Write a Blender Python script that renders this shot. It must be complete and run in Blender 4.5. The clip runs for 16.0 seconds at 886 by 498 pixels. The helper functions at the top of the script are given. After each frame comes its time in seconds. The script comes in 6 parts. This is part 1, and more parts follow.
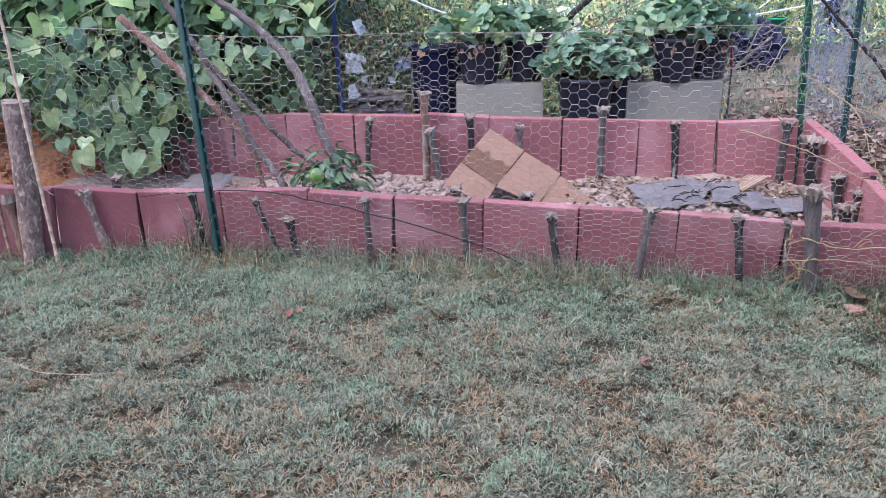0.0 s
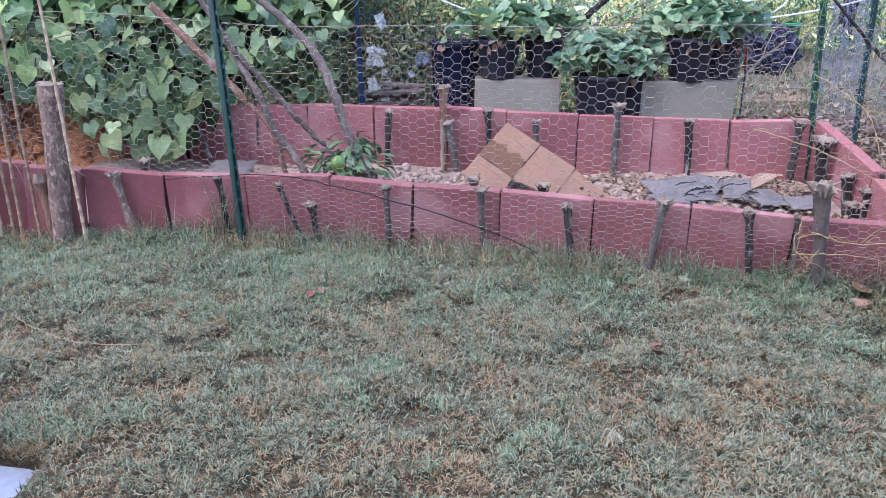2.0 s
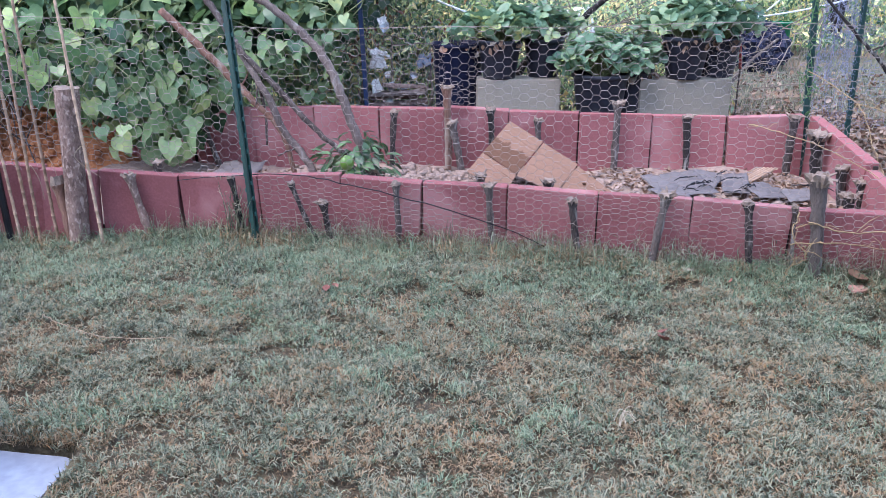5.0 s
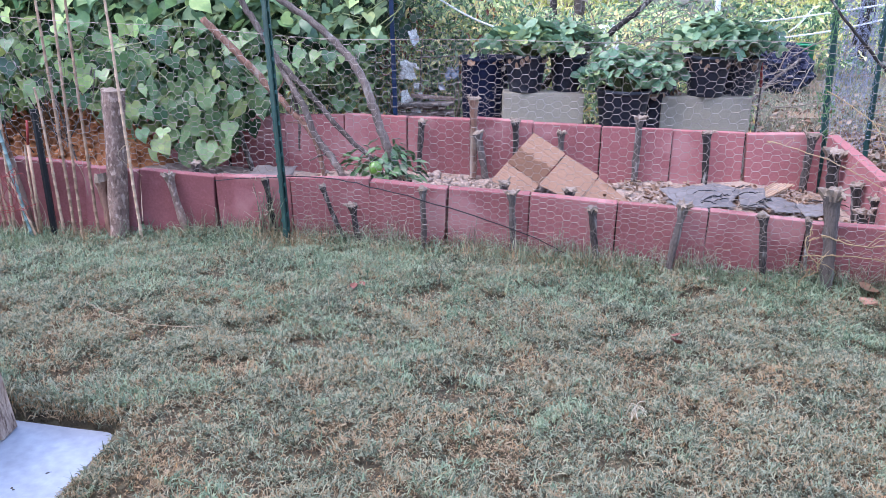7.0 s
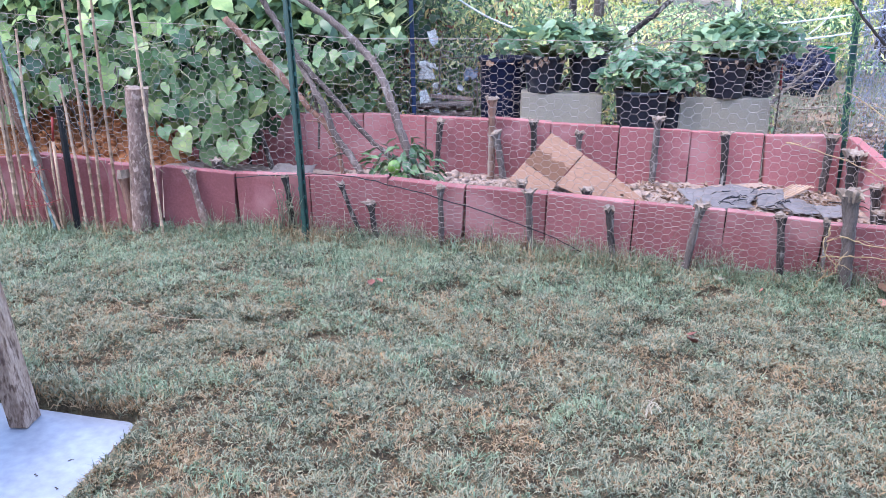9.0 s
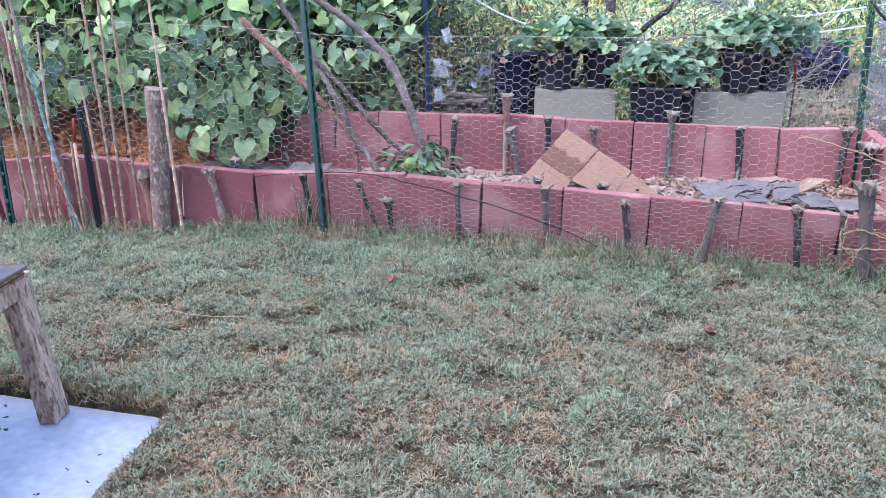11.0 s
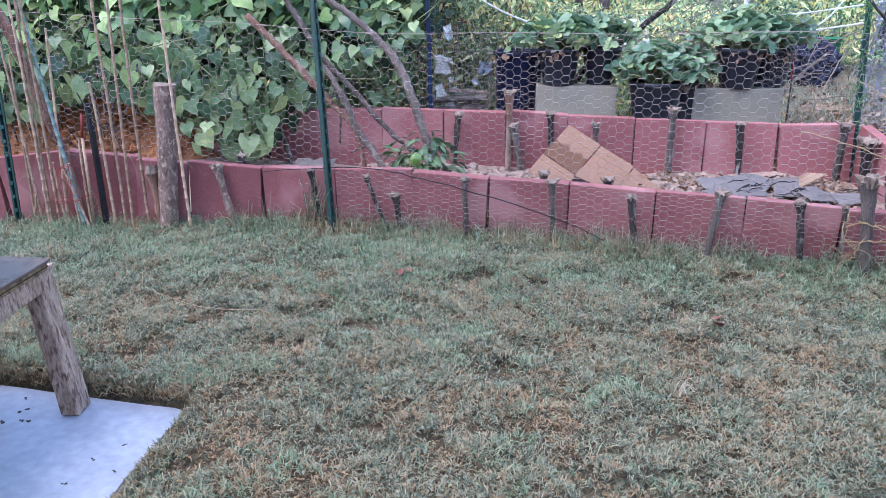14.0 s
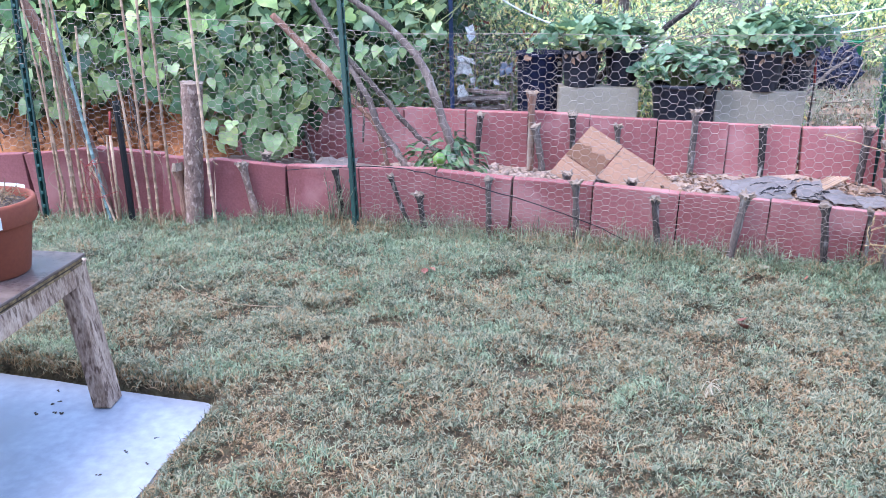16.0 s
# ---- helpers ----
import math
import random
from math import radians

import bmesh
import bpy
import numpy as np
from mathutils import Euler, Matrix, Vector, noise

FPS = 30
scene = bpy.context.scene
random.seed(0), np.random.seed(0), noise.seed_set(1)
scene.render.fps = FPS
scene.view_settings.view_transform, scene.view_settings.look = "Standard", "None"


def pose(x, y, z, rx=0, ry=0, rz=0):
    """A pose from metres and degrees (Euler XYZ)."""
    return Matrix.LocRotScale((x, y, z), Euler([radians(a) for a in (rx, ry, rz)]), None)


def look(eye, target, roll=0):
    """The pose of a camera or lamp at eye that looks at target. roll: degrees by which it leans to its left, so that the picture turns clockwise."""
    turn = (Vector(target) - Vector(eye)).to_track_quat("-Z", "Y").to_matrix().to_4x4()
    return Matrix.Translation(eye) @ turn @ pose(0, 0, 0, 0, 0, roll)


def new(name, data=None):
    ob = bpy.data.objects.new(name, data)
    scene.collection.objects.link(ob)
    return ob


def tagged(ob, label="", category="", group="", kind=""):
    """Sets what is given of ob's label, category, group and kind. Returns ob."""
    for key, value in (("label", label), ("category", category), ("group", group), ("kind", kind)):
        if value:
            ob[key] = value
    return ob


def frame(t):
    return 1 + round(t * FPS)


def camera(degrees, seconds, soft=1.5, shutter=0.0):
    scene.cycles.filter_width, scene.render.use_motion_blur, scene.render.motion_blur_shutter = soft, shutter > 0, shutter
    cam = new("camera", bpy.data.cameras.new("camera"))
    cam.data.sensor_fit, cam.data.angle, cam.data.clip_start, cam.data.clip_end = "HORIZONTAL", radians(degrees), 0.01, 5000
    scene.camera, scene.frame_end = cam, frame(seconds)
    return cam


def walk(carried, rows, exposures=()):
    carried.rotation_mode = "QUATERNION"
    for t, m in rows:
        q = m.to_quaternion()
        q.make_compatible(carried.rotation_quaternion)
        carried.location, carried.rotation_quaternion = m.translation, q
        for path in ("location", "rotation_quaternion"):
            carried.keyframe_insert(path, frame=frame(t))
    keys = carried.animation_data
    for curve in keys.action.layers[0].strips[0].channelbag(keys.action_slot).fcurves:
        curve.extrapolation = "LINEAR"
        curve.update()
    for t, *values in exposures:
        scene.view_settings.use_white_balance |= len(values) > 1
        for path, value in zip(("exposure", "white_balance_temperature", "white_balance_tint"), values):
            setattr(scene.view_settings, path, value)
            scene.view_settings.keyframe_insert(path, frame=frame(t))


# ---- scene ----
cam = camera(56.7, 16.0, 0.7)
PATH = [
    (0, (0.091, -0.035, 1.384), (0.071, 1.842, 0.694), -0.9),
    (0.5, (0.093, -0.088, 1.369), (0.061, 1.792, 0.688), -0.7),
    (1, (0.083, -0.144, 1.365), (0.03, 1.739, 0.692), -0.3),
    (1.5, (0.049, -0.147, 1.361), (-0.013, 1.734, 0.685), 0.3),
    (2, (0.05, -0.153, 1.36), (0.011, 1.725, 0.673), 0.3),
    (2.5, (0.039, -0.173, 1.361), (0.024, 1.704, 0.669), -0.1),
    (3, (0.034, -0.197, 1.357), (0.03, 1.677, 0.658), -0.2),
    (3.5, (-0.008, -0.225, 1.358), (-0.012, 1.65, 0.662), -0.1),
    (4, (-0.023, -0.225, 1.362), (-0.03, 1.651, 0.669), -0.4),
    (6.5, (-0.031, -0.399, 1.36), (-0.087, 1.491, 0.708), 0.6),
    (7, (-0.036, -0.428, 1.358), (-0.107, 1.464, 0.713), 0.8),
    (7.5, (-0.027, -0.441, 1.357), (-0.106, 1.452, 0.715), 0.8),
    (8, (-0.015, -0.443, 1.349), (-0.097, 1.45, 0.708), 0.7),
    (8.5, (-0.021, -0.457, 1.35), (-0.119, 1.437, 0.715), 0.7),
    (9, (-0.032, -0.46, 1.344), (-0.146, 1.432, 0.705), 0.9),
    (9.5, (-0.041, -0.471, 1.346), (-0.183, 1.419, 0.71), 0.9),
    (12, (-0.087, -0.513, 1.349), (-0.222, 1.372, 0.696), -0.1),
    (12.5, (-0.108, -0.526, 1.346), (-0.243, 1.359, 0.691), -0.1),
    (13, (-0.12, -0.541, 1.347), (-0.24, 1.347, 0.698), -0.2),
    (13.5, (-0.143, -0.548, 1.347), (-0.254, 1.34, 0.697), 0.0),
    (14, (-0.159, -0.553, 1.344), (-0.268, 1.336, 0.695), 0.3),
    (14.5, (-0.177, -0.55, 1.348), (-0.293, 1.338, 0.7), 0.6),
    (15, (-0.195, -0.56, 1.353), (-0.322, 1.33, 0.709), 0.9),
    (15.5, (-0.201, -0.575, 1.353), (-0.329, 1.314, 0.709), 0.8),
    (16, (-0.213, -0.581, 1.346), (-0.351, 1.306, 0.698), 0.6),
]
EXPOSURES = [(0.0, 2.48, 6360, 20.2), (4.0, 2.52, 6315, 19.2), (6.5, 2.52, 6282, 20.1), (7.0, 2.7, 6255, 20.0), (7.5, 2.86, 6256, 19.2), (8.0, 2.82, 6257, 19.0), (9.0, 2.86, 6259, 18.6), (9.5, 3.0, 6260, 18.4), (12.0, 2.57, 6172, 19.8), (12.5, 2.54, 6145, 20.0), (13.0, 2.51, 6151, 19.6), (14.0, 2.54, 6162, 18.7), (14.5, 2.57, 6168, 18.3), (15.0, 2.95, 6174, 17.9), (15.5, 2.79, 6179, 17.4), (16.0, 2.97, 6185, 17.0)]
walk(cam, [(t, look(eye, target, roll)) for t, eye, target, roll in PATH], EXPOSURES)

# ---------------------------------------------------------------- light
SUN_EL, SUN_AZ = radians(66), radians(240)
world = bpy.data.worlds.new("sky")
scene.world = world
world.use_nodes = True
wn = world.node_tree
sky = wn.nodes.new("ShaderNodeTexSky")
sky.sky_type = "NISHITA"
sky.sun_disc = False
sky.sun_elevation, sky.sun_rotation = SUN_EL, SUN_AZ
wn.links.new(sky.outputs[0], wn.nodes["Background"].inputs[0])
wn.nodes["Background"].inputs[1].default_value = 0.15
sun = new("sun", bpy.data.lights.new("sun", "SUN"))
sun.data.energy, sun.data.angle, sun.data.color = 0.45, radians(40), (1.0, 0.97, 0.93)
way = Vector((math.sin(SUN_AZ) * math.cos(SUN_EL), math.cos(SUN_AZ) * math.cos(SUN_EL), math.sin(SUN_EL)))
sun.matrix_basis = look(way * 30, (0, 0, 0))


# ---------------------------------------------------------------- materials
def mat(name, base, second=None, rough=0.8, coarse=3.0, fine=60.0, bump=0.3, spread=0.0, metal=0.0, trans=0.0,
        stain=None, stain_scale=2.0, stain_edge=0.55, island=False, spec=0.3, ramp=None, depth=0.004, grain=1.0, gain=1.0):
    """A surface with colour variation at two scales, fine relief, per-piece variation and stains."""
    m = bpy.data.materials.new(name)
    m.use_nodes = True
    nt = m.node_tree
    n, link = nt.nodes, nt.links.new
    bsdf = n["Principled BSDF"]
    second = second or tuple(c * 0.6 for c in base)
    tex = n.new("ShaderNodeTexCoord")
    geo = n.new("ShaderNodeNewGeometry")
    big = n.new("ShaderNodeTexNoise")
    big.inputs["Scale"].default_value, big.inputs["Detail"].default_value = coarse, 5
    small = n.new("ShaderNodeTexNoise")
    small.inputs["Scale"].default_value, small.inputs["Detail"].default_value = fine, 4
    place = geo.outputs["Position"]
    if grain != 1.0:
        st_ = n.new("ShaderNodeVectorMath")
        st_.operation = "MULTIPLY"
        st_.inputs[1].default_value = (1, 1, grain)
        link(place, st_.inputs[0])
        place = st_.outputs[0]
    for t in (big, small):
        link(place, t.inputs["Vector"])
    add = n.new("ShaderNodeMath")
    add.operation = "MULTIPLY_ADD"
    add.inputs[1].default_value = 0.45
    link(small.outputs[0], add.inputs[0])
    half = n.new("ShaderNodeMath")
    half.operation = "MULTIPLY"
    half.inputs[1].default_value = 0.55
    link(big.outputs[0], half.inputs[0])
    link(half.outputs[0], add.inputs[2])
    val = add.outputs[0]
    if gain != 1.0:
        gn = n.new("ShaderNodeMath")
        gn.operation = "MULTIPLY_ADD"
        gn.inputs[1].default_value, gn.inputs[2].default_value = gain, 0.5 - 0.5 * gain
        link(val, gn.inputs[0])
        val = gn.outputs[0]
    if spread:
        rnd = geo.outputs["Random Per Island"]
        if not island:
            info = n.new("ShaderNodeObjectInfo")
            rnd = info.outputs["Random"]
        sp = n.new("ShaderNodeMath")
        sp.operation = "MULTIPLY_ADD"
        sp.inputs[1].default_value, sp.inputs[2].default_value = spread, -spread / 2
        link(rnd, sp.inputs[0])
        ad = n.new("ShaderNodeMath")
        link(val, ad.inputs[0])
        link(sp.outputs[0], ad.inputs[1])
        val = ad.outputs[0]
    cr = n.new("ShaderNodeValToRGB")
    stops = ramp or [(0.3, second), (0.7, base)]
    els = cr.color_ramp.elements
    while len(els) < len(stops):
        els.new(0.5)
    for e, (p, c) in zip(els, stops):
        e.position, e.color = p, (*c, 1)
    link(val, cr.inputs[0])
    col = cr.outputs[0]
    if stain:
        st = n.new("ShaderNodeTexNoise")
        st.inputs["Scale"].default_value, st.inputs["Detail"].default_value = stain_scale, 8
        link(place, st.inputs["Vector"])
        sr = n.new("ShaderNodeValToRGB")
        sr.color_ramp.elements[0].position, sr.color_ramp.elements[1].position = stain_edge, stain_edge + 0.12
        link(st.outputs[0], sr.inputs[0])
        mx = n.new("ShaderNodeMix")
        mx.data_type = "RGBA"
        link(sr.outputs[0], mx.inputs[0])
        link(col, mx.inputs[6])
        mx.inputs[7].default_value = (*stain, 1)
        col = mx.outputs[2]
    link(col, bsdf.inputs["Base Color"])
    bsdf.inputs["Roughness"].default_value = rough
    bsdf.inputs["Metallic"].default_value = metal
    bsdf.inputs["Specular IOR Level"].default_value = spec
    if bump:
        bp = n.new("ShaderNodeBump")
        bp.inputs["Strength"].default_value, bp.inputs["Distance"].default_value = bump, depth
        link(small.outputs[0], bp.inputs["Height"])
        link(bp.outputs[0], bsdf.inputs["Normal"])
    if trans:
        tr = n.new("ShaderNodeBsdfTranslucent")
        link(col, tr.inputs[0])
        ms = n.new("ShaderNodeMixShader")
        ms.inputs[0].default_value = trans
        link(bsdf.outputs[0], ms.inputs[1])
        link(tr.outputs[0], ms.inputs[2])
        link(ms.outputs[0], n["Material Output"].inputs[0])
    return m


M_PAVER = mat("red concrete paver", (0.3248, 0.1187, 0.1148), (0.2003, 0.0665, 0.06589), 0.85, 3.5, 90, 0.45, 0.24, stain=(0.3471, 0.1568, 0.1498), stain_scale=3.0, stain_edge=0.52)
M_JOINT = mat("dark soil in the joints", (0.05, 0.034, 0.03), (0.02, 0.014, 0.012), 0.95, 20, 90, 0.6)
M_SOIL = mat("dry clay soil", (0.378, 0.2814, 0.2268), (0.2016, 0.1386, 0.105), 0.95, 5, 45, 0.9, depth=0.02)
M_LAWN = mat("thatch under the lawn", (0.14, 0.112, 0.07), (0.049, 0.0406, 0.0266), 0.95, 9, 70, 1.0, depth=0.03, stain=(0.119, 0.105, 0.063), stain_scale=16, stain_edge=0.5)
M_YARD = mat("leaf-strewn yard", (0.155, 0.14, 0.10), (0.06, 0.07, 0.042), 0.95, 1.3, 30, 0.9, depth=0.02, stain=(0.22, 0.15, 0.10), stain_scale=1.2, stain_edge=0.5)
M_GRASS = mat("grass blade", (0.2, 0.24, 0.14), rough=0.75, spec=0.15, coarse=2.6, fine=13, bump=0, spread=0.66, island=True, trans=0.35, gain=1.6,
              ramp=[(0.12, (0.066, 0.076, 0.05)), (0.36, (0.165, 0.19, 0.132)), (0.54, (0.272, 0.29, 0.202)), (0.72, (0.38, 0.355, 0.24)), (0.9, (0.325, 0.225, 0.125))])
M_TALL = mat("fresh grass blade", (0.2046, 0.2475, 0.1646), rough=0.75, spec=0.15, coarse=3, fine=20, bump=0, spread=0.62, island=True, trans=0.4,
             ramp=[(0.15, (0.08696, 0.1435, 0.08747)), (0.45, (0.222, 0.29, 0.19)), (0.75, (0.35, 0.4, 0.255))])
M_STRAWGRASS = mat("straw grass blade", (0.4, 0.3, 0.2), rough=0.8, spec=0.1, coarse=3.4, fine=11, bump=0, spread=0.62, island=True, trans=0.3,
                   ramp=[(0.15, (0.11, 0.072, 0.042)), (0.4, (0.28, 0.2, 0.12)), (0.65, (0.39, 0.31, 0.2)), (0.88, (0.36, 0.21, 0.095))])
M_WISP = mat("wispy grass stem", (0.12, 0.15, 0.08), rough=0.7, coarse=4, fine=20, bump=0, spread=0.6, island=True, trans=0.3,
             ramp=[(0.2, (0.09, 0.11, 0.07)), (0.5, (0.225, 0.24, 0.155)), (0.8, (0.44, 0.39, 0.27))])
M_THATCH = mat("dead grass blade", (0.4, 0.3, 0.2), rough=0.85, spec=0.1, coarse=3.4, fine=11, bump=0, spread=0.6, island=True, trans=0.15,
               ramp=[(0.2, (0.06, 0.042, 0.026)), (0.5, (0.155, 0.108, 0.066)), (0.8, (0.28, 0.2, 0.122))])
M_SLAB = mat("smooth pale concrete", (0.3082, 0.333, 0.3754), (0.207, 0.2272, 0.265), 0.42, 4.0, 30, 0.05, stain=(0.2162, 0.2346, 0.2622), stain_scale=2.2, stain_edge=0.47, gain=1.6, spec=0.6)
M_SLABEDGE = mat("rough slab edge", (0.46, 0.475, 0.50), (0.2, 0.2, 0.195), 0.9, 22, 120, 1.0, depth=0.014, gain=1.6, stain=(0.15, 0.14, 0.13), stain_scale=24, stain_edge=0.58)
M_BLOCK = mat("grey concrete block", (0.3348, 0.28, 0.2021), (0.2376, 0.2, 0.1479), 0.9, 4, 110, 0.3, 0.2, stain=(0.216, 0.18, 0.1307), stain_scale=4.5, stain_edge=0.6)
M_WIRE = mat("galvanised wire", (0.3404, 0.276, 0.2374), (0.1748, 0.138, 0.1178), 0.55, 4, 60, 0, metal=0.2)
M_NET = mat("bluish plastic netting", (0.22, 0.23, 0.31), (0.14, 0.15, 0.22), 0.5, 4, 60, 0)
M_POST = mat("dark green painted steel", (0.012, 0.055, 0.045), (0.006, 0.028, 0.026), 0.45, 6, 60, 0.1, spec=0.5)
M_POSTBLUE = mat("dark blue painted steel", (0.014, 0.036, 0.1), (0.007, 0.018, 0.05), 0.4, 6, 60, 0.1, spec=0.5)
M_STUD = mat("worn green paint", (0.035, 0.11, 0.095), (0.015, 0.06, 0.055), 0.5, 20, 60, 0.1)
M_BLACK = mat("black plastic post", (0.012, 0.012, 0.014), None, 0.5, 6, 60, 0.1)
M_BARK = mat("grey brown bark", (0.19, 0.145, 0.123), (0.05, 0.037, 0.031), 0.9, 16, 130, 0.9, 0.3, depth=0.012, stain=(0.28, 0.25, 0.22), stain_scale=15, stain_edge=0.57, grain=0.22)
M_BARKRED = mat("reddish peeling bark", (0.27, 0.145, 0.10), (0.09, 0.045, 0.032), 0.9, 16, 110, 0.9, depth=0.012, stain=(0.30, 0.24, 0.19), stain_scale=12, stain_edge=0.56, grain=0.22)
M_STAKE = mat("weathered stake bark", (0.12, 0.094, 0.08), (0.025, 0.02, 0.018), 0.9, 34, 170, 0.9, 0.5, depth=0.012, stain=(0.26, 0.24, 0.21), stain_scale=34, stain_edge=0.57, grain=0.3, gain=1.4)
M_CUT = mat("pale cut wood", (0.31, 0.235, 0.18), (0.12, 0.085, 0.062), 0.85, 20, 140, 0.5)
M_LOG = mat("old grey log", (0.275, 0.1813, 0.144), (0.099, 0.06076, 0.0468), 0.9, 18, 90, 1.0, depth=0.012, stain=(0.363, 0.2646, 0.216), stain_scale=60, stain_edge=0.53, grain=0.6, gain=1.2)
M_CANE = mat("dry cane", (0.46, 0.3141, 0.2115), (0.23, 0.1421, 0.09), 0.7, 8, 80, 0.3, 0.35)
M_BLUECANE = mat("teal coated stake", (0.1955, 0.27, 0.243), (0.115, 0.17, 0.1575), 0.5, 8, 80, 0.1)
M_TWINE = mat("pale twine", (0.40, 0.30, 0.20), None, 0.9, 8, 80, 0)
M_CREEP = mat("straw yellow creeper", (0.36, 0.25, 0.13), (0.22, 0.15, 0.08), 0.8, 10, 80, 0)
M_REDTWINE = mat("red twine", (0.3, 0.055, 0.05), None, 0.9, 8, 80, 0)
M_CARD = mat("brown cardboard", (0.2279, 0.1277, 0.0832), (0.172, 0.09408, 0.0592), 0.85, 6, 70, 0.2, stain=(0.1419, 0.07392, 0.04), stain_scale=6, stain_edge=0.6)
M_CARDWET = mat("wet dark cardboard", (0.115, 0.05, 0.024), (0.085, 0.037, 0.017), 0.7, 6, 70, 0.15)
M_SHEET = mat("grey blue plastic sheet", (0.158, 0.138, 0.1285), (0.08775, 0.07691, 0.07371), 0.65, 9, 40, 0.2, spec=0.4)
M_VINE = mat("vine leaf", (0.1366, 0.2554, 0.09274), rough=0.38, coarse=1.5, fine=30, bump=0.3, spread=0.7, trans=0.2, spec=0.5,
             ramp=[(0.2, (0.04919, 0.1021, 0.04534)), (0.5, (0.1093, 0.1813, 0.07728)), (0.78, (0.1981, 0.2745, 0.1113)), (0.95, (0.3416, 0.3703, 0.1236))])
M_VINEO = mat("vine leaf, outer", (0.1366, 0.2554, 0.09274), rough=0.5, coarse=1.5, fine=30, bump=0, spread=0.6, trans=0.16, island=True, spec=0.35,
              ramp=[(0.2, (0.04099, 0.08427, 0.03503)), (0.5, (0.09565, 0.1557, 0.06182)), (0.74, (0.1776, 0.2426, 0.09068)), (0.90, (0.3553, 0.383, 0.1236))])
M_PEPLEAF = mat("pepper leaf", (0.0935, 0.1742, 0.0665), (0.03825, 0.08075, 0.035), 0.4, 3, 30, 0.1, 0.5, trans=0.12, spec=0.5)
# darker copy of the vine leaf: shade inside the vine put into colour
M_VINESHADE = mat("inner vine leaf, shade in its colour", (0.135, 0.25, 0.09), rough=0.5, coarse=1.5, fine=30, bump=0, spread=0.55, trans=0.15, island=True, spec=0.3,
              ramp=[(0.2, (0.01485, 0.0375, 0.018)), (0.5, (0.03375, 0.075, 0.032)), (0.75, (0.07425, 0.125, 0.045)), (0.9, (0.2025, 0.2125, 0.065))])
# young leaves, paler still to carry the sky light on the vine's top
M_VINEY = mat("young vine leaf, sky light in its colour", (0.2415, 0.3622, 0.1207), rough=0.45, coarse=1.5, fine=30, bump=0.15, spread=0.55, trans=0.3, spec=0.4,
              ramp=[(0.2, (0.0966, 0.1932, 0.07849)), (0.5, (0.1932, 0.314, 0.1147)), (0.75, (0.3381, 0.4347, 0.151)), (0.9, (0.5071, 0.5434, 0.1932))])
M_STEM = mat("green stem", (0.17, 0.21, 0.08), (0.12, 0.12, 0.06), 0.6, 8, 60, 0)
M_STRAW = mat("strawberry leaf", (0.0874, 0.2132, 0.093), rough=0.36, coarse=2, fine=40, bump=0.15, spread=0.6, trans=0.32, spec=0.45,
              ramp=[(0.2, (0.05244, 0.1148, 0.06587)), (0.45, (0.1442, 0.2542, 0.1434)), (0.7, (0.2535, 0.3608, 0.1938)), (0.9, (0.3933, 0.4264, 0.1472))])
M_DRY = mat("dry brown leaf", (0.2664, 0.1702, 0.111), rough=0.85, coarse=6, fine=60, bump=0.3, spread=0.6, island=True, trans=0.15,
            ramp=[(0.2, (0.0962, 0.0518, 0.0333)), (0.5, (0.2442, 0.148, 0.0962)), (0.8, (0.3848, 0.296, 0.222))])
M_DRYONE = mat("fallen leaf", (0.351, 0.1485, 0.108), (0.1755, 0.0675, 0.0513), 0.8, 8, 60, 0.3, 0.4, trans=0.1)
M_POT = mat("black nursery pot plastic", (0.018, 0.0185, 0.026), (0.010, 0.010, 0.015), 0.5, 5, 60, 0.1, spec=0.4, stain=(0.05, 0.048, 0.045), stain_scale=5, stain_edge=0.58)
M_POTBLUE = mat("dark blue plastic", (0.009, 0.012, 0.034), (0.005, 0.006, 0.018), 0.65, 9, 40, 0.5, spec=0.15)
M_BAG = mat("crumpled black blue plastic bag", (0.012, 0.015, 0.045), (0.006, 0.008, 0.022), 0.55, 9, 40, 0.3, spec=0.35)
M_TERRA = mat("terracotta", (0.2, 0.054, 0.03), (0.145, 0.039, 0.023), 0.8, 5, 80, 0.2, stain=(0.36, 0.18, 0.12), stain_scale=7, stain_edge=0.62)
M_POTSOIL = mat("dark potting soil", (0.09, 0.065, 0.05), (0.03, 0.022, 0.018), 0.95, 30, 120, 0.9, depth=0.01)
M_BENCH = mat("weathered bench wood", (0.5, 0.36, 0.275), (0.2, 0.122, 0.086), 0.8, 30, 170, 0.9, stain=(0.13, 0.075, 0.052), stain_scale=75, stain_edge=0.52, grain=0.3, gain=1.3, depth=0.006)
M_PLY = mat("ply bench top", (0.13, 0.095, 0.085), (0.07, 0.046, 0.04), 0.25, 8, 80, 0.35, stain=(0.15, 0.115, 0.1), stain_scale=6, stain_edge=0.5)
M_PLYDARK = mat("dark ply layer", (0.05, 0.03, 0.02), (0.02, 0.012, 0.008), 0.8, 20, 90, 0.5)
M_PLYEDGE = mat("split ply edge", (0.25, 0.165, 0.08), (0.06, 0.036, 0.022), 0.85, 25, 90, 0.7, gain=2.2)
M_WHITE = mat("white paper", (0.78, 0.78, 0.754), (0.494, 0.494, 0.481), 0.8, 8, 60, 0.1)
M_WRAP = mat("soiled white wrapping", (0.76, 0.71, 0.62), (0.4, 0.36, 0.3), 0.7, 26, 70, 0.2, gain=1.8)
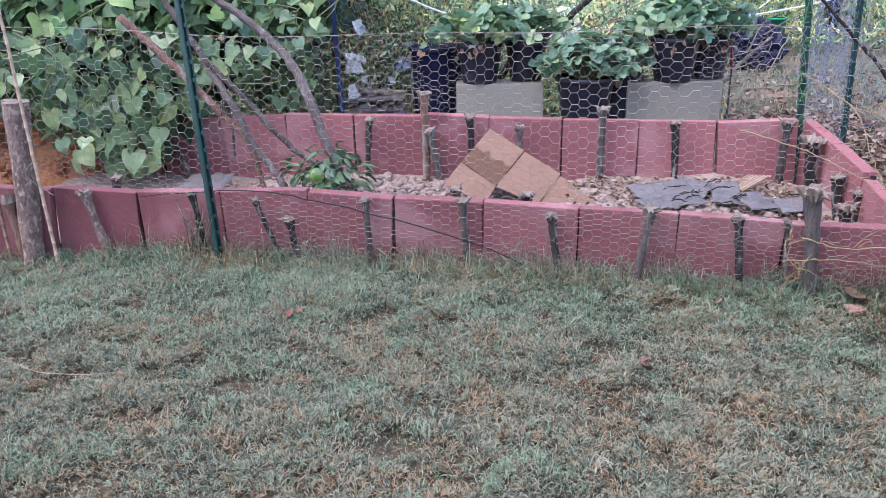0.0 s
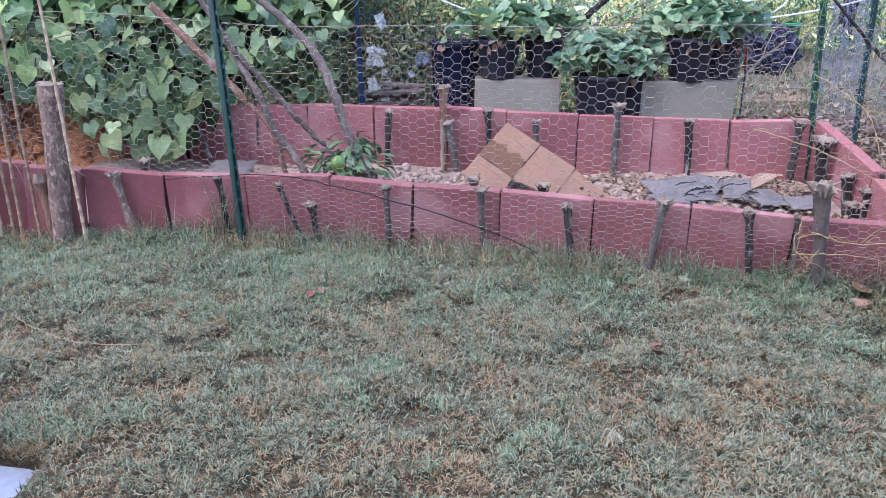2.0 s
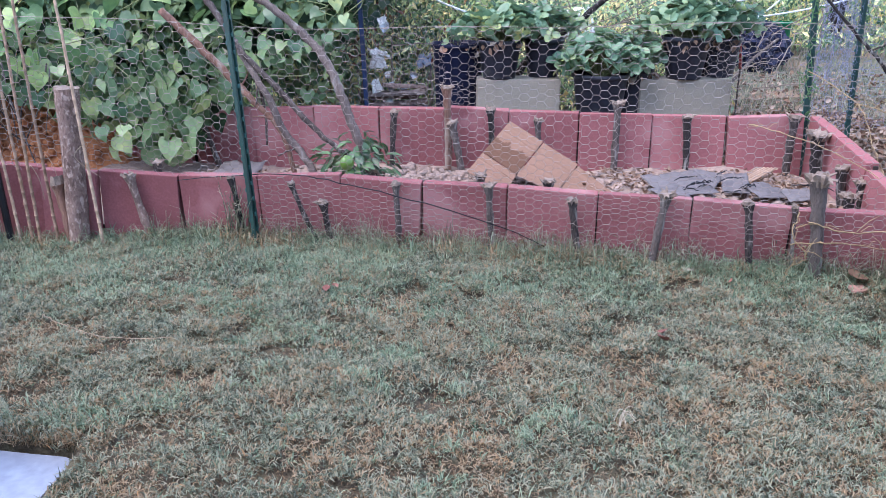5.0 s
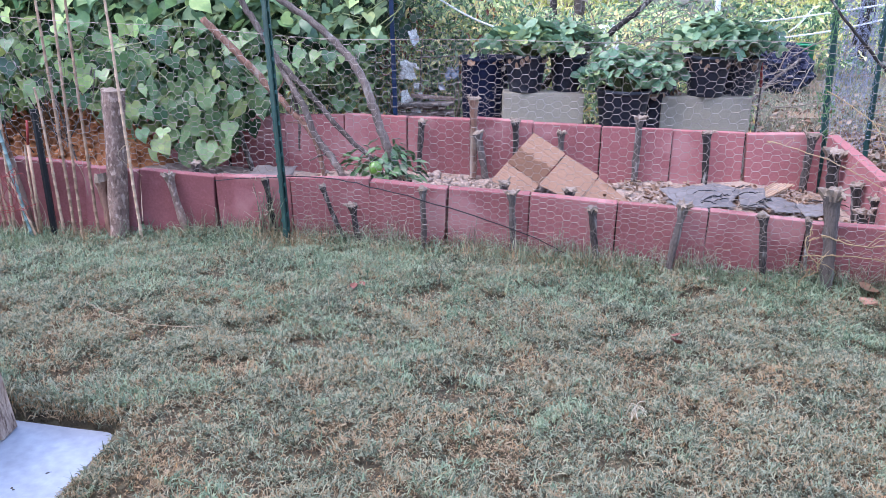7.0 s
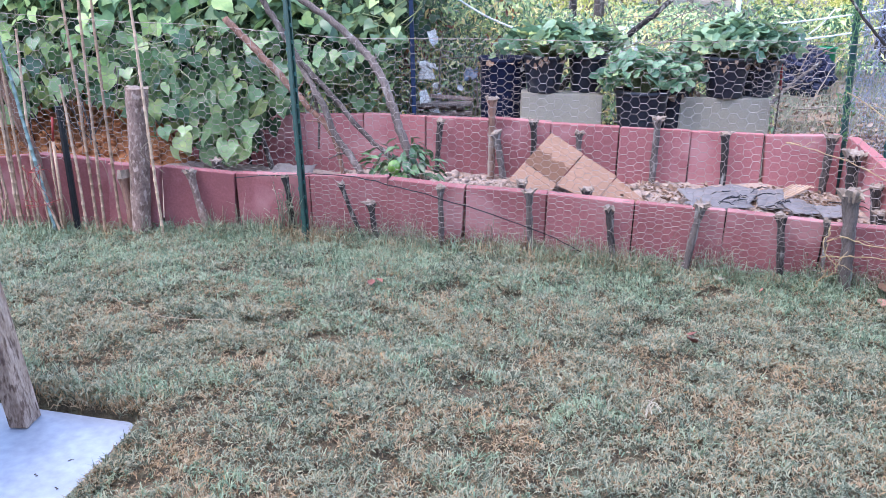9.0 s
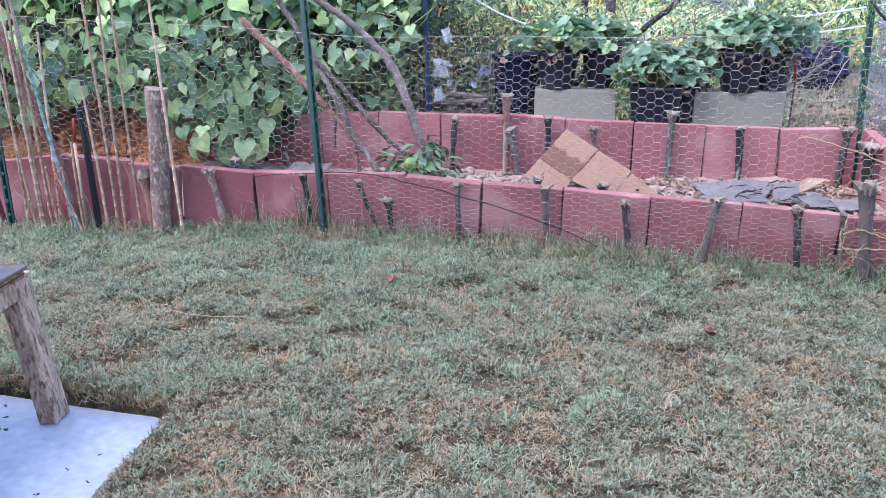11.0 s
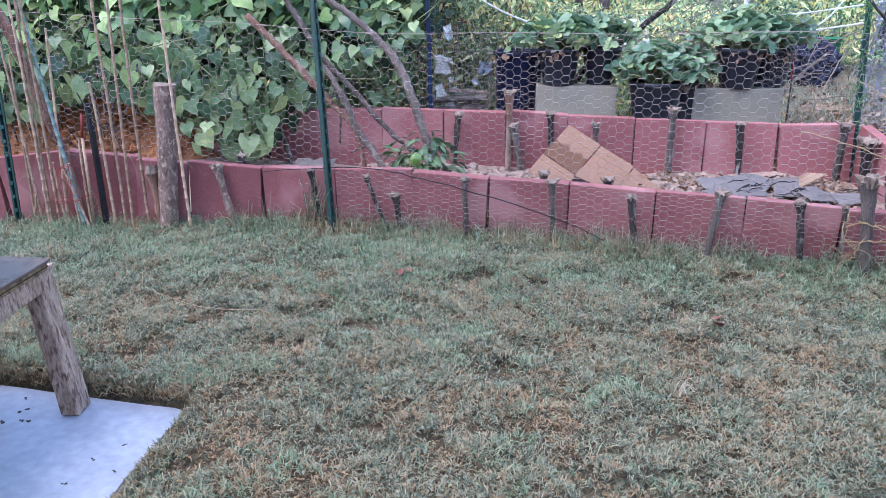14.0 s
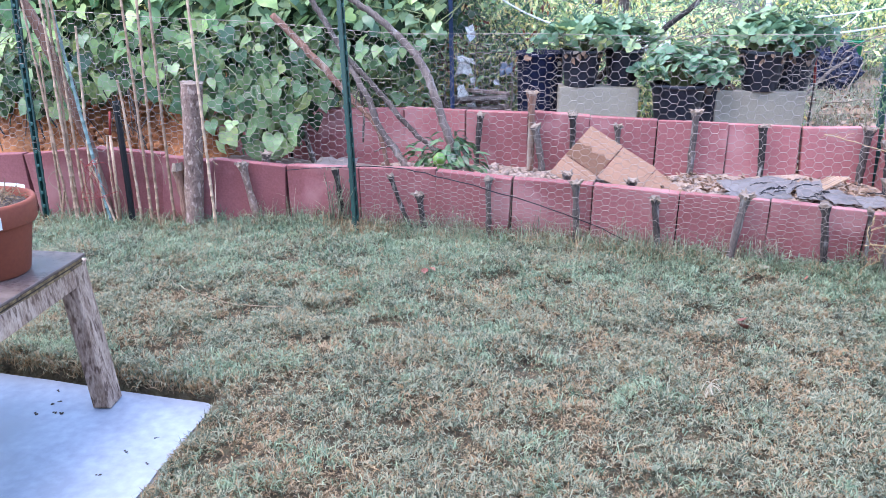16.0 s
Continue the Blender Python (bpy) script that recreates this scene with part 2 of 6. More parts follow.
M_REDLEAF = mat("withered red leaf", (0.3, 0.1, 0.05), rough=0.7, coarse=2, fine=20, bump=0, spread=0.6, island=True, trans=0.3,
                ramp=[(0.2, (0.06, 0.02, 0.018)), (0.5, (0.17, 0.05, 0.03)), (0.8, (0.32, 0.16, 0.06))])
M_PALE = mat("pale pinkish clay", (0.42, 0.235, 0.18), (0.3, 0.165, 0.125), 0.9, 12, 80, 0.3)
M_STRAWP = mat("bleached straw", (0.52, 0.46, 0.35), (0.36, 0.3, 0.22), 0.8, 20, 80, 0)
M_RIM = mat("scuffed blue grey rim", (0.16, 0.19, 0.26), (0.06, 0.07, 0.11), 0.45, 14, 60, 0.2, spec=0.5)
M_PEPPER = mat("green pepper skin", (0.115, 0.215, 0.03), (0.07, 0.15, 0.02), 0.3, 8, 60, 0, spec=0.6)
M_ORANGE = mat("orange petals", (0.75, 0.33, 0.03), (0.5, 0.15, 0.01), 0.7, 20, 60, 0, trans=0.3)
M_CLAY = mat("orange brown clay", (0.48, 0.19, 0.075), (0.16, 0.06, 0.028), 0.9, 7, 40, 0.7, depth=0.02)
M_HOUSE = mat("pale house siding", (0.55, 0.53, 0.5), (0.48, 0.46, 0.44), 0.8, 1, 20, 0.2)
M_ROOF = mat("grey shingles", (0.12, 0.12, 0.12), None, 0.9, 3, 30, 0.5)
# pale yellow colour stands in for sunlight on the far leaves
M_FAR = mat("far foliage, sunlight in its colour", (0.21, 0.26, 0.0504), rough=0.6, coarse=0.6, fine=8, bump=0, spread=0.5, island=True, trans=0.35,
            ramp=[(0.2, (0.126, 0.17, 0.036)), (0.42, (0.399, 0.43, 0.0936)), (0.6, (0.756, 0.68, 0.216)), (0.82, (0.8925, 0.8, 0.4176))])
M_SHRUB = mat("tangled shrub leaf", (0.2306, 0.3416, 0.146), rough=0.6, coarse=1.2, fine=20, bump=0, spread=0.7, island=True, trans=0.25,
              ramp=[(0.2, (0.04612, 0.1067, 0.0649)), (0.46, (0.2075, 0.3309, 0.1703)), (0.66, (0.5764, 0.6832, 0.3083)), (0.88, (0.9684, 0.7046, 0.3245))])
M_TWIG = mat("dry twig", (0.25, 0.2, 0.15), (0.12, 0.09, 0.07), 0.9, 20, 90, 0.3, 0.4)
M_REDPL = mat("red plastic", (0.26, 0.03, 0.025), None, 0.5, 8, 60, 0)
M_GREENPL = mat("bright green plastic", (0.02, 0.28, 0.13), None, 0.5, 8, 60, 0)
M_BLUEBITS = mat("faded blue plastic", (0.17, 0.21, 0.26), (0.08, 0.10, 0.13), 0.6, 8, 60, 0.1)


# ---------------------------------------------------------------- mesh helpers
def mesh_of(name, verts, faces, material, smooth=False):
    me = bpy.data.meshes.new(name)
    me.from_pydata([tuple(v) for v in verts], [], faces)
    if isinstance(material, (list, tuple)):
        for m in material:
            me.materials.append(m)
    else:
        me.materials.append(material)
    if smooth:
        me.polygons.foreach_set("use_smooth", [True] * len(me.polygons))
    me.update()
    return me


def put(name, data, parent=None, m=None, label="", category="", group="", kind=""):
    ob = new(name, data)
    if m is not None:
        ob.matrix_basis = m
    if parent is not None:
        ob.parent = parent
    return tagged(ob, label, category, group, kind)


def part(name, bm, material, parent, label="", smooth=False):
    me = bpy.data.meshes.new(name)
    bm.to_mesh(me)
    bm.free()
    me.materials.append(material)
    if smooth:
        me.polygons.foreach_set("use_smooth", [True] * len(me.polygons))
    return put(name, me, parent, label=label)


def empty(name, m, label, category, group="", kind=""):
    return put(name, None, None, m, label, category, group, kind)


def sheet_data(name, verts, faces_quads, material, smooth=False):
    """A big mesh from numpy arrays: verts (n, 3), faces as an (m, k) array."""
    v = np.asarray(verts, dtype=np.float32)
    f = np.asarray(faces_quads, dtype=np.int32)
    me = bpy.data.meshes.new(name)
    me.vertices.add(len(v))
    me.vertices.foreach_set("co", v.ravel())
    me.loops.add(f.size)
    me.loops.foreach_set("vertex_index", f.ravel())
    me.polygons.add(len(f))
    me.polygons.foreach_set("loop_start", np.arange(0, f.size, f.shape[1], dtype=np.int32))
    me.polygons.foreach_set("loop_total", np.full(len(f), f.shape[1], dtype=np.int32))
    if smooth:
        me.polygons.foreach_set("use_smooth", np.ones(len(f), dtype=bool))
    me.materials.append(material)
    me.update(calc_edges=True)
    me.validate()
    return me


def tube(points, radii, sides=8, wobble=0.0, caps=True, seed=0):
    """Verts and faces of a tapered, slightly knobbly tube along points."""
    rng = np.random.default_rng(seed)
    pts = [Vector(p) for p in points]
    n = len(pts)
    if not isinstance(radii, (list, tuple)):
        radii = [radii] * n
    if len(radii) != n:
        radii = list(np.interp(np.linspace(0, 1, n), np.linspace(0, 1, len(radii)), radii))
    verts, faces = [], []
    ref = Vector((0.31, 0.87, 0.13)).normalized()
    for i, p in enumerate(pts):
        d = (pts[min(i + 1, n - 1)] - pts[max(i - 1, 0)]).normalized()
        u = d.cross(ref)
        if u.length < 0.05:
            u = d.cross(Vector((1, 0, 0)))
        u.normalize()
        w = d.cross(u)
        for k in range(sides):
            a = 2 * math.pi * k / sides
            r = radii[i] * (1 + wobble * rng.uniform(-1, 1))
            verts.append(p + u * math.cos(a) * r + w * math.sin(a) * r)
    for i in range(n - 1):
        for k in range(sides):
            a, b = i * sides + k, i * sides + (k + 1) % sides
            faces.append((a, b, b + sides, a + sides))
    if caps:
        faces.append(tuple(range(sides - 1, -1, -1)))
        faces.append(tuple((n - 1) * sides + k for k in range(sides)))
    return verts, faces


def bend(points, steps=6, jitter=0.0, seed=0):
    """A smooth line through points, with a little wander."""
    rng = np.random.default_rng(seed)
    p = np.array(points, dtype=float)
    n = len(p)
    out = []
    for i in range(n - 1):
        p0, p1, p2, p3 = p[max(i - 1, 0)], p[i], p[i + 1], p[min(i + 2, n - 1)]
        for s in range(steps):
            t = s / steps
            q = 0.5 * ((2 * p1) + (p2 - p0) * t + (2 * p0 - 5 * p1 + 4 * p2 - p3) * t * t + (3 * p1 - p0 - 3 * p2 + p3) * t ** 3)
            out.append(q + rng.normal(0, jitter, 3) if jitter else q)
    out.append(p[-1])
    return [tuple(q) for q in out]


def join(*pieces):
    verts, faces = [], []
    for v, f in pieces:
        k = len(verts)
        verts += list(v)
        faces += [tuple(i + k for i in q) for q in f]
    return verts, faces


def bevel_box(sx, sy, sz, b=0.004, seg=1, warp=0.0, seed=0):
    """A bevelled box standing on z = 0, centred in x and y."""
    bm = bmesh.new()
    bmesh.ops.create_cube(bm, size=1)
    bmesh.ops.scale(bm, vec=(sx, sy, sz), verts=bm.verts)
    bmesh.ops.translate(bm, vec=(0, 0, sz / 2), verts=bm.verts)
    if warp:
        rng = random.Random(seed)
        for v in bm.verts:
            v.co += Vector([rng.uniform(-warp, warp) for _ in range(3)])
    if b:
        bmesh.ops.bevel(bm, geom=list(bm.edges), offset=b, segments=seg, affect="EDGES", profile=0.6)
    return bm


def lathe(profile, sides=28):
    """Verts and faces of a turned shape from (radius, height) pairs."""
    verts, faces = [], []
    for r, z in profile:
        for k in range(sides):
            a = 2 * math.pi * k / sides
            verts.append((r * math.cos(a), r * math.sin(a), z))
    for i in range(len(profile) - 1):
        for k in range(sides):
            a, b = i * sides + k, i * sides + (k + 1) % sides
            faces.append((a, b, b + sides, a + sides))
    return verts, faces


# ---------------------------------------------------------------- ground
def smooth(a, b, x):
    t = np.clip((np.asarray(x, dtype=float) - a) / (b - a), 0, 1)
    return t * t * (3 - 2 * t)


def waves(x, y, s=1.0):
    return (np.sin(2.1 * x * s + 1.3) * np.cos(2.7 * y * s) + np.sin(4.3 * x * s - 1.7 * y * s) * 0.6 + np.cos(5.9 * y * s + 3.1 * x * s + 2) * 0.5) / 2


def front_y(x):
    return np.interp(x, [-3, -2.2, -1.6, -0.9, -0.55, 0.23, 1.0, 1.5, 2.3], [3.66, 3.64, 3.64, 3.56, 3.51, 3.37, 3.2, 3.1, 2.93])


def back_y(x):
    return 4.55 - 0.17 * x


SLAB_C, SLAB_L, SLAB_N = Vector((-1.166, 1.877, -0.09)), Vector((-0.984, 0.178, 0)), Vector((-0.073, -0.997, 0))


def slab_ab(x, y):
    """Place on the slab: metres in from its lawn side, and metres in from its far edge."""
    dx, dy = np.asarray(x, dtype=float) - SLAB_C.x, np.asarray(y, dtype=float) - SLAB_C.y
    det = SLAB_L.x * SLAB_N.y - SLAB_L.y * SLAB_N.x
    return (dx * SLAB_N.y - dy * SLAB_N.x) / det, (SLAB_L.x * dy - SLAB_L.y * dx) / det


def over_slab(x, y, grow=0.0):
    """True on the concrete slab."""
    a, b = slab_ab(x, y)
    return (a > -grow) & (b > -grow)


def ground_z(x, y):
    """Height of the yard: a lawn that climbs a little towards the raised bed and goes on climbing behind it."""
    x, y = np.asarray(x, dtype=float), np.asarray(y, dtype=float)
    z = -0.045 + smooth(2.3, 3.45, y) * (0.075 + 0.02 * np.clip(x, -3, 2.5)) + 0.012 * waves(x, y)
    z = z + smooth(4.2, 5.2, y) * 0.10 + np.clip(y - 5.2, 0, 60) * 0.035
    a, b = slab_ab(x, y)
    return z - 0.07 * smooth(-0.30, 0.0, a) * smooth(0.03, 0.3, b)


def sheet_grid(x0, x1, nx, y0, y1, ny, zf):
    xs, ys = np.linspace(x0, x1, nx), np.linspace(y0, y1, ny)
    X, Y = np.meshgrid(xs, ys)
    v = np.stack([X, Y, zf(X, Y)], -1).reshape(-1, 3)
    i = np.arange((nx - 1) * (ny - 1))
    a = i // (nx - 1) * nx + i % (nx - 1)
    return v, np.stack([a, a + 1, a + nx + 1, a + nx], 1)


def yard_z(x, y):
    z = ground_z(x, y)
    z = np.where(over_slab(x, y, 0.09), np.minimum(z - 0.03, -0.16), z)
    inside = (y > front_y(x) + 0.02) & (y < back_y(x) - 0.02) & (x < 1.9)
    return np.where(inside, np.minimum(z, 0.0), z)


gv, gf = sheet_grid(-5, 5, 170, -3.2, 6.5, 170, yard_z)
ground = put("ground", sheet_data("ground", gv, gf, M_LAWN, True), label="brown thatch and soil under a patchy lawn", category="ground", kind="structure")
bv, bf = sheet_grid(-60, 60, 90, 4.0, 90, 70, lambda X, Y: ground_z(X, Y) - 0.01 - 0.06 * (np.abs(X) < 4.4) * (Y < 4.8))
put("ground_beyond", sheet_data("ground_beyond", bv, bf, M_YARD, True), label="leaf-strewn yard with thin grass behind the bed", category="ground", kind="structure")
ov = [(-60, -60, -0.12), (-4.9, -60, -0.12), (-4.9, 4.2, -0.12), (-60, 4.2, 0.0), (60, -60, -0.12), (4.9, -60, -0.12), (4.9, 4.2, 0.0), (60, 4.2, 0.0), (-4.9, -3.1, -0.12), (4.9, -3.1, -0.12)]
put("ground_around", mesh_of("ground_around", ov, [(0, 1, 2, 3), (5, 4, 7, 6), (1, 5, 9, 8)], M_YARD), label="plain yard ground round the lawn", category="ground", kind="structure")

# cut edge of the lawn round the slab
cut = []
outline = [(a, 0.0, 0) for a in np.linspace(4.2, 0.0, 110)] + [(0.0, b, 1) for b in np.linspace(0.0, 4.4, 110)]
rows_ = []
for off, sink in ((0.004, -1), (0.010, -0.004), (0.05, 0.0), (0.17, 0.0)):
    for a, b, side_ in outline:
        aa, bb = (a, b - off) if side_ == 0 else (a - off, b)
        if a < 0.17 and side_ == 0:
            aa = a - off * (1 - a / 0.17)
        if b < 0.17 and side_ == 1:
            bb = b - off * (1 - b / 0.17)
        p = SLAB_C + SLAB_L * float(aa) + SLAB_N * float(bb)
        z = -0.19 if sink == -1 else float(ground_z(p.x, p.y)) + sink
        rows_.append((p.x, p.y, z))
n_ = len(outline)
put("lawn_edge", mesh_of("lawn_edge", rows_, [(r * n_ + k, r * n_ + k + 1, (r + 1) * n_ + k + 1, (r + 1) * n_ + k) for r in range(3) for k in range(n_ - 1)], M_LAWN, True),
    label="cut soil edge of the lawn beside the slab", category="ground", kind="structure")

# concrete slab beside the lawn, with a rough worn edge
sl = []
for i in range(25):
    sl.append(SLAB_C + SLAB_L * (4.0 * i / 24))
edge = [SLAB_C + SLAB_N * (4.4 * i / 44) for i in range(45)]
bm = bmesh.new()
rs = random.Random(3)
top = []
turn = [SLAB_C + SLAB_L * (0.05 * (1 - math.sin(a))) + SLAB_N * (0.05 * (1 - math.cos(a))) for a in (0.0, 0.4, 0.8, 1.2, 1.571)]
outline = [p.copy() for p in reversed(sl[1:])] + turn + [p.copy() for p in edge[1:]]
for p in outline:
    q = p + Vector((rs.uniform(-0.006, 0.006), rs.uniform(-0.006, 0.006), 0))
    top.append(bm.verts.new(q))
far = bm.verts.new(SLAB_C + SLAB_L * 4.0 + SLAB_N * 4.4)
f = bm.faces.new(top + [far])
f.normal_update()
if f.normal.z < 0:
    f.normal_flip()
ext = bmesh.ops.extrude_face_region(bm, geom=[f])
bmesh.ops.translate(bm, vec=(0, 0, -0.1), verts=[g for g in ext["geom"] if isinstance(g, bmesh.types.BMVert)])
bmesh.ops.recalc_face_normals(bm, faces=bm.faces)
rim = [e for e in bm.edges if all(abs(v.co.z + 0.09) < 0.001 for v in e.verts) and len(e.link_faces) == 2]
bmesh.ops.bevel(bm, geom=rim, offset=0.016, segments=3, affect="EDGES")
for fc in bm.faces:
    fc.material_index = 1 if fc.normal.z < 0.9 else 0
slab = part("patio_slab", bm, M_SLAB, None)
slab.data.materials.append(M_SLABEDGE)
tagged(slab, "smooth pale concrete patio slab with worn edge", "patio slab", kind="structure")

# unseen house added behind the camera; wall and roof shade the near yard
HOUSE_Y = -3.4
house = empty("house", pose(0, HOUSE_Y, -0.12), "pale plain house wall with a low roof, unseen, added behind the patio for shade", "house", kind="structure")
bm = bevel_box(26, 0.3, 2.6, 0.01)
bmesh.ops.translate(bm, vec=(2, -0.15, 0), verts=bm.verts)
part("wall", bm, M_HOUSE, house)
rv = [(-11.5, 1.5, 2.5), (15.5, 1.5, 2.5), (15.5, -3.6, 4.0), (-11.5, -3.6, 4.0), (-11.5, 1.5, 2.65), (15.5, 1.5, 2.65), (15.5, -3.6, 4.15), (-11.5, -3.6, 4.15)]
put("roof", mesh_of("roof", rv, [(3, 2, 1, 0), (4, 5, 6, 7), (0, 1, 5, 4), (1, 2, 6, 5), (2, 3, 7, 6), (3, 0, 4, 7)], M_ROOF), house)

# ---------------------------------------------------------------- raised bed of red pavers
def paver_data(width, seed, thick=0.06, height=0.405):
    bm = bevel_box(width, thick, height, 0.005, 2, 0.003, seed)
    me = bpy.data.meshes.new("paver")
    bm.to_mesh(me)
    bm.free()
    me.materials.append(M_PAVER)
    return me


bed = empty("raised_bed", pose(0, 3.9, 0), "raised garden bed walled with upright red concrete pavers", "raised bed")
PAVERS = {}


def set_paver(x0, y0, x1, y1, top0, top1, lean, seed, gap=0.0065, joint=True):
    w = math.hypot(x1 - x0, y1 - y0)
    turn = math.degrees(math.atan2(y1 - y0, x1 - x0))
    roll = math.degrees(math.atan2(top1 - top0, w))
    key = (round(w - gap, 3), seed % 4)
    if key not in PAVERS:
        PAVERS[key] = paver_data(key[0], seed)
    m = pose((x0 + x1) / 2, (y0 + y1) / 2, (top0 + top1) / 2, 0, 0, turn) @ pose(0, 0, 0, lean, -roll, 0) @ pose(0, 0, -0.405)
    ob = put("paver", PAVERS[key], bed)
    ob.matrix_basis = bed.matrix_basis.inverted() @ m
    if not joint:
        return
    m2 = pose(x1, y1, top1 - 0.012, 0, 0, turn) @ pose(0, 0.013, -0.385)
    ob = put("joint_soil", JOINT, bed)
    ob.matrix_basis = bed.matrix_basis.inverted() @ m2


bm = bevel_box(0.013, 0.022, 0.385, 0.003)
JOINT = bpy.data.meshes.new("joint_soil")
bm.to_mesh(JOINT)
bm.free()
JOINT.materials.append(M_JOINT)
rp = random.Random(11)
FRONT_X = [-3.65, -3.24, -2.83, -2.42, -2.03, -1.76, -1.355, -0.958, -0.548, -0.157, 0.238, 0.638, 1.038, 1.446, 1.85]
FRONT_TOP = [0.33, 0.335, 0.36, 0.405, 0.378, 0.362, 0.344, 0.352, 0.367, 0.353, 0.345, 0.341, 0.338, 0.322, 0.32]
for i in range(len(FRONT_X) - 1):
    a, b = FRONT_X[i], FRONT_X[i + 1]
    j = rp.uniform(-0.005, 0.005)
    shift = -0.03 if i == 4 else 0.0
    set_paver(a, float(front_y(a)) + 0.024 + j + shift, b, float(front_y(b)) + 0.024 + rp.uniform(-0.008, 0.008) + shift,
              FRONT_TOP[i] + rp.uniform(-0.004, 0.004), FRONT_TOP[i + 1] + rp.uniform(-0.004, 0.004), rp.uniform(0, 1.6), i, joint=i != 4)
BACK_X = [-2.40, -2.06, -1.66, -1.26, -0.858, -0.454, -0.059, 0.314, 0.713, 1.115, 1.515, 1.918]
BACK_TOP = [0.43, 0.44, 0.44, 0.462, 0.486, 0.492, 0.50, 0.496, 0.487, 0.488, 0.495, 0.51]
for i in range(len(BACK_X) - 1):
    a, b = BACK_X[i], BACK_X[i + 1]
    set_paver(a, back_y(a) + 0.024 + rp.uniform(-0.008, 0.008), b, back_y(b) + 0.024 + rp.uniform(-0.008, 0.008),
              BACK_TOP[i] + rp.uniform(-0.006, 0.006), BACK_TOP[i + 1] + rp.uniform(-0.006, 0.006), rp.uniform(-1, 3), i + 20)
RIGHT = [(1.975, 4.235, 0.505), (1.945, 3.83, 0.475), (1.915, 3.43, 0.44), (1.87, 3.03, 0.375)]
for i in range(3):
    (xa, ya, za), (xb, yb, zb) = RIGHT[i], RIGHT[i + 1]
    drop = 0.03 if i == 2 else 0.0
    set_paver(xa, ya, xb, yb, za - drop, zb, rp.uniform(-3, 1), i + 40)


def soil_z(x, y):
    u = np.clip((y - front_y(x)) / (back_y(x) - front_y(x)), 0, 1)
    return 0.12 + 0.03 * u + 0.04 * smooth(0.0, 1.6, x) - 0.045 * smooth(-0.5, -1.1, x) + 0.018 * waves(x * 2.3, y * 2.7) + 0.012 * waves(x * 6, y * 7)


nx, ny = 120, 36
xs = np.linspace(-3.3, 1.9, nx)
X = np.repeat(xs[None], ny, 0)
U = np.repeat(np.linspace(0, 1, ny)[:, None], nx, 1)
Y = (front_y(X) + 0.045) * (1 - U) + (back_y(X) + 0.01) * U
v = np.stack([X, Y, soil_z(X, Y)], -1).reshape(-1, 3)
i = np.arange((nx - 1) * (ny - 1))
a = i // (nx - 1) * nx + i % (nx - 1)
put("bed_soil", sheet_data("bed_soil", v, np.stack([a, a + 1, a + nx + 1, a + nx], 1), M_SOIL, True),
    label="dry pale clay soil filling the raised bed", category="soil", kind="structure")

# clods of dry clay lying on the soil
rng = np.random.default_rng(5)
ico = bmesh.new()
bmesh.ops.create_icosphere(ico, subdivisions=1, radius=1)
ico_v = np.array([tuple(q.co) for q in ico.verts])
ico_f = np.array([[q.index for q in fc.verts] for fc in ico.faces])
ico.free()


def lumps(name, centres, radii, material, flat=0.7, seed=0, rough=0.25):
    r = np.random.default_rng(seed)
    vs, fs = [], []
    for k, (c, s) in enumerate(zip(centres, radii)):
        d = ico_v * s * (1 + r.uniform(-rough, rough, (len(ico_v), 1)))
        d[:, 2] *= flat
        vs.append(d + np.asarray(c))
        fs.append(ico_f + k * len(ico_v))
    return sheet_data(name, np.concatenate(vs), np.concatenate(fs), material)


cx = np.concatenate([rng.uniform(-1.4, 1.8, 1500), rng.normal(-0.05, 0.24, 1400)])
cu = np.concatenate([rng.uniform(0.1, 0.97, 1500), rng.uniform(0.4, 0.96, 1400)])
cy = front_y(cx) + 0.05 + cu * (back_y(cx) - front_y(cx) - 0.1)
cr = 0.004 + 0.026 * rng.uniform(0, 1, len(cx)) ** 4
put("soil_clods", lumps("soil_clods", np.stack([cx, cy, soil_z(cx, cy) + cr * 0.3], 1), cr, M_SOIL, 0.7, 6, 0.45),
    label="pale broken clods of dry clay on the bed", category="soil clods", kind="stuff")


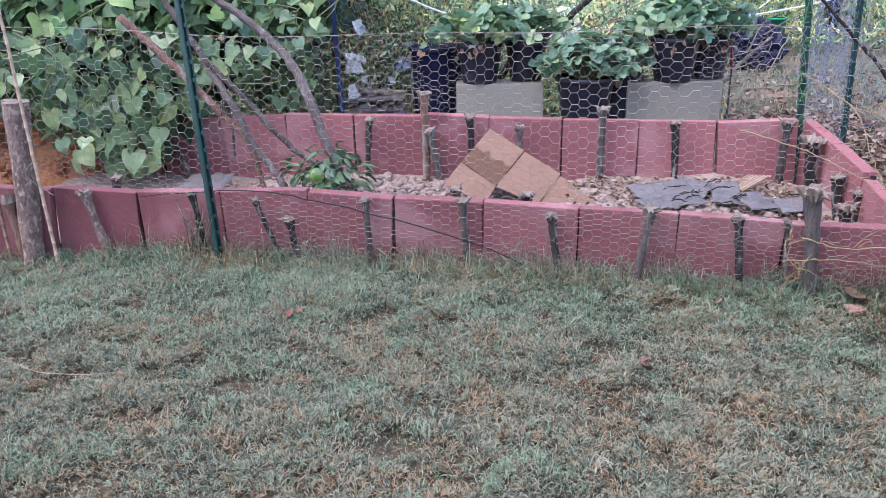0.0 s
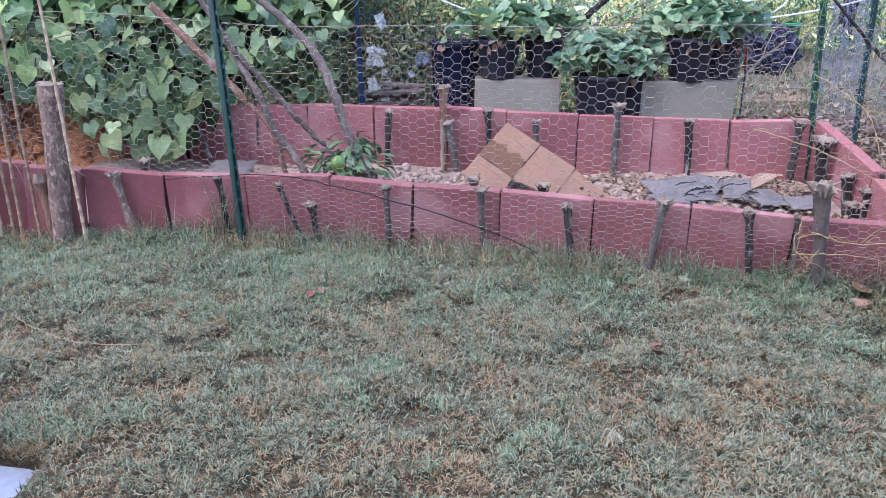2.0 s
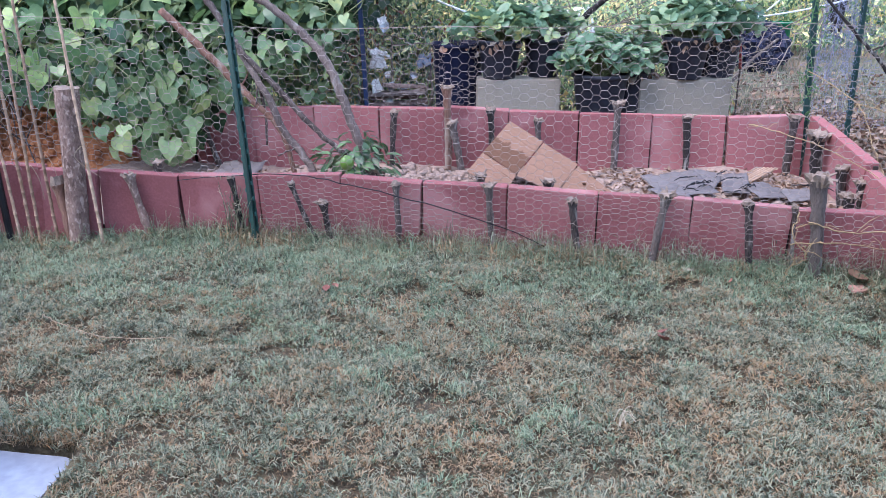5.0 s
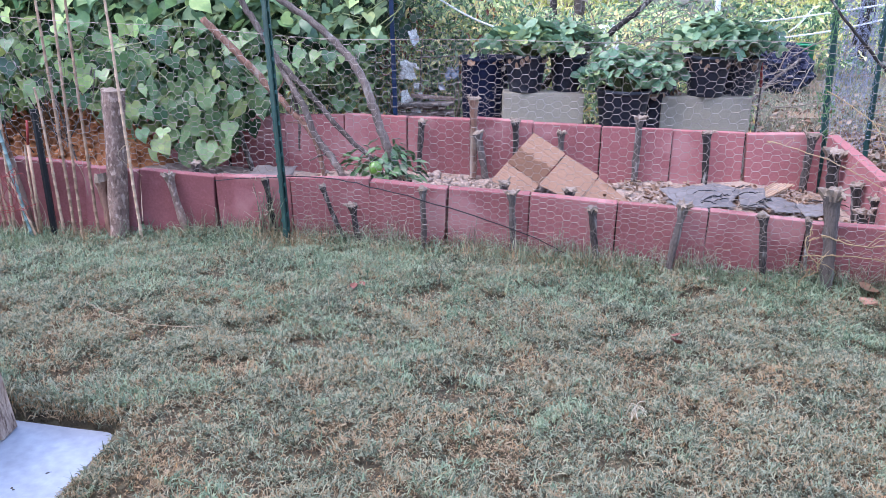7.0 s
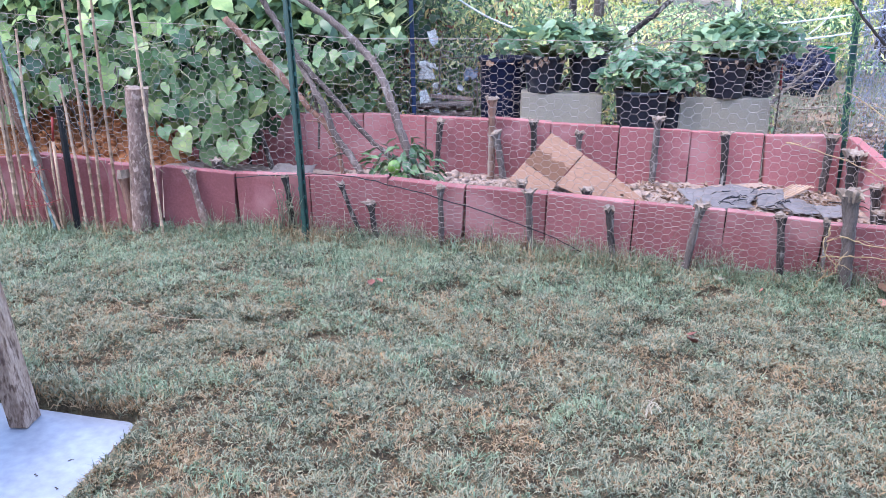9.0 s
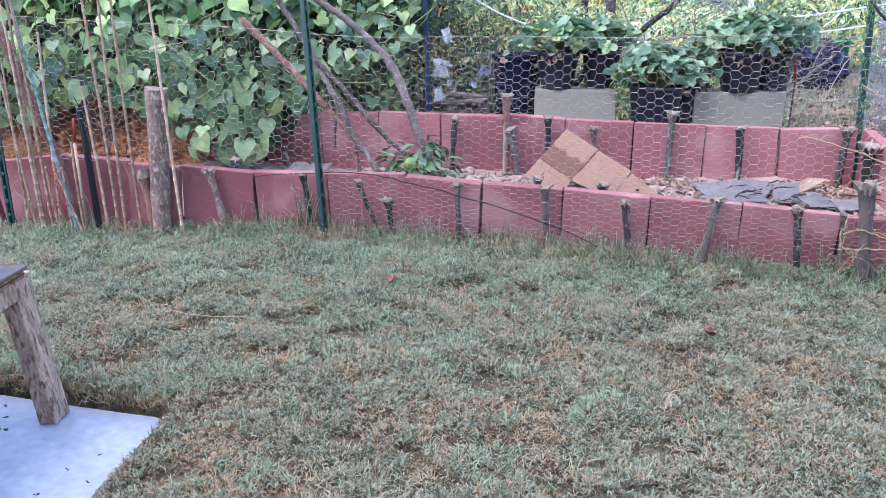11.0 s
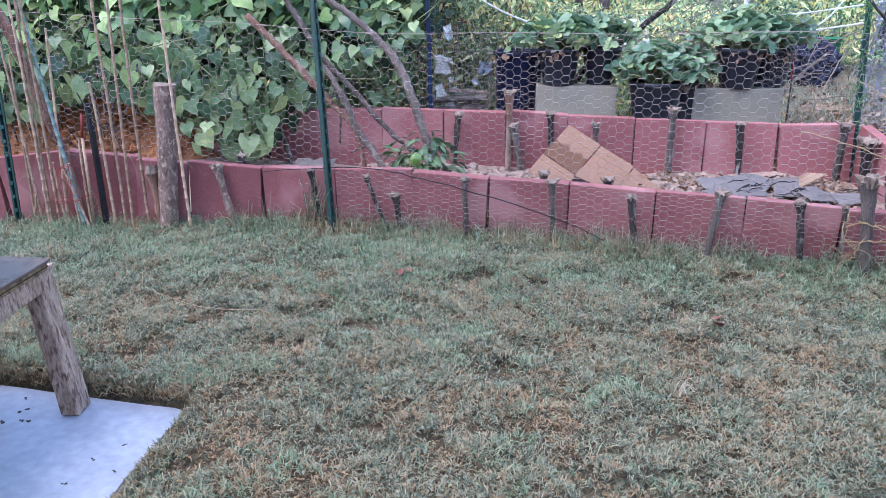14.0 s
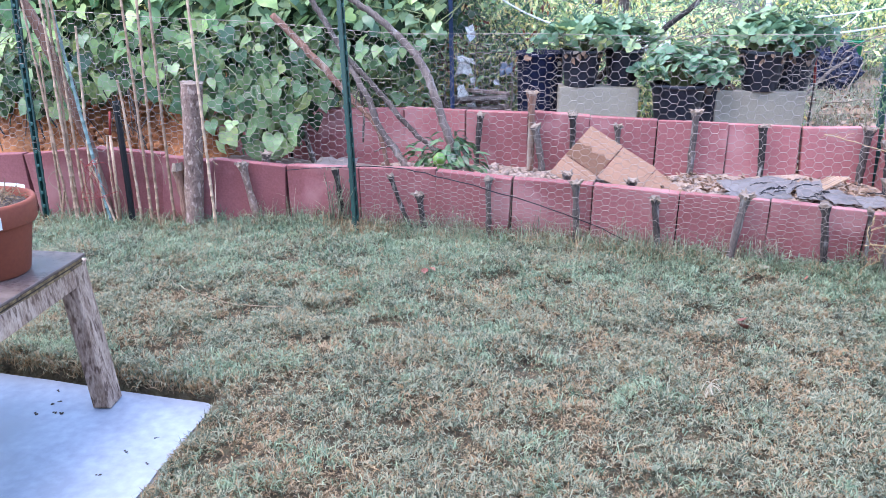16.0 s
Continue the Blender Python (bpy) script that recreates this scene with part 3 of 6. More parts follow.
# ---------------------------------------------------------------- stakes, log and posts
def stake(a, b, r, seed, material=M_STAKE, label="short weathered bark stake driven beside the bed wall", name="wooden_stake", sink=0.15, taper=0.9, head=1.4, rugged=0.16, ragged=0.022, group="stakes round the bed", fray=0):
    """A bark stake from its foot b up to its split and hammered head a."""
    a, b = Vector(a), Vector(b)
    foot = b + (b - a).normalized() * sink
    root = empty(name, Matrix.Translation(b), label, "stake", group)
    n = 14
    side = Vector((random.Random(seed).uniform(-1, 1), random.Random(seed + 1).uniform(-1, 1), 0)) * 0.008
    line = [foot.lerp(a, k / (n - 1)) + side * math.sin(math.pi * k / (n - 1)) - b for k in range(n)]
    rj = random.Random(seed + 3)
    v, f = tube(line, [r * taper * rj.uniform(1 - 0.75 * rugged, 1 + 0.75 * rugged) for _ in range(n - 2)] + [r, r * head], 9, rugged, False, seed)
    shaft_ = put("bark", mesh_of("bark", v, f, material, True), root)
    rs_ = random.Random(seed + 7)
    top = [Vector(q) for q in v[-9:]]
    mid = sum(top, Vector()) / 9
    up = (a - b).normalized()
    hv = [q + up * 0.0 for q in top] + [mid.lerp(q, rs_.uniform(0.65, 1.15)) + up * rs_.uniform(0.1, 1.0) * ragged for q in top] + [mid + up * ragged * rs_.uniform(0.1, 0.6)]
    hf = [(k, (k + 1) % 9, 9 + (k + 1) % 9, 9 + k) for k in range(9)] + [(9 + k, 9 + (k + 1) % 9, 18) for k in range(9)]
    put("cut_top", mesh_of("cut_top", hv, hf, M_CUT), shaft_, label="pale split end grain")
    if fray:
        chips = []
        for k in range(fray):
            an = 2 * math.pi * k / fray + rs_.uniform(-0.4, 0.4)
            out = Vector((math.cos(an), math.sin(an), 0))
            c0 = a - b + out * r * 0.75 - up * r * 0.7
            c1 = c0 + out * r * rs_.uniform(0.3, 1.1) + up * r * rs_.uniform(0.7, 1.5)
            c2 = c1 + out * r * rs_.uniform(0.1, 1.2) + up * r * rs_.uniform(-0.6, 0.6)
            chips.append(tube([c0, c1, c2], [r * 0.42, r * rs_.uniform(0.28, 0.45), r * 0.1], 4, 0.3, True, seed + k))
        put("frayed_rim", mesh_of("frayed_rim", *join(*chips), M_CUT), shaft_, label="pale frayed splinters", kind="stuff")
    return root


stake((-1.585, 3.575, 0.35), (-1.505, 3.575, 0.0), 0.021, 1, M_LOG, fray=4)
stake((-1.077, 3.525, 0.352), (-1.047, 3.52, 0.06), 0.014, 2)
stake((-0.782, 3.475, 0.335), (-0.70, 3.478, 0.12), 0.0125, 3, label="short dark stake with a freshly cut pale end")
stake((-0.635, 3.465, 0.245), (-0.60, 3.46, 0.05), 0.018, 4, fray=7)
stake((-0.282, 3.40, 0.352), (-0.276, 3.40, 0.08), 0.0155, 5, fray=4)
stake((0.142, 3.32, 0.366), (0.156, 3.322, 0.07), 0.0175, 6, fray=6)
stake((0.512, 3.245, 0.318), (0.55, 3.24, 0.06), 0.017, 7, fray=8)
stake((0.907, 3.155, 0.37), (0.868, 3.16, 0.03), 0.02, 8, fray=8)
stake((1.24, 3.09, 0.349), (1.272, 3.085, 0.08), 0.018, 9, fray=4)
stake((1.424, 3.055, 0.341), (1.436, 3.05, 0.08), 0.010, 10)
stake((1.487, 3.01, 0.475), (1.522, 3.0, 0.06), 0.031, 11, label="thick grey stake with a splintered mushroomed head", ragged=0.03, fray=11)
for k, (p, q, r) in enumerate([
        ((-1.569, 4.745, 0.407), (-1.473, 4.725, 0.10), 0.02), ((-0.361, 4.54, 0.479), (-0.377, 4.54, 0.13), 0.019),
        ((-0.053, 4.48, 0.63), (-0.047, 4.48, 0.14), 0.024), ((-0.022, 4.455, 0.43), (0.03, 4.44, 0.14), 0.023),
        ((0.201, 4.445, 0.507), (0.214, 4.44, 0.15), 0.02), ((0.471, 4.395, 0.455), (0.484, 4.39, 0.16), 0.018),
        ((0.905, 4.325, 0.56), (0.902, 4.325, 0.17), 0.022), ((1.28, 4.26, 0.494), (1.295, 4.26, 0.18), 0.021),
        ((1.835, 4.165, 0.511), (1.831, 4.165, 0.17), 0.024)]):
    stake(p, q, r, 20 + k, M_BARKRED if k == 2 else M_STAKE, label="short reddish stake with a split orange head" if k == 2 else "short weathered bark stake bracing the back pavers", fray=(0, 3, 6, 0, 5, 5, 8, 3, 5)[k])
for k, (p, q, r) in enumerate([((1.862, 3.92, 0.47), (1.885, 3.92, 0.17), 0.035), ((1.855, 3.6, 0.372), (1.885, 3.6, 0.16), 0.023), ((1.87, 3.42, 0.35), (1.88, 3.42, 0.16), 0.02),
                               ((1.80, 3.36, 0.30), (1.815, 3.36, 0.15), 0.024), ((2.06, 3.75, 0.33), (2.06, 3.75, 0.05), 0.022)]):
    stake(p, q, r, 40 + k, label="short dark stake bracing the end pavers", ragged=0.02, fray=6)
for k, (x, y, z) in enumerate([(-1.505, 3.749, 0.372), (0.115, 3.511, 0.367), (0.428, 3.446, 0.353), (-0.40, 3.95, 0.27)]):
    stake((x, y, z), (x, y, 0.1), 0.02, 50 + k, label="short cut stake standing inside the bed", ragged=0.016, fray=6)

log = stake((-1.815, 3.56, 0.775), (-1.862, 3.545, 0.0), 0.056, 61, M_LOG, "tall weathered grey log post in front of the bed", "log_post", group="", ragged=0.008, head=1.0, rugged=0.03)
stake((-1.93, 3.56, 0.315), (-1.905, 3.55, 0.0), 0.026, 62, M_BARKRED, "short split reddish stake beside the log", ragged=0.05)


def steel_post(foot, head, material, label, studs=True, width=0.036):
    """A ribbed steel garden post: a folded channel with studs along its face."""
    foot, head = Vector(foot), Vector(head)
    h = (head - foot).length
    root = empty("fence_post", Matrix.Translation(foot) @ (head - foot).to_track_quat("Z", "Y").to_matrix().to_4x4(), label, "fence post", "steel posts of the wire fence")
    w, t = width / 2, 0.003
    prof = [(-w, 0.012), (-w * 0.55, 0.012), (-w * 0.4, -0.012), (w * 0.4, -0.012), (w * 0.55, 0.012), (w, 0.012),
            (w, 0.012 + t), (w * 0.45, 0.012 + t), (w * 0.3, -0.012 + t), (-w * 0.3, -0.012 + t), (-w * 0.45, 0.012 + t), (-w, 0.012 + t)]
    v = [(x, y, z) for z in (0, h) for x, y in prof]
    n = len(prof)
    f = [(k, (k + 1) % n, n + (k + 1) % n, n + k) for k in range(n)] + [tuple(range(n - 1, -1, -1)), tuple(range(n, 2 * n))]
    put("channel", mesh_of("channel", v, f, material), root)
    if studs:
        me = None
        for k in range(int(h / 0.075)):
            if me is None:
                bm = bevel_box(0.012, 0.008, 0.018, 0.002)
                me = bpy.data.meshes.new("stud")
                bm.to_mesh(me)
                bm.free()
                me.materials.append(M_STUD if material is M_POST else material)
            put("stud", me, root, pose(0, -0.015, 0.05 + k * 0.075))
            put("stud", me, root, pose(0, 0.0165, 0.085 + k * 0.075))
    return root


steel_post((-0.955, 3.44, -0.12), (-1.035, 3.47, 1.55), M_POST, "dark green ribbed steel fence post")
steel_post((-2.70, 3.575, -0.15), (-2.70, 3.58, 1.5), M_POST, "dark green ribbed steel fence post")
steel_post((-0.55, 4.95, 0.0), (-0.605, 4.95, 1.7), M_POSTBLUE, "dark blue steel fence post behind the bed", False, 0.03)
steel_post((1.985, 4.33, 0.0), (1.89, 4.33, 1.7), M_POST, "dark green ribbed steel corner post")
steel_post((2.485, 4.9, 0.05), (2.445, 4.9, 1.6), M_POST, "dark steel post of the far fence", True, 0.03)
root = empty("stake_post", pose(-2.213, 3.57, 0.0), "thin black plastic post among the canes", "post")
v, f = tube([(0, 0, -0.1), (-0.01, 0, 0.35), (-0.02, 0.002, 0.665)], 0.017, 6)
put("shaft", mesh_of("shaft", v, f, M_BLACK), root)
v, f = tube([(-0.02, 0.002, 0.645), (-0.021, 0.002, 0.672)], 0.021, 6)
put("cap", mesh_of("cap", v, f, M_BLACK), root)


# ---------------------------------------------------------------- wire netting
def netting(name, line, length, z_of, rows, pitch=0.037, r=0.00095, material=M_WIRE, wobble=0.0045, seed=0, hole=None):
    """Hexagonal wire netting: line(s) gives x, y at the length s, z_of(s, row) the height of a row."""
    rg = np.random.default_rng(seed)
    cols = int(length / pitch)
    half = pitch / 3
    node = {}
    for k in range(cols):
        for j in range(rows):
            row = j + 0.5 * (k % 2)
            s = k * pitch
            ds, dz, dy = rg.normal(0, wobble * 0.6), rg.normal(0, wobble * 0.6), rg.normal(0, wobble)
            for e, sg in ((0, -1), (1, 1)):
                sx = s + ds + sg * half
                x, y = line(sx)
                node[k, j, e] = (x, y + dy + 0.012 * math.sin(sx * 3.1 + row * 0.35), z_of(sx, row) + dz)
    segs = []
    for k in range(cols):
        for j in range(rows):
            if hole and hole(k * pitch, j):
                continue
            segs.append((node[k, j, 0], node[k, j, 1], r * 1.5))
            for jj in ((j, j - 1) if k % 2 == 0 else (j, j + 1)):
                if (k + 1, jj, 0) in node:
                    segs.append((node[k, j, 1], node[k + 1, jj, 0], r))
    A, B_ = np.array([s[0] for s in segs]), np.array([s[1] for s in segs])
    R = np.array([s[2] for s in segs])[:, None]
    d = B_ - A
    d /= np.linalg.norm(d, axis=1)[:, None]
    u = np.cross(d, np.array([0.1, 1.0, 0.05]))
    u /= np.linalg.norm(u, axis=1)[:, None]
    w = np.cross(d, u)
    vs = []
    for base in (A, B_):
        for kk in range(3):
            an = 2 * math.pi * kk / 3
            vs.append(base + (u * math.cos(an) + w * math.sin(an)) * R)
    V = np.stack(vs, 1).reshape(-1, 3)
    o = np.arange(len(segs))[:, None] * 6
    F = np.concatenate([o + np.array([[0, 1, 4, 3]]), o + np.array([[1, 2, 5, 4]]), o + np.array([[2, 0, 3, 5]])])
    return sheet_data(name, V, F, material)


def fence_line(s):
    x = -3.3 + s
    return x, float(front_y(x)) - 0.085


def fence_z(s, row):
    # the lower rows are crushed against the pavers
    low = 0.06 + 0.02 * math.sin(s * 1.7)
    sag = 0.035 * smooth(0.0, 2.6, s)
    z = low + 0.0285 * min(row, 11) + 0.033 * min(max(row - 11, 0), 7) + 0.039 * max(row - 18, 0)
    return z + (0.05 - sag) * min(row / 29, 1) + 0.006 * math.sin(s * 5 + row)


fence = empty("wire_fence", pose(-0.7, 3.4, 0.05), "hexagonal galvanised wire netting along the front of the bed", "wire fence", "netting round the bed")
ob = put("netting", netting("netting", fence_line, 5.6, fence_z, 30, hole=lambda s, j: j < 11 and s < 2.36), fence)
ob.matrix_basis = fence.matrix_basis.inverted()
line = [(fence_line(s)[0], fence_line(s)[1], fence_z(s, 29.6)) for s in np.arange(0, 5.6, 0.12)]
v, f = tube(line, 0.0011, 4)
ob = put("top_wire", mesh_of("top_wire", v, f, M_WIRE), fence)
ob.matrix_basis = fence.matrix_basis.inverted()

back = empty("wire_fence", pose(0.6, 4.98, 0.3), "hexagonal wire netting on the posts behind the bed", "wire fence", "netting round the bed")
ob = put("netting", netting("netting", lambda s: (-1.3 + s, 4.99 - 0.06 * (s - 0.8)), 3.3, lambda s, row: 0.38 + row * 0.04 + 0.008 * math.sin(s * 4), 28, seed=3), back)
ob.matrix_basis = back.matrix_basis.inverted()


def side_line(s):
    p = Vector((1.97, 4.33)).lerp(Vector((2.47, 4.9)), min(s / 0.76, 1.0))
    if s > 0.76:
        p = p + Vector((s - 0.76, (s - 0.76) * 0.25))
    return p.x, p.y


side = empty("wire_fence", pose(2.3, 4.6, 0.3), "slack crumpled bluish netting beside the corner post", "wire fence", "netting round the bed")
ob = put("netting", netting("netting", side_line, 2.2, lambda s, row: 0.28 + row * 0.043 + 0.02 * math.sin(s * 9 + row), 24, 0.04, 0.0009, M_NET, 0.012, 4), side)
ob.matrix_basis = side.matrix_basis.inverted()
ob = put("netting", netting("netting", lambda s: (side_line(s)[0] - 0.02 + 0.03 * math.sin(s * 22), side_line(s)[1] + 0.05 + 0.04 * math.cos(s * 17)), 0.9, lambda s, row: 0.62 + row * 0.035 + 0.03 * math.sin(s * 19 + row), 20, 0.03, 0.0009, M_NET, 0.014, 5), side)
ob.matrix_basis = side.matrix_basis.inverted()


# ---------------------------------------------------------------- lawn
def patches(x, y, scale, seed):
    """Smooth random patches between 0 and 1, about 1 / scale metres across."""
    g = np.random.default_rng(seed).uniform(0, 1, (64, 64))
    u, w = np.asarray(x) * scale + 200.3, np.asarray(y) * scale + 200.7
    i0, j0 = np.floor(u).astype(int), np.floor(w).astype(int)
    a, b = u - i0, w - j0
    a, b = a * a * (3 - 2 * a), b * b * (3 - 2 * b)
    i1, j1 = (i0 + 1) % 64, (j0 + 1) % 64
    i0, j0 = i0 % 64, j0 % 64
    return (g[i0, j0] * (1 - a) + g[i1, j0] * a) * (1 - b) + (g[i0, j1] * (1 - a) + g[i1, j1] * a) * b


# bare dips, straw patches and lush patches of the lawn: x, y and half width
HOLLOWS = [(-0.22, 2.88, 0.09), (-0.67, 2.43, 0.075), (-0.84, 2.62, 0.08), (-0.07, 2.05, 0.08), (-1.29, 2.49, 0.05), (0.7, 1.98, 0.05), (-1.0, 1.5, 0.09), (-1.25, 3.05, 0.06), (0.95, 2.92, 0.08),
           (1.2, 2.72, 0.06), (0.66, 2.38, 0.05), (0.05, 2.9, 0.06), (-0.3, 1.62, 0.06), (-2.0, 2.92, 0.07), (0.3, 2.48, 0.04), (0.45, 1.7, 0.05), (1.5, 2.5, 0.06), (-0.55, 2.05, 0.05)]
STRAW = [(-1.15, 2.93, 0.12), (-0.9, 2.82, 0.14), (-1.45, 2.18, 0.1), (-0.6, 2.1, 0.11), (-0.01, 2.6, 0.09), (-0.29, 2.72, 0.1), (-0.42, 1.76, 0.12), (-0.95, 1.58, 0.17), (0.3, 2.68, 0.1),
         (0.48, 2.4, 0.12), (0.95, 3.0, 0.12), (0.2, 2.3, 0.1), (0.55, 2.2, 0.12), (-0.93, 2.2, 0.12), (0.0, 1.75, 0.12), (-1.6, 2.6, 0.12), (1.1, 2.3, 0.12), (-0.75, 1.35, 0.2)]
LUSH = [(-1.36, 3.4, 0.16), (-1.8, 2.05, 0.2), (-0.4, 3.25, 0.2), (-2.4, 3.45, 0.25), (0.24, 2.95, 0.12), (-0.75, 3.2, 0.2), (0.62, 3.05, 0.2), (-0.3, 2.2, 0.1), (1.3, 2.95, 0.2),
        (-1.9, 3.2, 0.2), (0.1, 2.95, 0.12), (-1.5, 2.95, 0.14), (1.45, 2.55, 0.15), (-0.22, 2.42, 0.09), (0.72, 2.85, 0.12), (-1.2, 2.02, 0.1), (-0.5, 2.95, 0.1), (0.3, 1.95, 0.1)]


def blobs(x, y, spots, seed):
    """1 inside the spots, 0 outside, with ragged edges."""
    u = x + 0.14 * (patches(x, y, 9, seed) - 0.5) + 0.05 * (patches(x, y, 27, seed + 2) - 0.5)
    w = y + 0.14 * (patches(x, y, 9, seed + 1) - 0.5) + 0.05 * (patches(x, y, 27, seed + 3) - 0.5)
    out = np.zeros(len(x))
    for sx, sy, r in spots:
        out = np.maximum(out, smooth(1.25, 0.55, np.hypot(u - sx, (w - sy) * 1.15) / r))
    return out


def mounds(x, y):
    """Height of the grass cushions over the ground, in metres."""
    return 0.038 * patches(x + 0.2 * y, y, 8.5, 1) + 0.024 * patches(x - 0.3 * y, y * 1.2, 19, 2) + 0.012 * patches(x, y, 41, 3)


def lawn_mix(x, y):
    """How bare, how dry and how lush the lawn is at each place."""
    bare = np.maximum(blobs(x, y, HOLLOWS, 40), 0.75 * smooth(0.27, 0.19, 0.6 * patches(x, y * 1.4, 6.5, 7) + 0.4 * patches(x, y, 15, 8)))
    dry = np.maximum(blobs(x, y, STRAW, 50), 0.8 * smooth(0.58, 0.72, 0.55 * patches(x, y * 1.3, 5, 9) + 0.45 * patches(x, y, 16, 10)))
    lush = np.maximum(blobs(x, y, LUSH, 60), 0.7 * smooth(0.60, 0.75, 0.55 * patches(x, y * 1.3, 4.5, 11) + 0.45 * patches(x, y, 14, 12)))
    return bare, dry * (1 - 0.7 * lush), lush


def shoots(n, seed, area, length, width, keep, density, rise=0.8, fan=4, lift=1.0, z_of=None):
    """Grass shoots, each a fan of curved pointed blades that lean off the cushion they grow on."""
    rg = np.random.default_rng(seed)
    x, y = rg.uniform(area[0], area[1], n), rg.uniform(area[2], area[3], n)
    ok = keep(x, y)
    x, y = x[ok], y[ok]
    ok = rg.uniform(0, 1, len(x)) < density(x, y)
    x, y = x[ok], y[ok]
    m = len(x)
    bare = lawn_mix(x, y)[0]
    gx, gy = mounds(x + 0.012, y) - mounds(x - 0.012, y), mounds(x, y + 0.012) - mounds(x, y - 0.012)
    lean = np.arctan2(-gy, -gx) + rg.normal(0, 0.9, m)
    z = ground_z(x, y) - 0.004 + lift * mounds(x, y) * rg.uniform(0.3, 1, m) * (1 - 0.85 * bare)
    if z_of is not None:
        z = z_of(x, y, rg)
    tall = rg.uniform(0.7, 1.25, m) * (1 - 0.35 * bare)
    x, y, z, lean, tall = (np.repeat(q, fan) for q in (x, y, z, lean, tall))
    k = m * fan
    L = rg.uniform(length[0], length[1], k) * tall
    W = rg.uniform(width[0], width[1], k)
    az = lean + rg.normal(0, 1.0, k)
    el = np.clip(rg.normal(rise, 0.36, k), 0.05, 1.45)
    P0 = np.stack([x + rg.normal(0, 0.003, k), y + rg.normal(0, 0.003, k), z + rg.uniform(0, 0.35, k) * L], 1)
    d = np.stack([np.cos(az) * np.cos(el), np.sin(az) * np.cos(el), np.sin(el)], 1)
    el2 = np.maximum(el - rg.uniform(0.1, 1.9, k), -0.7)
    az2 = az + rg.normal(0, 0.3, k)
    d2 = np.stack([np.cos(az2) * np.cos(el2), np.sin(az2) * np.cos(el2), np.sin(el2)], 1)
    tw = rg.normal(0, 0.5, k)
    s = np.stack([-np.sin(az) * np.cos(tw), np.cos(az) * np.cos(tw), np.sin(tw)], 1) * W[:, None] / 2
    P1 = P0 + d * L[:, None] * 0.55
    P2 = P1 + d2 * L[:, None] * 0.5
    V = np.stack([P0 - s * 0.7, P0 + s * 0.7, P1 + s, P1 - s, P2], 1).reshape(-1, 3)
    o = np.arange(k)[:, None] * 5
    F = np.concatenate([o + np.array([[0, 1, 2]]), o + np.array([[0, 2, 3]]), o + np.array([[3, 2, 4]])])
    return V, F


def on_lawn(x, y):
    return (~over_slab(x, y, 0.034)) & (y < front_y(x) - 0.01) & (np.abs(x + 0.25) < 0.75 + 0.62 * (y + 0.75))


def grass(name, label, material, *args, **kw):
    V, F = shoots(*args, **kw)
    return put(name, sheet_data(name, V, F, material), label=label, category="grass", kind="stuff")


def cushion(x, y):
    """Thinner growth in the seams between the grass cushions."""
    return 0.42 + 0.58 * smooth(0.34, 0.52, 0.5 * patches(x - 0.3 * y, y * 1.2, 19, 2) + 0.5 * patches(x + 0.2 * y, y, 8.5, 1))


def d_main(x, y):
    bare, dry, lush = lawn_mix(x, y)
    return (0.98 - 0.82 * dry) * (1 - 0.74 * bare) * (1 - 0.65 * lush) * cushion(x, y) * (1 - 0.38 * smooth(2.4, 1.6, y))


def d_dry(x, y):
    bare, dry, lush = lawn_mix(x, y)
    return (0.26 + 0.7 * dry) * (1 - 0.6 * bare) * cushion(x, y)


def d_lush(x, y):
    bare, dry, lush = lawn_mix(x, y)
    return np.clip(0.04 + 0.96 * lush + 0.35 * smooth(2.5, 3.1, y), 0, 1) * (1 - 0.8 * bare)


def d_thatch(x, y):
    bare, dry, lush = lawn_mix(x, y)
    return 0.45 + 0.2 * dry + 0.35 * bare


VIEW = (-3.2, 2.9, 0.75, 3.62)
YARD = (-4.9, 4.9, -3.1, 3.62)
SLABSIDE = (-3.0, -0.9, 0.9, 2.4)
grass("lawn_thatch", "matted brown dead grass at the bottom of the lawn", M_THATCH, 76000, 20, VIEW, (0.014, 0.034), (0.002, 0.0036), on_lawn, d_thatch, 0.35, 3, 0.6)
grass("lawn_grass", "short patchy lawn grass, grey-green", M_GRASS, 240000, 21, VIEW, (0.015, 0.032), (0.0024, 0.0044), on_lawn, d_main, 0.7)
grass("straw_grass", "straw-coloured dry tufts in the lawn", M_STRAWGRASS, 120000, 28, VIEW, (0.014, 0.029), (0.0023, 0.0043), on_lawn, d_dry, 0.66)
grass("lush_grass", "fresh blue-green tufts in the lawn", M_TALL, 110000, 29, VIEW, (0.019, 0.039), (0.0026, 0.0046), on_lawn, d_lush, 0.85)
near_wall = lambda x, y: on_lawn(x, y) & (y > front_y(x) - 0.17)
grass("tall_grass", "taller wispy grass along the foot of the bed wall", M_TALL, 19000, 22, (-3.0, 2.4, 2.6, 3.62), (0.045, 0.115), (0.0024, 0.0042), near_wall, lambda x, y: 0.2 + 0.8 * patches(x, y, 6, 13), 1.0, 4, 0.5)
grass("dry_grass", "taller straw-coloured grass along the foot of the bed wall", M_STRAWGRASS, 12000, 35, (-3.0, 2.4, 2.6, 3.62), (0.045, 0.11), (0.0022, 0.004), near_wall, lambda x, y: smooth(0.35, 0.7, patches(x, y, 5, 36)), 1.0, 4, 0.5)
at_wall = lambda x, y: on_lawn(x, y) & (y > front_y(x) - 0.10) & (patches(x, y, 5, 9) > 0.3)
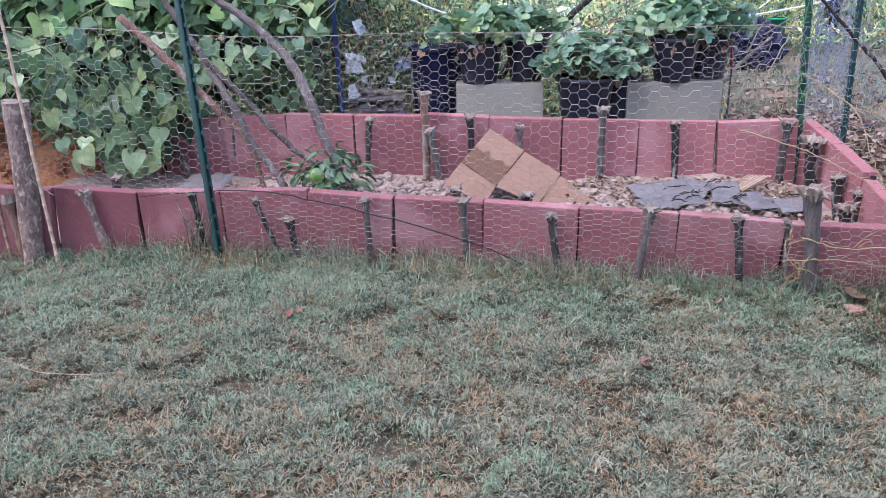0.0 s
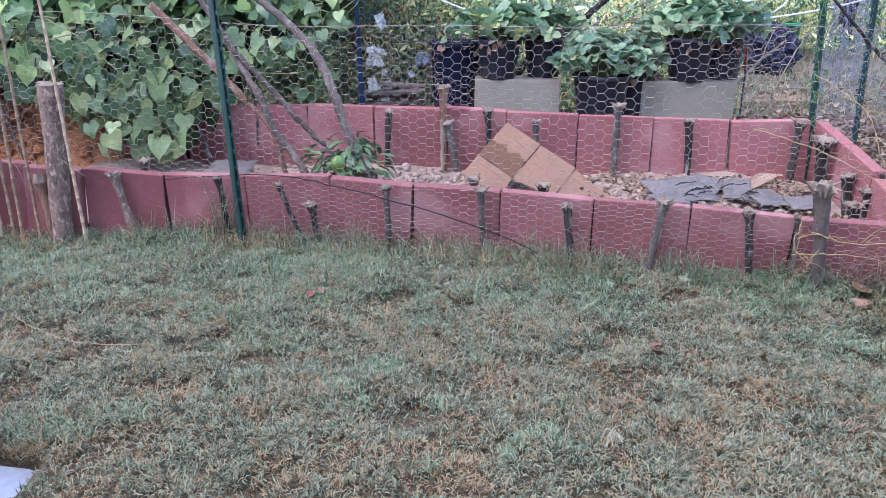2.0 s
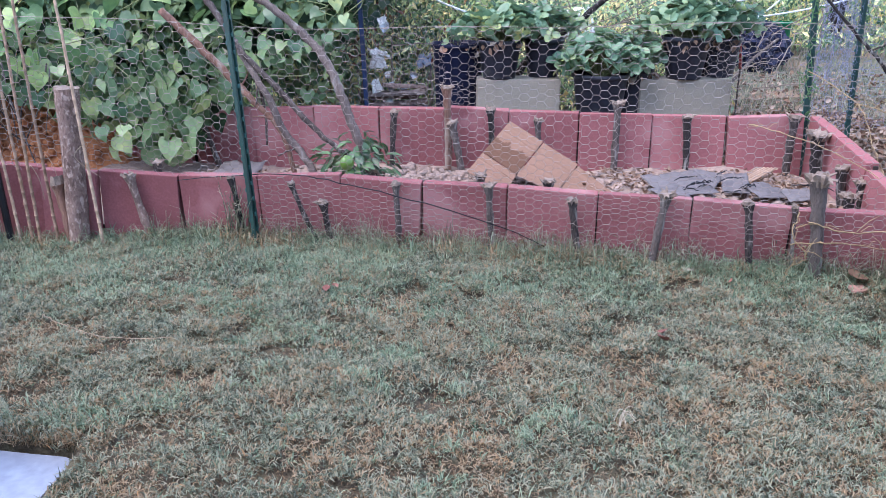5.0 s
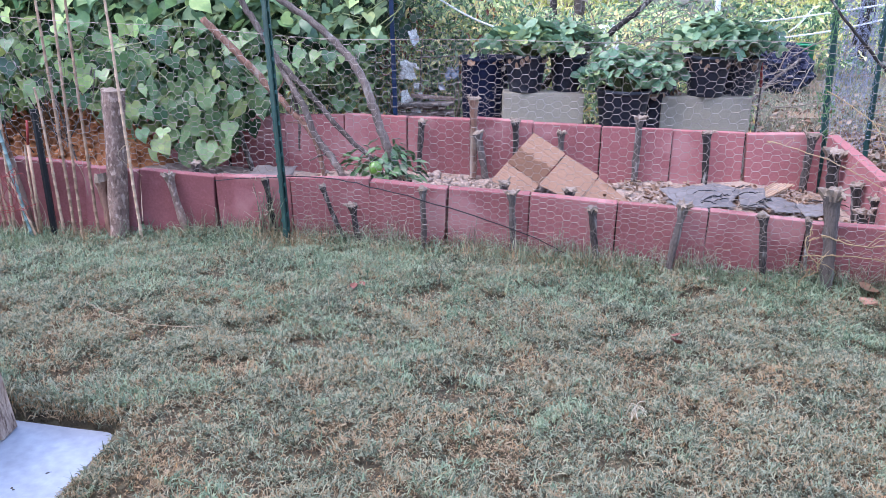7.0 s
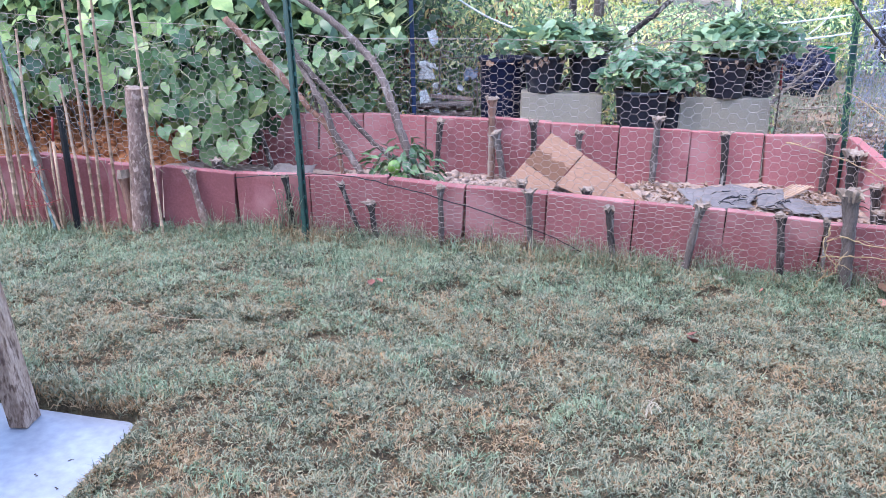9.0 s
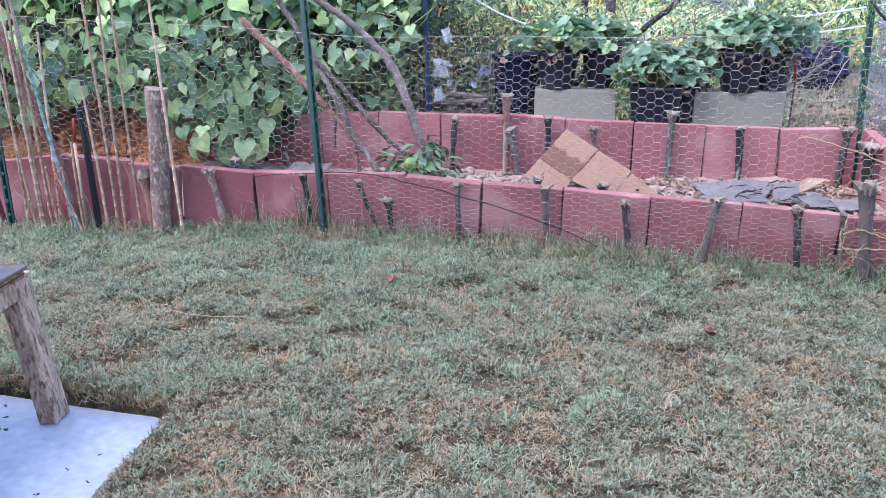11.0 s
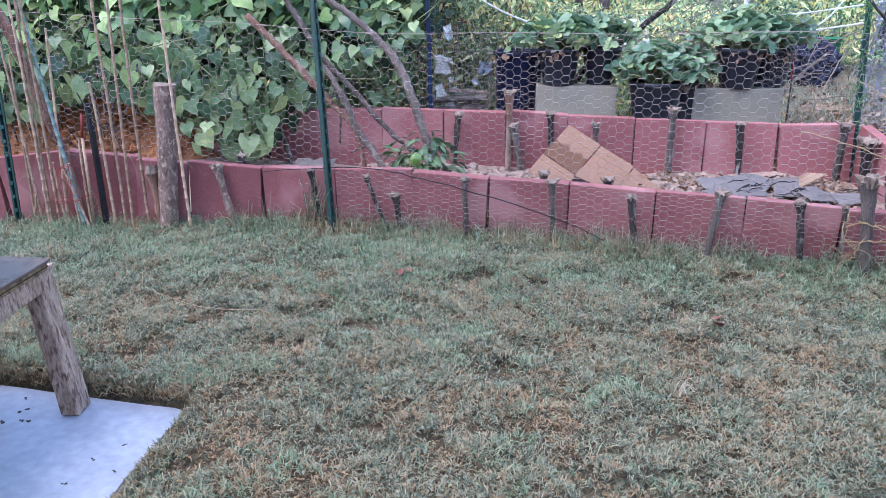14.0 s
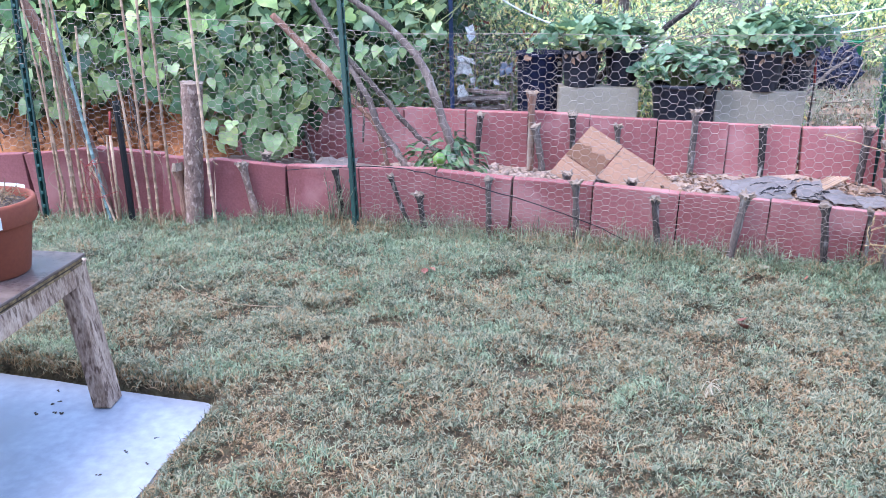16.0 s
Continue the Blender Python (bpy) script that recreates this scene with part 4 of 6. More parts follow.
grass("wispy_grass", "thin tangled grass stems against the pavers", M_WISP, 19000, 26, (-1.5, 2.3, 2.7, 3.62), (0.08, 0.19), (0.0016, 0.0028), at_wall, lambda x, y: 0.25 + 0.75 * patches(x, y, 3, 14), 1.15, 3, 0.0)
grass("lawn_grass", "short patchy lawn grass round the sides of the yard", M_GRASS, 14000, 27, YARD, (0.03, 0.055), (0.007, 0.012), lambda x, y: (~over_slab(x, y, 0.035)) & (y < front_y(np.minimum(x, 2.3)) - 0.01) & ~on_lawn(x, y), d_main, 0.6)
grass("edge_grass", "clipped grass standing along the slab's edge", M_GRASS, 20000, 23, SLABSIDE, (0.022, 0.042), (0.0026, 0.0044), lambda x, y: over_slab(x, y, 0.095) & ~over_slab(x, y, 0.03) & (slab_ab(x, y)[0] > -0.02), lambda x, y: np.full(len(x), 0.95), 0.8)
grass("edge_thatch", "clipped straw stubble along the slab's edge", M_STRAWGRASS, 20000, 24, SLABSIDE, (0.025, 0.045), (0.0026, 0.0042), lambda x, y: over_slab(x, y, 0.06) & ~over_slab(x, y, 0.018) & (slab_ab(x, y)[0] > 0.0), lambda x, y: np.full(len(x), 0.7), 0.8, 4, 0.3)
cut_face = lambda x, y: over_slab(x, y, 0.02) & ~over_slab(x, y, 0.003) & (slab_ab(x, y)[0] > 0.01)
for seed, material, share, top, lab in ((25, M_STRAWGRASS, 0.7, 0.035, "pale straw strands hanging down the lawn's cut edge"), (30, M_GRASS, 0.5, 0.05, "grass blades hanging over the lawn's cut edge")):
    grass("edge_strands", lab, material, 110000, seed, SLABSIDE, (0.028, 0.05), (0.0026, 0.0042), cut_face, lambda x, y: np.full(len(x), share), 1.05, 3, 0.0, lambda x, y, rg: -0.085 + rg.uniform(0, top, len(x)))
low_side = lambda x, y: over_slab(x, y, 0.05) & ~over_slab(x, y, 0.008) & (slab_ab(x, y)[0] <= 0.0) & (slab_ab(x, y)[1] > -0.02)
for seed, material, share in ((31, M_GRASS, 0.5), (32, M_STRAWGRASS, 0.3)):
    grass("side_grass", "short grass creeping up to the slab's worn side", material, 120000, seed, (-1.45, -1.0, -0.6, 1.95), (0.018, 0.038), (0.0024, 0.0044), low_side, lambda x, y: share * (0.35 + 0.65 * smooth(0.2, 0.6, patches(x, y, 9, 33))), 0.9, 4, 0.0, lambda x, y, rg: -0.12 + rg.uniform(0, 0.03, len(x)) - 0.3 * slab_ab(x, y)[0])


# ---------------------------------------------------------------- leaves
def heart(size=1.0, cup=0.16, seed=0):
    """A broad heart-shaped leaf, folded along its midrib, with a wavy rim; notch at the origin and tip towards -y."""
    r = random.Random(seed)
    half = [(0.0, 0.0), (0.12, 0.15), (0.3, 0.2), (0.47, 0.12), (0.56, -0.08), (0.53, -0.28), (0.42, -0.48), (0.27, -0.68), (0.12, -0.85), (0.0, -1.0)]
    droop = r.uniform(0.15, 0.5)

    def at(x, y):
        return size * x, size * y, size * (cup * abs(x) - 0.75 * x * x - droop * max(0.0, -y - 0.25) ** 2)

    v = [at(0, y) for y in (0.0, -0.28, -0.48, -0.68, -1.0)]
    f = []
    for sg in (1, -1):
        k = len(v)
        for x, y in half[1:9]:
            p = at(sg * x, y)
            v.append((p[0] + r.uniform(-0.02, 0.02) * size, p[1] + r.uniform(-0.02, 0.02) * size, p[2] + r.uniform(-0.045, 0.045) * size))
        ring = [(0, k, k + 1), (0, k + 1, k + 2), (0, k + 2, k + 3), (0, k + 3, 1), (1, k + 3, k + 4), (1, k + 4, 2), (2, k + 4, k + 5), (2, k + 5, 3), (3, k + 5, k + 6), (3, k + 6, k + 7), (3, k + 7, 4)]
        f += [q if sg > 0 else q[::-1] for q in ring]
    return v, f


def rots(rx, ry, rz):
    """Rotation matrices (n, 3, 3) for Euler angles in radians, applied x, then y, then z."""
    cx_, sx_, cy_, sy_, cz_, sz_ = np.cos(rx), np.sin(rx), np.cos(ry), np.sin(ry), np.cos(rz), np.sin(rz)
    return np.stack([np.stack([cy_ * cz_, sx_ * sy_ * cz_ - cx_ * sz_, cx_ * sy_ * cz_ + sx_ * sz_], -1),
                     np.stack([cy_ * sz_, sx_ * sy_ * sz_ + cx_ * cz_, cx_ * sy_ * sz_ - sx_ * cz_], -1),
                     np.stack([-sy_, sx_ * cy_, cx_ * cy_], -1)], 1)


def scatter(name, shape, pos, rot, size, material):
    """Many copies of a small shape in one mesh."""
    bv_, bf_ = np.array(shape[0], dtype=float), np.array(shape[1])
    V_ = np.einsum("nij,kj->nki", rot, bv_) * np.asarray(size)[:, None, None] + np.asarray(pos)[:, None, :]
    F_ = (bf_[None] + (np.arange(len(pos)) * len(bv_))[:, None, None]).reshape(-1, bf_.shape[1])
    return sheet_data(name, V_.reshape(-1, 3), F_, material)


HEART = heart(1.0, 0.45, 1)
OVAL = ([(0, 0, 0), (0.22, -0.3, 0.06), (0.2, -0.65, 0.03), (0, -1, -0.08), (-0.2, -0.65, 0.03), (-0.22, -0.3, 0.06), (0, -0.5, -0.02)],
        [(6, 0, 1), (6, 1, 2), (6, 2, 3), (6, 3, 4), (6, 4, 5), (6, 5, 0)])
SLIM = ([(0, 0, 0), (0.17, -0.45, 0.07), (0, -1, -0.06), (-0.17, -0.45, 0.07)], [(0, 1, 2), (0, 2, 3)])
CURL = ([(0, 0, 0.1), (0.3, -0.2, 0.22), (0.34, -0.6, 0.3), (0, -1, 0.2), (-0.36, -0.55, 0.26), (-0.28, -0.2, 0.12), (0.02, -0.5, 0.0)],
        [(6, 0, 1), (6, 1, 2), (6, 2, 3), (6, 3, 4), (6, 4, 5), (6, 5, 0)])


# ---------------------------------------------------------------- vine
def vine_floor(x):
    return np.interp(x, [-4.2, -3.05, -2.8, -2.3, -2.06, -1.96, -1.62, -1.47, -1.3, -1.0, -0.55, -0.4], [0.36, 0.38, 0.54, 0.46, 0.27, 0.17, 0.16, 0.36, 0.56, 0.68, 0.92, 1.1])


def vine_front(x, z):
    lobe = np.exp(-((x + 1.8) / 0.35) ** 2) * smooth(0.85, 0.4, z)
    return 4.5 - 0.12 * lobe + 0.45 * np.clip(z - 0.5, 0, 1) + 0.07 * waves(x * 2, z * 3)


rng = np.random.default_rng(31)
vine = empty("sweet_potato_vine", pose(-2.0, 4.7, 0.1), "dense climbing vine with broad heart-shaped green leaves", "vine")
inv = vine.matrix_basis.inverted()
HEARTS = [mesh_of("leaf", *heart(1.0, c, s), M_VINE, True) for s, c in enumerate((0.3, 0.5, 0.62, 0.2, 0.42))]
YOUNG_LIT = [mesh_of("leaf", *heart(1.0, c, s), M_VINEY, True) for s, c in enumerate((0.3, 0.5, 0.65))]
placed = 0
tries = []
while placed < 300:
    x, z = rng.uniform(-3.7, -0.6), rng.uniform(0.2, 1.32)
    if z < vine_floor(x) + 0.03 or rng.uniform() < 0.25 * (z > 1.15):
        continue
    s = rng.uniform(0.075, 0.128) * (1 - 0.32 * float(smooth(-1.35, -0.95, x)))
    if any((x - a) ** 2 + (z - b) ** 2 < (0.33 * (s + c)) ** 2 for a, b, c in tries) and rng.uniform() < 0.93:
        continue
    tries.append((x, z, s))
    y = float(vine_front(x, z)) + rng.uniform(-0.06, 0.08)
    m = pose(x, y, z + s * 0.4, 88 + rng.normal(0, 18) - 46 * float(smooth(0.45, 1.1, z)), rng.normal(0, 26), rng.normal(0, 48)) @ Matrix.Scale(s, 4)
    # share of the brightened young leaves grows upwards and left, where light falls
    young = rng.uniform() < 0.03 + 0.6 * float(smooth(0.8, 1.15, z)) * float(smooth(-0.9, -1.9, x)) + 0.25 * float(smooth(0.95, 1.3, z)) + 0.45 * float(smooth(-1.8, -2.4, x)) * float(smooth(0.6, 0.8, z))
    put("leaf", YOUNG_LIT[placed % 3] if young else HEARTS[placed % 5], vine, inv @ m)
    placed += 1

# leaves behind the front ones wear the darkened copy, for shaded gaps
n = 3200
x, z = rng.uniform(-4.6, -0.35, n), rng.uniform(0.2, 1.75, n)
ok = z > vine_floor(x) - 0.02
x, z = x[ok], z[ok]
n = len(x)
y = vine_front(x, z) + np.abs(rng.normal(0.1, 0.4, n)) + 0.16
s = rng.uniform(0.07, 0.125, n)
ob = put("inner_leaves", scatter("inner_leaves", HEART, np.stack([x, y, z + s * 0.4], 1), rots(np.radians(rng.normal(66, 24, n)), np.radians(rng.normal(0, 22, n)), np.radians(rng.normal(0, 45, n))), s, M_VINESHADE), vine, inv, kind="stuff")
n = 950
x, z = rng.uniform(-3.7, -0.6, n), rng.uniform(0.2, 1.35, n)
ok = z > vine_floor(x) + 0.01
x, z = x[ok], z[ok]
n = len(x)
y = vine_front(x, z) + rng.uniform(0.07, 0.24, n)
s = rng.uniform(0.07, 0.125, n) * (1 - 0.35 * smooth(-1.35, -0.95, x))
put("outer_leaves", scatter("outer_leaves", HEART, np.stack([x, y, z + s * 0.4], 1), rots(np.radians(rng.normal(86, 20, n) - 44 * smooth(0.45, 1.1, z)), np.radians(rng.normal(0, 26, n)), np.radians(rng.normal(0, 48, n))), s, M_VINEO), vine, inv, kind="stuff")
n = 170
x, z = rng.uniform(-1.2, -0.68, n), rng.uniform(0.5, 1.1, n)
y = rng.uniform(4.8, 5.3, n)
s = rng.uniform(0.045, 0.085, n)
put("outer_leaves", scatter("outer_leaves", HEART, np.stack([x, y, z], 1), rots(np.radians(rng.normal(66, 20, n)), np.radians(rng.normal(0, 20, n)), np.radians(rng.normal(0, 40, n))), s, M_VINEO), vine, inv, kind="stuff")
for k in range(46):
    x0 = rng.uniform(-3.6, -0.7)
    z0 = float(vine_floor(x0)) + rng.uniform(0.0, 0.6)
    p = [(x0 + rng.normal(0, 0.05), float(vine_front(x0, z0)) + rng.uniform(-0.02, 0.25), z0)]
    for _ in range(4):
        q = p[-1]
        p.append((q[0] + rng.normal(0, 0.12), q[1] + rng.normal(0, 0.05), q[2] + rng.uniform(0.0, 0.2)))
    put("stem", mesh_of("stem", *tube(bend(p, 4), 0.0035, 4), M_STEM), vine, inv)

# clay bank and boards seen under the vine
bank_v, bank_f = sheet_grid(-5.2, -1.9, 60, 4.55, 6.2, 30, lambda X, Y: 0.02 + 0.56 * smooth(4.55, 5.05, Y) * (0.8 + 0.2 * np.sin(X * 5)) * smooth(-1.9, -2.4, X) + 0.05 * waves(X * 5, Y * 6) + 0.02 * waves(X * 15, Y * 13))
put("clay_bank", sheet_data("clay_bank", bank_v, bank_f, M_CLAY, True), label="bank of orange-brown clay soil under the vine", category="soil bank", kind="structure")
r5 = np.random.default_rng(9)
bx_, by_ = r5.uniform(-4.4, -2.1, 420), r5.uniform(4.55, 5.05, 420)
bz_ = 0.0 + 0.54 * smooth(4.55, 5.05, by_) * smooth(-1.9, -2.4, bx_)
put("clay_lumps", lumps("clay_lumps", np.stack([bx_, by_, bz_], 1), r5.uniform(0.01, 0.045, 420), M_CLAY, 0.8, 4), label="orange clay lumps on the bank", category="soil clods", kind="stuff")


for k in range(22):
    a = np.array([r5.uniform(-3.6, -2.1), r5.uniform(4.42, 4.6), r5.uniform(0.5, 0.8)])
    d = np.array([r5.normal(0, 0.12), r5.normal(0, 0.03), -r5.uniform(0.25, 0.5)])
    put("hanging_stem", mesh_of("hanging_stem", *tube(bend([a, a + d * 0.5 + r5.normal(0, 0.03, 3), a + d], 4), r5.uniform(0.002, 0.006), 5), M_STAKE), label="dark bare vine stem hanging over the clay bank", category="stem", group="bare vine stems")

# ---------------------------------------------------------------- branches and canes
def branch(name, pts, radii, material, label, seed, twigs=(), category="branch"):
    pts = [Vector(p) for p in pts]
    root = empty(name, Matrix.Translation(pts[-1]), label, category)
    o = pts[-1]
    line = bend([p - o for p in pts], 7, 0.0022, seed)
    v, f = tube(line, radii, 10, 0.07, True, seed)
    put("limb", mesh_of("limb", v, f, material, True), root)
    for k, (at, d, r) in enumerate(twigs):
        a = Vector(line[int(at * (len(line) - 1))])
        v, f = tube(bend([a, a + Vector(d) * 0.5 + Vector((0.01, 0, 0.01)), a + Vector(d)], 4, 0.002, seed + k), [r, r * 0.5], 6, 0.05)
        put("twig", mesh_of("twig", v, f, material, True), root)
    return root


branch("leaning_branch", [(-1.66, 4.27, 1.16), (-1.569, 4.25, 1.079), (-1.375, 4.22, 0.897), (-1.178, 4.18, 0.698), (-1.086, 4.15, 0.609), (-0.939, 4.1, 0.45), (-0.86, 4.08, 0.13)][1:],
       [0.02, 0.02, 0.019, 0.015, 0.013], M_BARKRED, "leaning reddish broken branch with peeling bark", 1, [(0.45, (0.06, -0.03, 0.1), 0.006), (0.75, (-0.11, -0.03, 0.03), 0.006)])
branch("leaning_branch", [(-1.43, 4.22, 1.36), (-1.323, 4.2, 1.167), (-1.237, 4.18, 1.037), (-1.132, 4.15, 0.874), (-0.936, 4.1, 0.68), (-0.757, 4.05, 0.485), (-0.578, 4.0, 0.334), (-0.50, 3.98, 0.15)],
       [0.016, 0.017, 0.016, 0.015, 0.013, 0.011], M_BARK, "long thin grey branch leaning across the bed", 2, [(0.5, (-0.02, 0, -0.2), 0.007)])
branch("leaning_branch", [(-1.16, 4.15, 0.93), (-1.116, 4.15, 0.824), (-1.006, 4.1, 0.661), (-0.922, 4.1, 0.454), (-0.832, 4.08, 0.336), (-0.775, 4.05, 0.25), (-0.74, 4.04, 0.12)],
       [0.014, 0.018, 0.02, 0.021], M_BARK, "thick grey branch leaning in the bed", 3, [(0.62, (-0.1, -0.05, -0.03), 0.006), (0.3, (0.0, 0.08, -0.35), 0.012)])
branch("leaning_branch", [(-1.3, 4.32, 1.27), (-1.108, 4.3, 1.167), (-0.957, 4.28, 1.069), (-0.814, 4.25, 0.947), (-0.721, 4.2, 0.859), (-0.646, 4.15, 0.73), (-0.588, 4.1, 0.584), (-0.524, 4.07, 0.417), (-0.468, 4.05, 0.254), (-0.44, 4.04, 0.1)],
       [0.018, 0.019, 0.022, 0.024, 0.024, 0.025], M_BARK, "thick curved grey branch arching over the bed", 4, [(0.33, (0.1, 0.03, -0.12), 0.007), (0.45, (0.02, -0.02, 0.05), 0.006)])
branch("leaning_branch", [(1.75, 4.05, 1.26), (1.878, 4.0, 1.1), (2.03, 4.0, 0.95), (2.208, 4.0, 0.766), (2.45, 4.0, 0.42), (2.6, 4.0, 0.05)], [0.006, 0.009, 0.011], M_STAKE, "thin dark branch leaning past the corner post", 5, [(0.5, (0.12, 0, 0.04), 0.005)])
v, f = tube(bend([(-1.35, 3.58, 0.33), (-0.84, 3.44, 0.392), (-0.55, 3.40, 0.365), (-0.15, 3.34, 0.28), (0.2, 3.29, 0.18), (0.4, 3.25, 0.1)], 6, 0.002, 8), [0.002, 0.003, 0.003, 0.002], 6)
put("fallen_twig", mesh_of("fallen_twig", v, f, M_BLACK, True), label="thin dark twig lying across the front netting", category="twig")


def cane(top, foot, seed, r=0.0085, material=M_CANE, label="pale dry bamboo cane standing against the bed", extend=0.3):
    top, foot = Vector(top), Vector(foot)
    if extend:
        top = top + (top - foot).normalized() * extend
    foot = foot + (foot - top).normalized() * 0.06
    rg = random.Random(seed)
    root = empty("bamboo_cane", Matrix.Translation(foot), label, "cane", "canes by the log")
    d = top - foot
    side = Vector((rg.uniform(-1, 1), rg.uniform(-0.4, 0.4), 0)) * 0.008
    n = int(d.length / 0.058)
    line, rad = [], []
    for k in range(n + 1):
        t = k / n
        p = d * t + side * math.sin(math.pi * t)
        p = p + Vector((rg.gauss(0, 0.0007), rg.gauss(0, 0.0007), 0))
        for e, q in ((-0.0045, 0.9), (-0.0015, 1.13), (0.0015, 1.13), (0.0045, 0.95)):
            line.append(p + d.normalized() * e)
            rad.append(r * q * (1.05 - 0.3 * t))
    v, f = tube(line, rad, 7, 0.03, True, seed)
    put("culm", mesh_of("culm", v, f, material, True), root)
    if rg.random() < 0.6:
        a = d * rg.uniform(0.2, 0.5)
        v, f = tube(bend([a, a + Vector((0.02, -0.01, 0.04)), a + Vector((0.05 * rg.choice((-1, 1)), -0.01, -0.03)), a + Vector((0.06, -0.01, -0.13))], 5), 0.0016, 4)
        put("twine", mesh_of("twine", v, f, M_TWINE), root, label="loose end of pale twine")


CY = 3.56
for k, (a, b, e) in enumerate([((-2.145, CY, 1.197), (-2.102, CY, 0.04), 0.3), ((-2.059, CY, 1.198), (-2.063, CY, 0.04), 0.3), ((-1.993, CY, 1.199), (-1.973, CY, 0.04), 0.3),
                               ((-1.775, 3.5, 1.203), (-1.725, 3.5, 0.02), 0.3), ((-2.205, CY, 0.778), (-2.162, CY, 0.04), 0), ((-2.393, CY, 1.044), (-2.42, CY, 0.04), 0),
                               ((-2.528, CY, 1.19), (-2.5, CY - 0.02, 0.04), 0.3), ((-2.542, CY - 0.02, 0.915), (-2.514, CY - 0.02, 0.04), 0.3), ((-2.488, CY - 0.02, 0.973), (-2.457, CY - 0.02, 0.04), 0.3),
                               ((-2.302, CY, 0.49), (-2.28, CY - 0.02, 0.04), 0), ((-2.603, CY, 0.914), (-2.60, CY, 0.04), 0), ((-2.552, CY - 0.04, 0.191), (-2.59, CY - 0.04, 0.03), 0),
                               ((-2.441, CY - 0.03, 0.365), (-2.41, CY - 0.03, 0.03), 0), ((-2.66, CY, 1.19), (-2.55, CY - 0.02, 0.04), 0.3), ((-2.39, CY - 0.03, 0.33), (-2.30, CY - 0.03, 0.03), 0), ((-2.36, CY - 0.02, 0.36), (-2.345, CY - 0.02, 0.03), 0)]):
    cane(a, b, 70 + k, 0.0085 if k < 9 else 0.0075, extend=e)
root = empty("marker_stake", pose(-2.262, CY - 0.03, 0.34), "thin cane with a faded red top among the canes", "stake")
v, f = tube([(0, 0, -0.34), (-0.003, 0, 0.16)], 0.008, 7, 0.05)
put("shaft", mesh_of("shaft", v, f, M_CANE, True), root)
v, f = tube([(-0.003, 0, 0.16), (0.01, 0, 0.285)], 0.0065, 7, 0.05)
put("tip", mesh_of("tip", v, f, M_REDPL, True), root, label="faded red painted top")
cane((-2.519, CY + 0.02, 1.19), (-2.32, CY - 0.03, 0.05), 90, 0.010, M_BLUECANE, "faded blue coated garden stake leaning among the canes")
branch("leaning_branch", [(-2.78, CY + 0.06, 1.35), (-2.6, CY + 0.05, 0.985), (-2.5, CY + 0.05, 0.66), (-2.407, CY + 0.04, 0.381), (-2.34, CY + 0.02, 0.05)], [0.028, 0.026, 0.024, 0.02], M_BARKRED, "reddish brown pole leaning among the canes", 6)
for k in range(7):
    rg = random.Random(k)
    a = Vector((-2.40, CY - 0.06, 0.34))
    v, f = tube(bend([a, a + Vector((rg.uniform(-0.04, 0.08), -0.01, rg.uniform(-0.12, 0.05))), a + Vector((rg.uniform(-0.06, 0.16), -0.01, rg.uniform(-0.2, 0.03))), a + Vector((rg.uniform(-0.05, 0.2), -0.01, rg.uniform(-0.22, -0.1)))], 5), 0.0016, 4)
    put("twine", mesh_of("twine", v, f, M_REDTWINE), label="loose red twine tied round the canes", category="twine", group="red twine")


# ---------------------------------------------------------------- cardboard, plastic and litter in the bed
card = empty("cardboard_sheet", pose(0.42, 3.95, 0.2), "flattened brown cardboard box with a wet stain leaning in the bed", "cardboard")


def on_sheet(u, w, up=0.0):
    """A place on the leaning cardboard: u along its upper edge, w down its slope, in metres."""
    return Vector((0.308, 4.36, 0.459)) + Vector((0.715, -0.598, -0.361)) * u + Vector((-0.535, -0.707, -0.462)) * w + Vector((-0.066, -0.572, 0.817)) * up


def fold_out(a, b, c, d, wet, seed, n_=44):
    """A cardboard flap between the corners a, b (upper edge) and d, c (lower edge), with a soaked band."""
    rg_ = np.random.default_rng(seed)
    up_n = (b - a).cross(d - a).normalized()
    if up_n.y > 0:
        up_n = -up_n
    sway = np.interp(np.linspace(0, 1, n_ + 1), np.linspace(0, 1, 9), rg_.normal(0, 0.07, 9))
    sway2 = np.interp(np.linspace(0, 1, n_ + 1), np.linspace(0, 1, 9), rg_.normal(0, 0.05, 9))
    vs_, fs_, ids = [], [], []
    for layer in (0, 1):
        for i_ in range(n_ + 1):
            for j_ in range(n_ + 1):
                u_, v_ = i_ / n_, j_ / n_
                p = a.lerp(b, u_).lerp(d.lerp(c, u_), v_)
                vs_.append(p + up_n * (0.0003 * math.sin(v_ * 70 + u_ * 3) - 0.002 * math.exp(-((v_ - 0.3) / 0.02) ** 2) - 0.002 * math.exp(-((v_ - 0.62) / 0.02) ** 2) + 0.006 * math.sin(3.1 * u_) * math.sin(2.5 * v_) - 0.005 * layer))
    w_ = n_ + 1
    for i_ in range(n_):
        for j_ in range(n_):
            k_ = i_ * w_ + j_
            fs_.append((k_, k_ + w_, k_ + w_ + 1, k_ + 1))
            v_ = (j_ + 0.5) / n_
            ids.append(1 if wet and wet[0] + sway[i_] + 0.16 * abs(i_ / n_ - 0.45) * -1 < v_ < wet[1] + sway2[i_] else 0)
            k_ += w_ * w_
            fs_.append((k_ + 1, k_ + w_ + 1, k_ + w_, k_))
            ids.append(0)
    me = mesh_of("flap", vs_, fs_, [M_CARD, M_CARDWET])
    me.polygons.foreach_set("material_index", ids)
    return put("flap", me, card, card.matrix_basis.inverted())


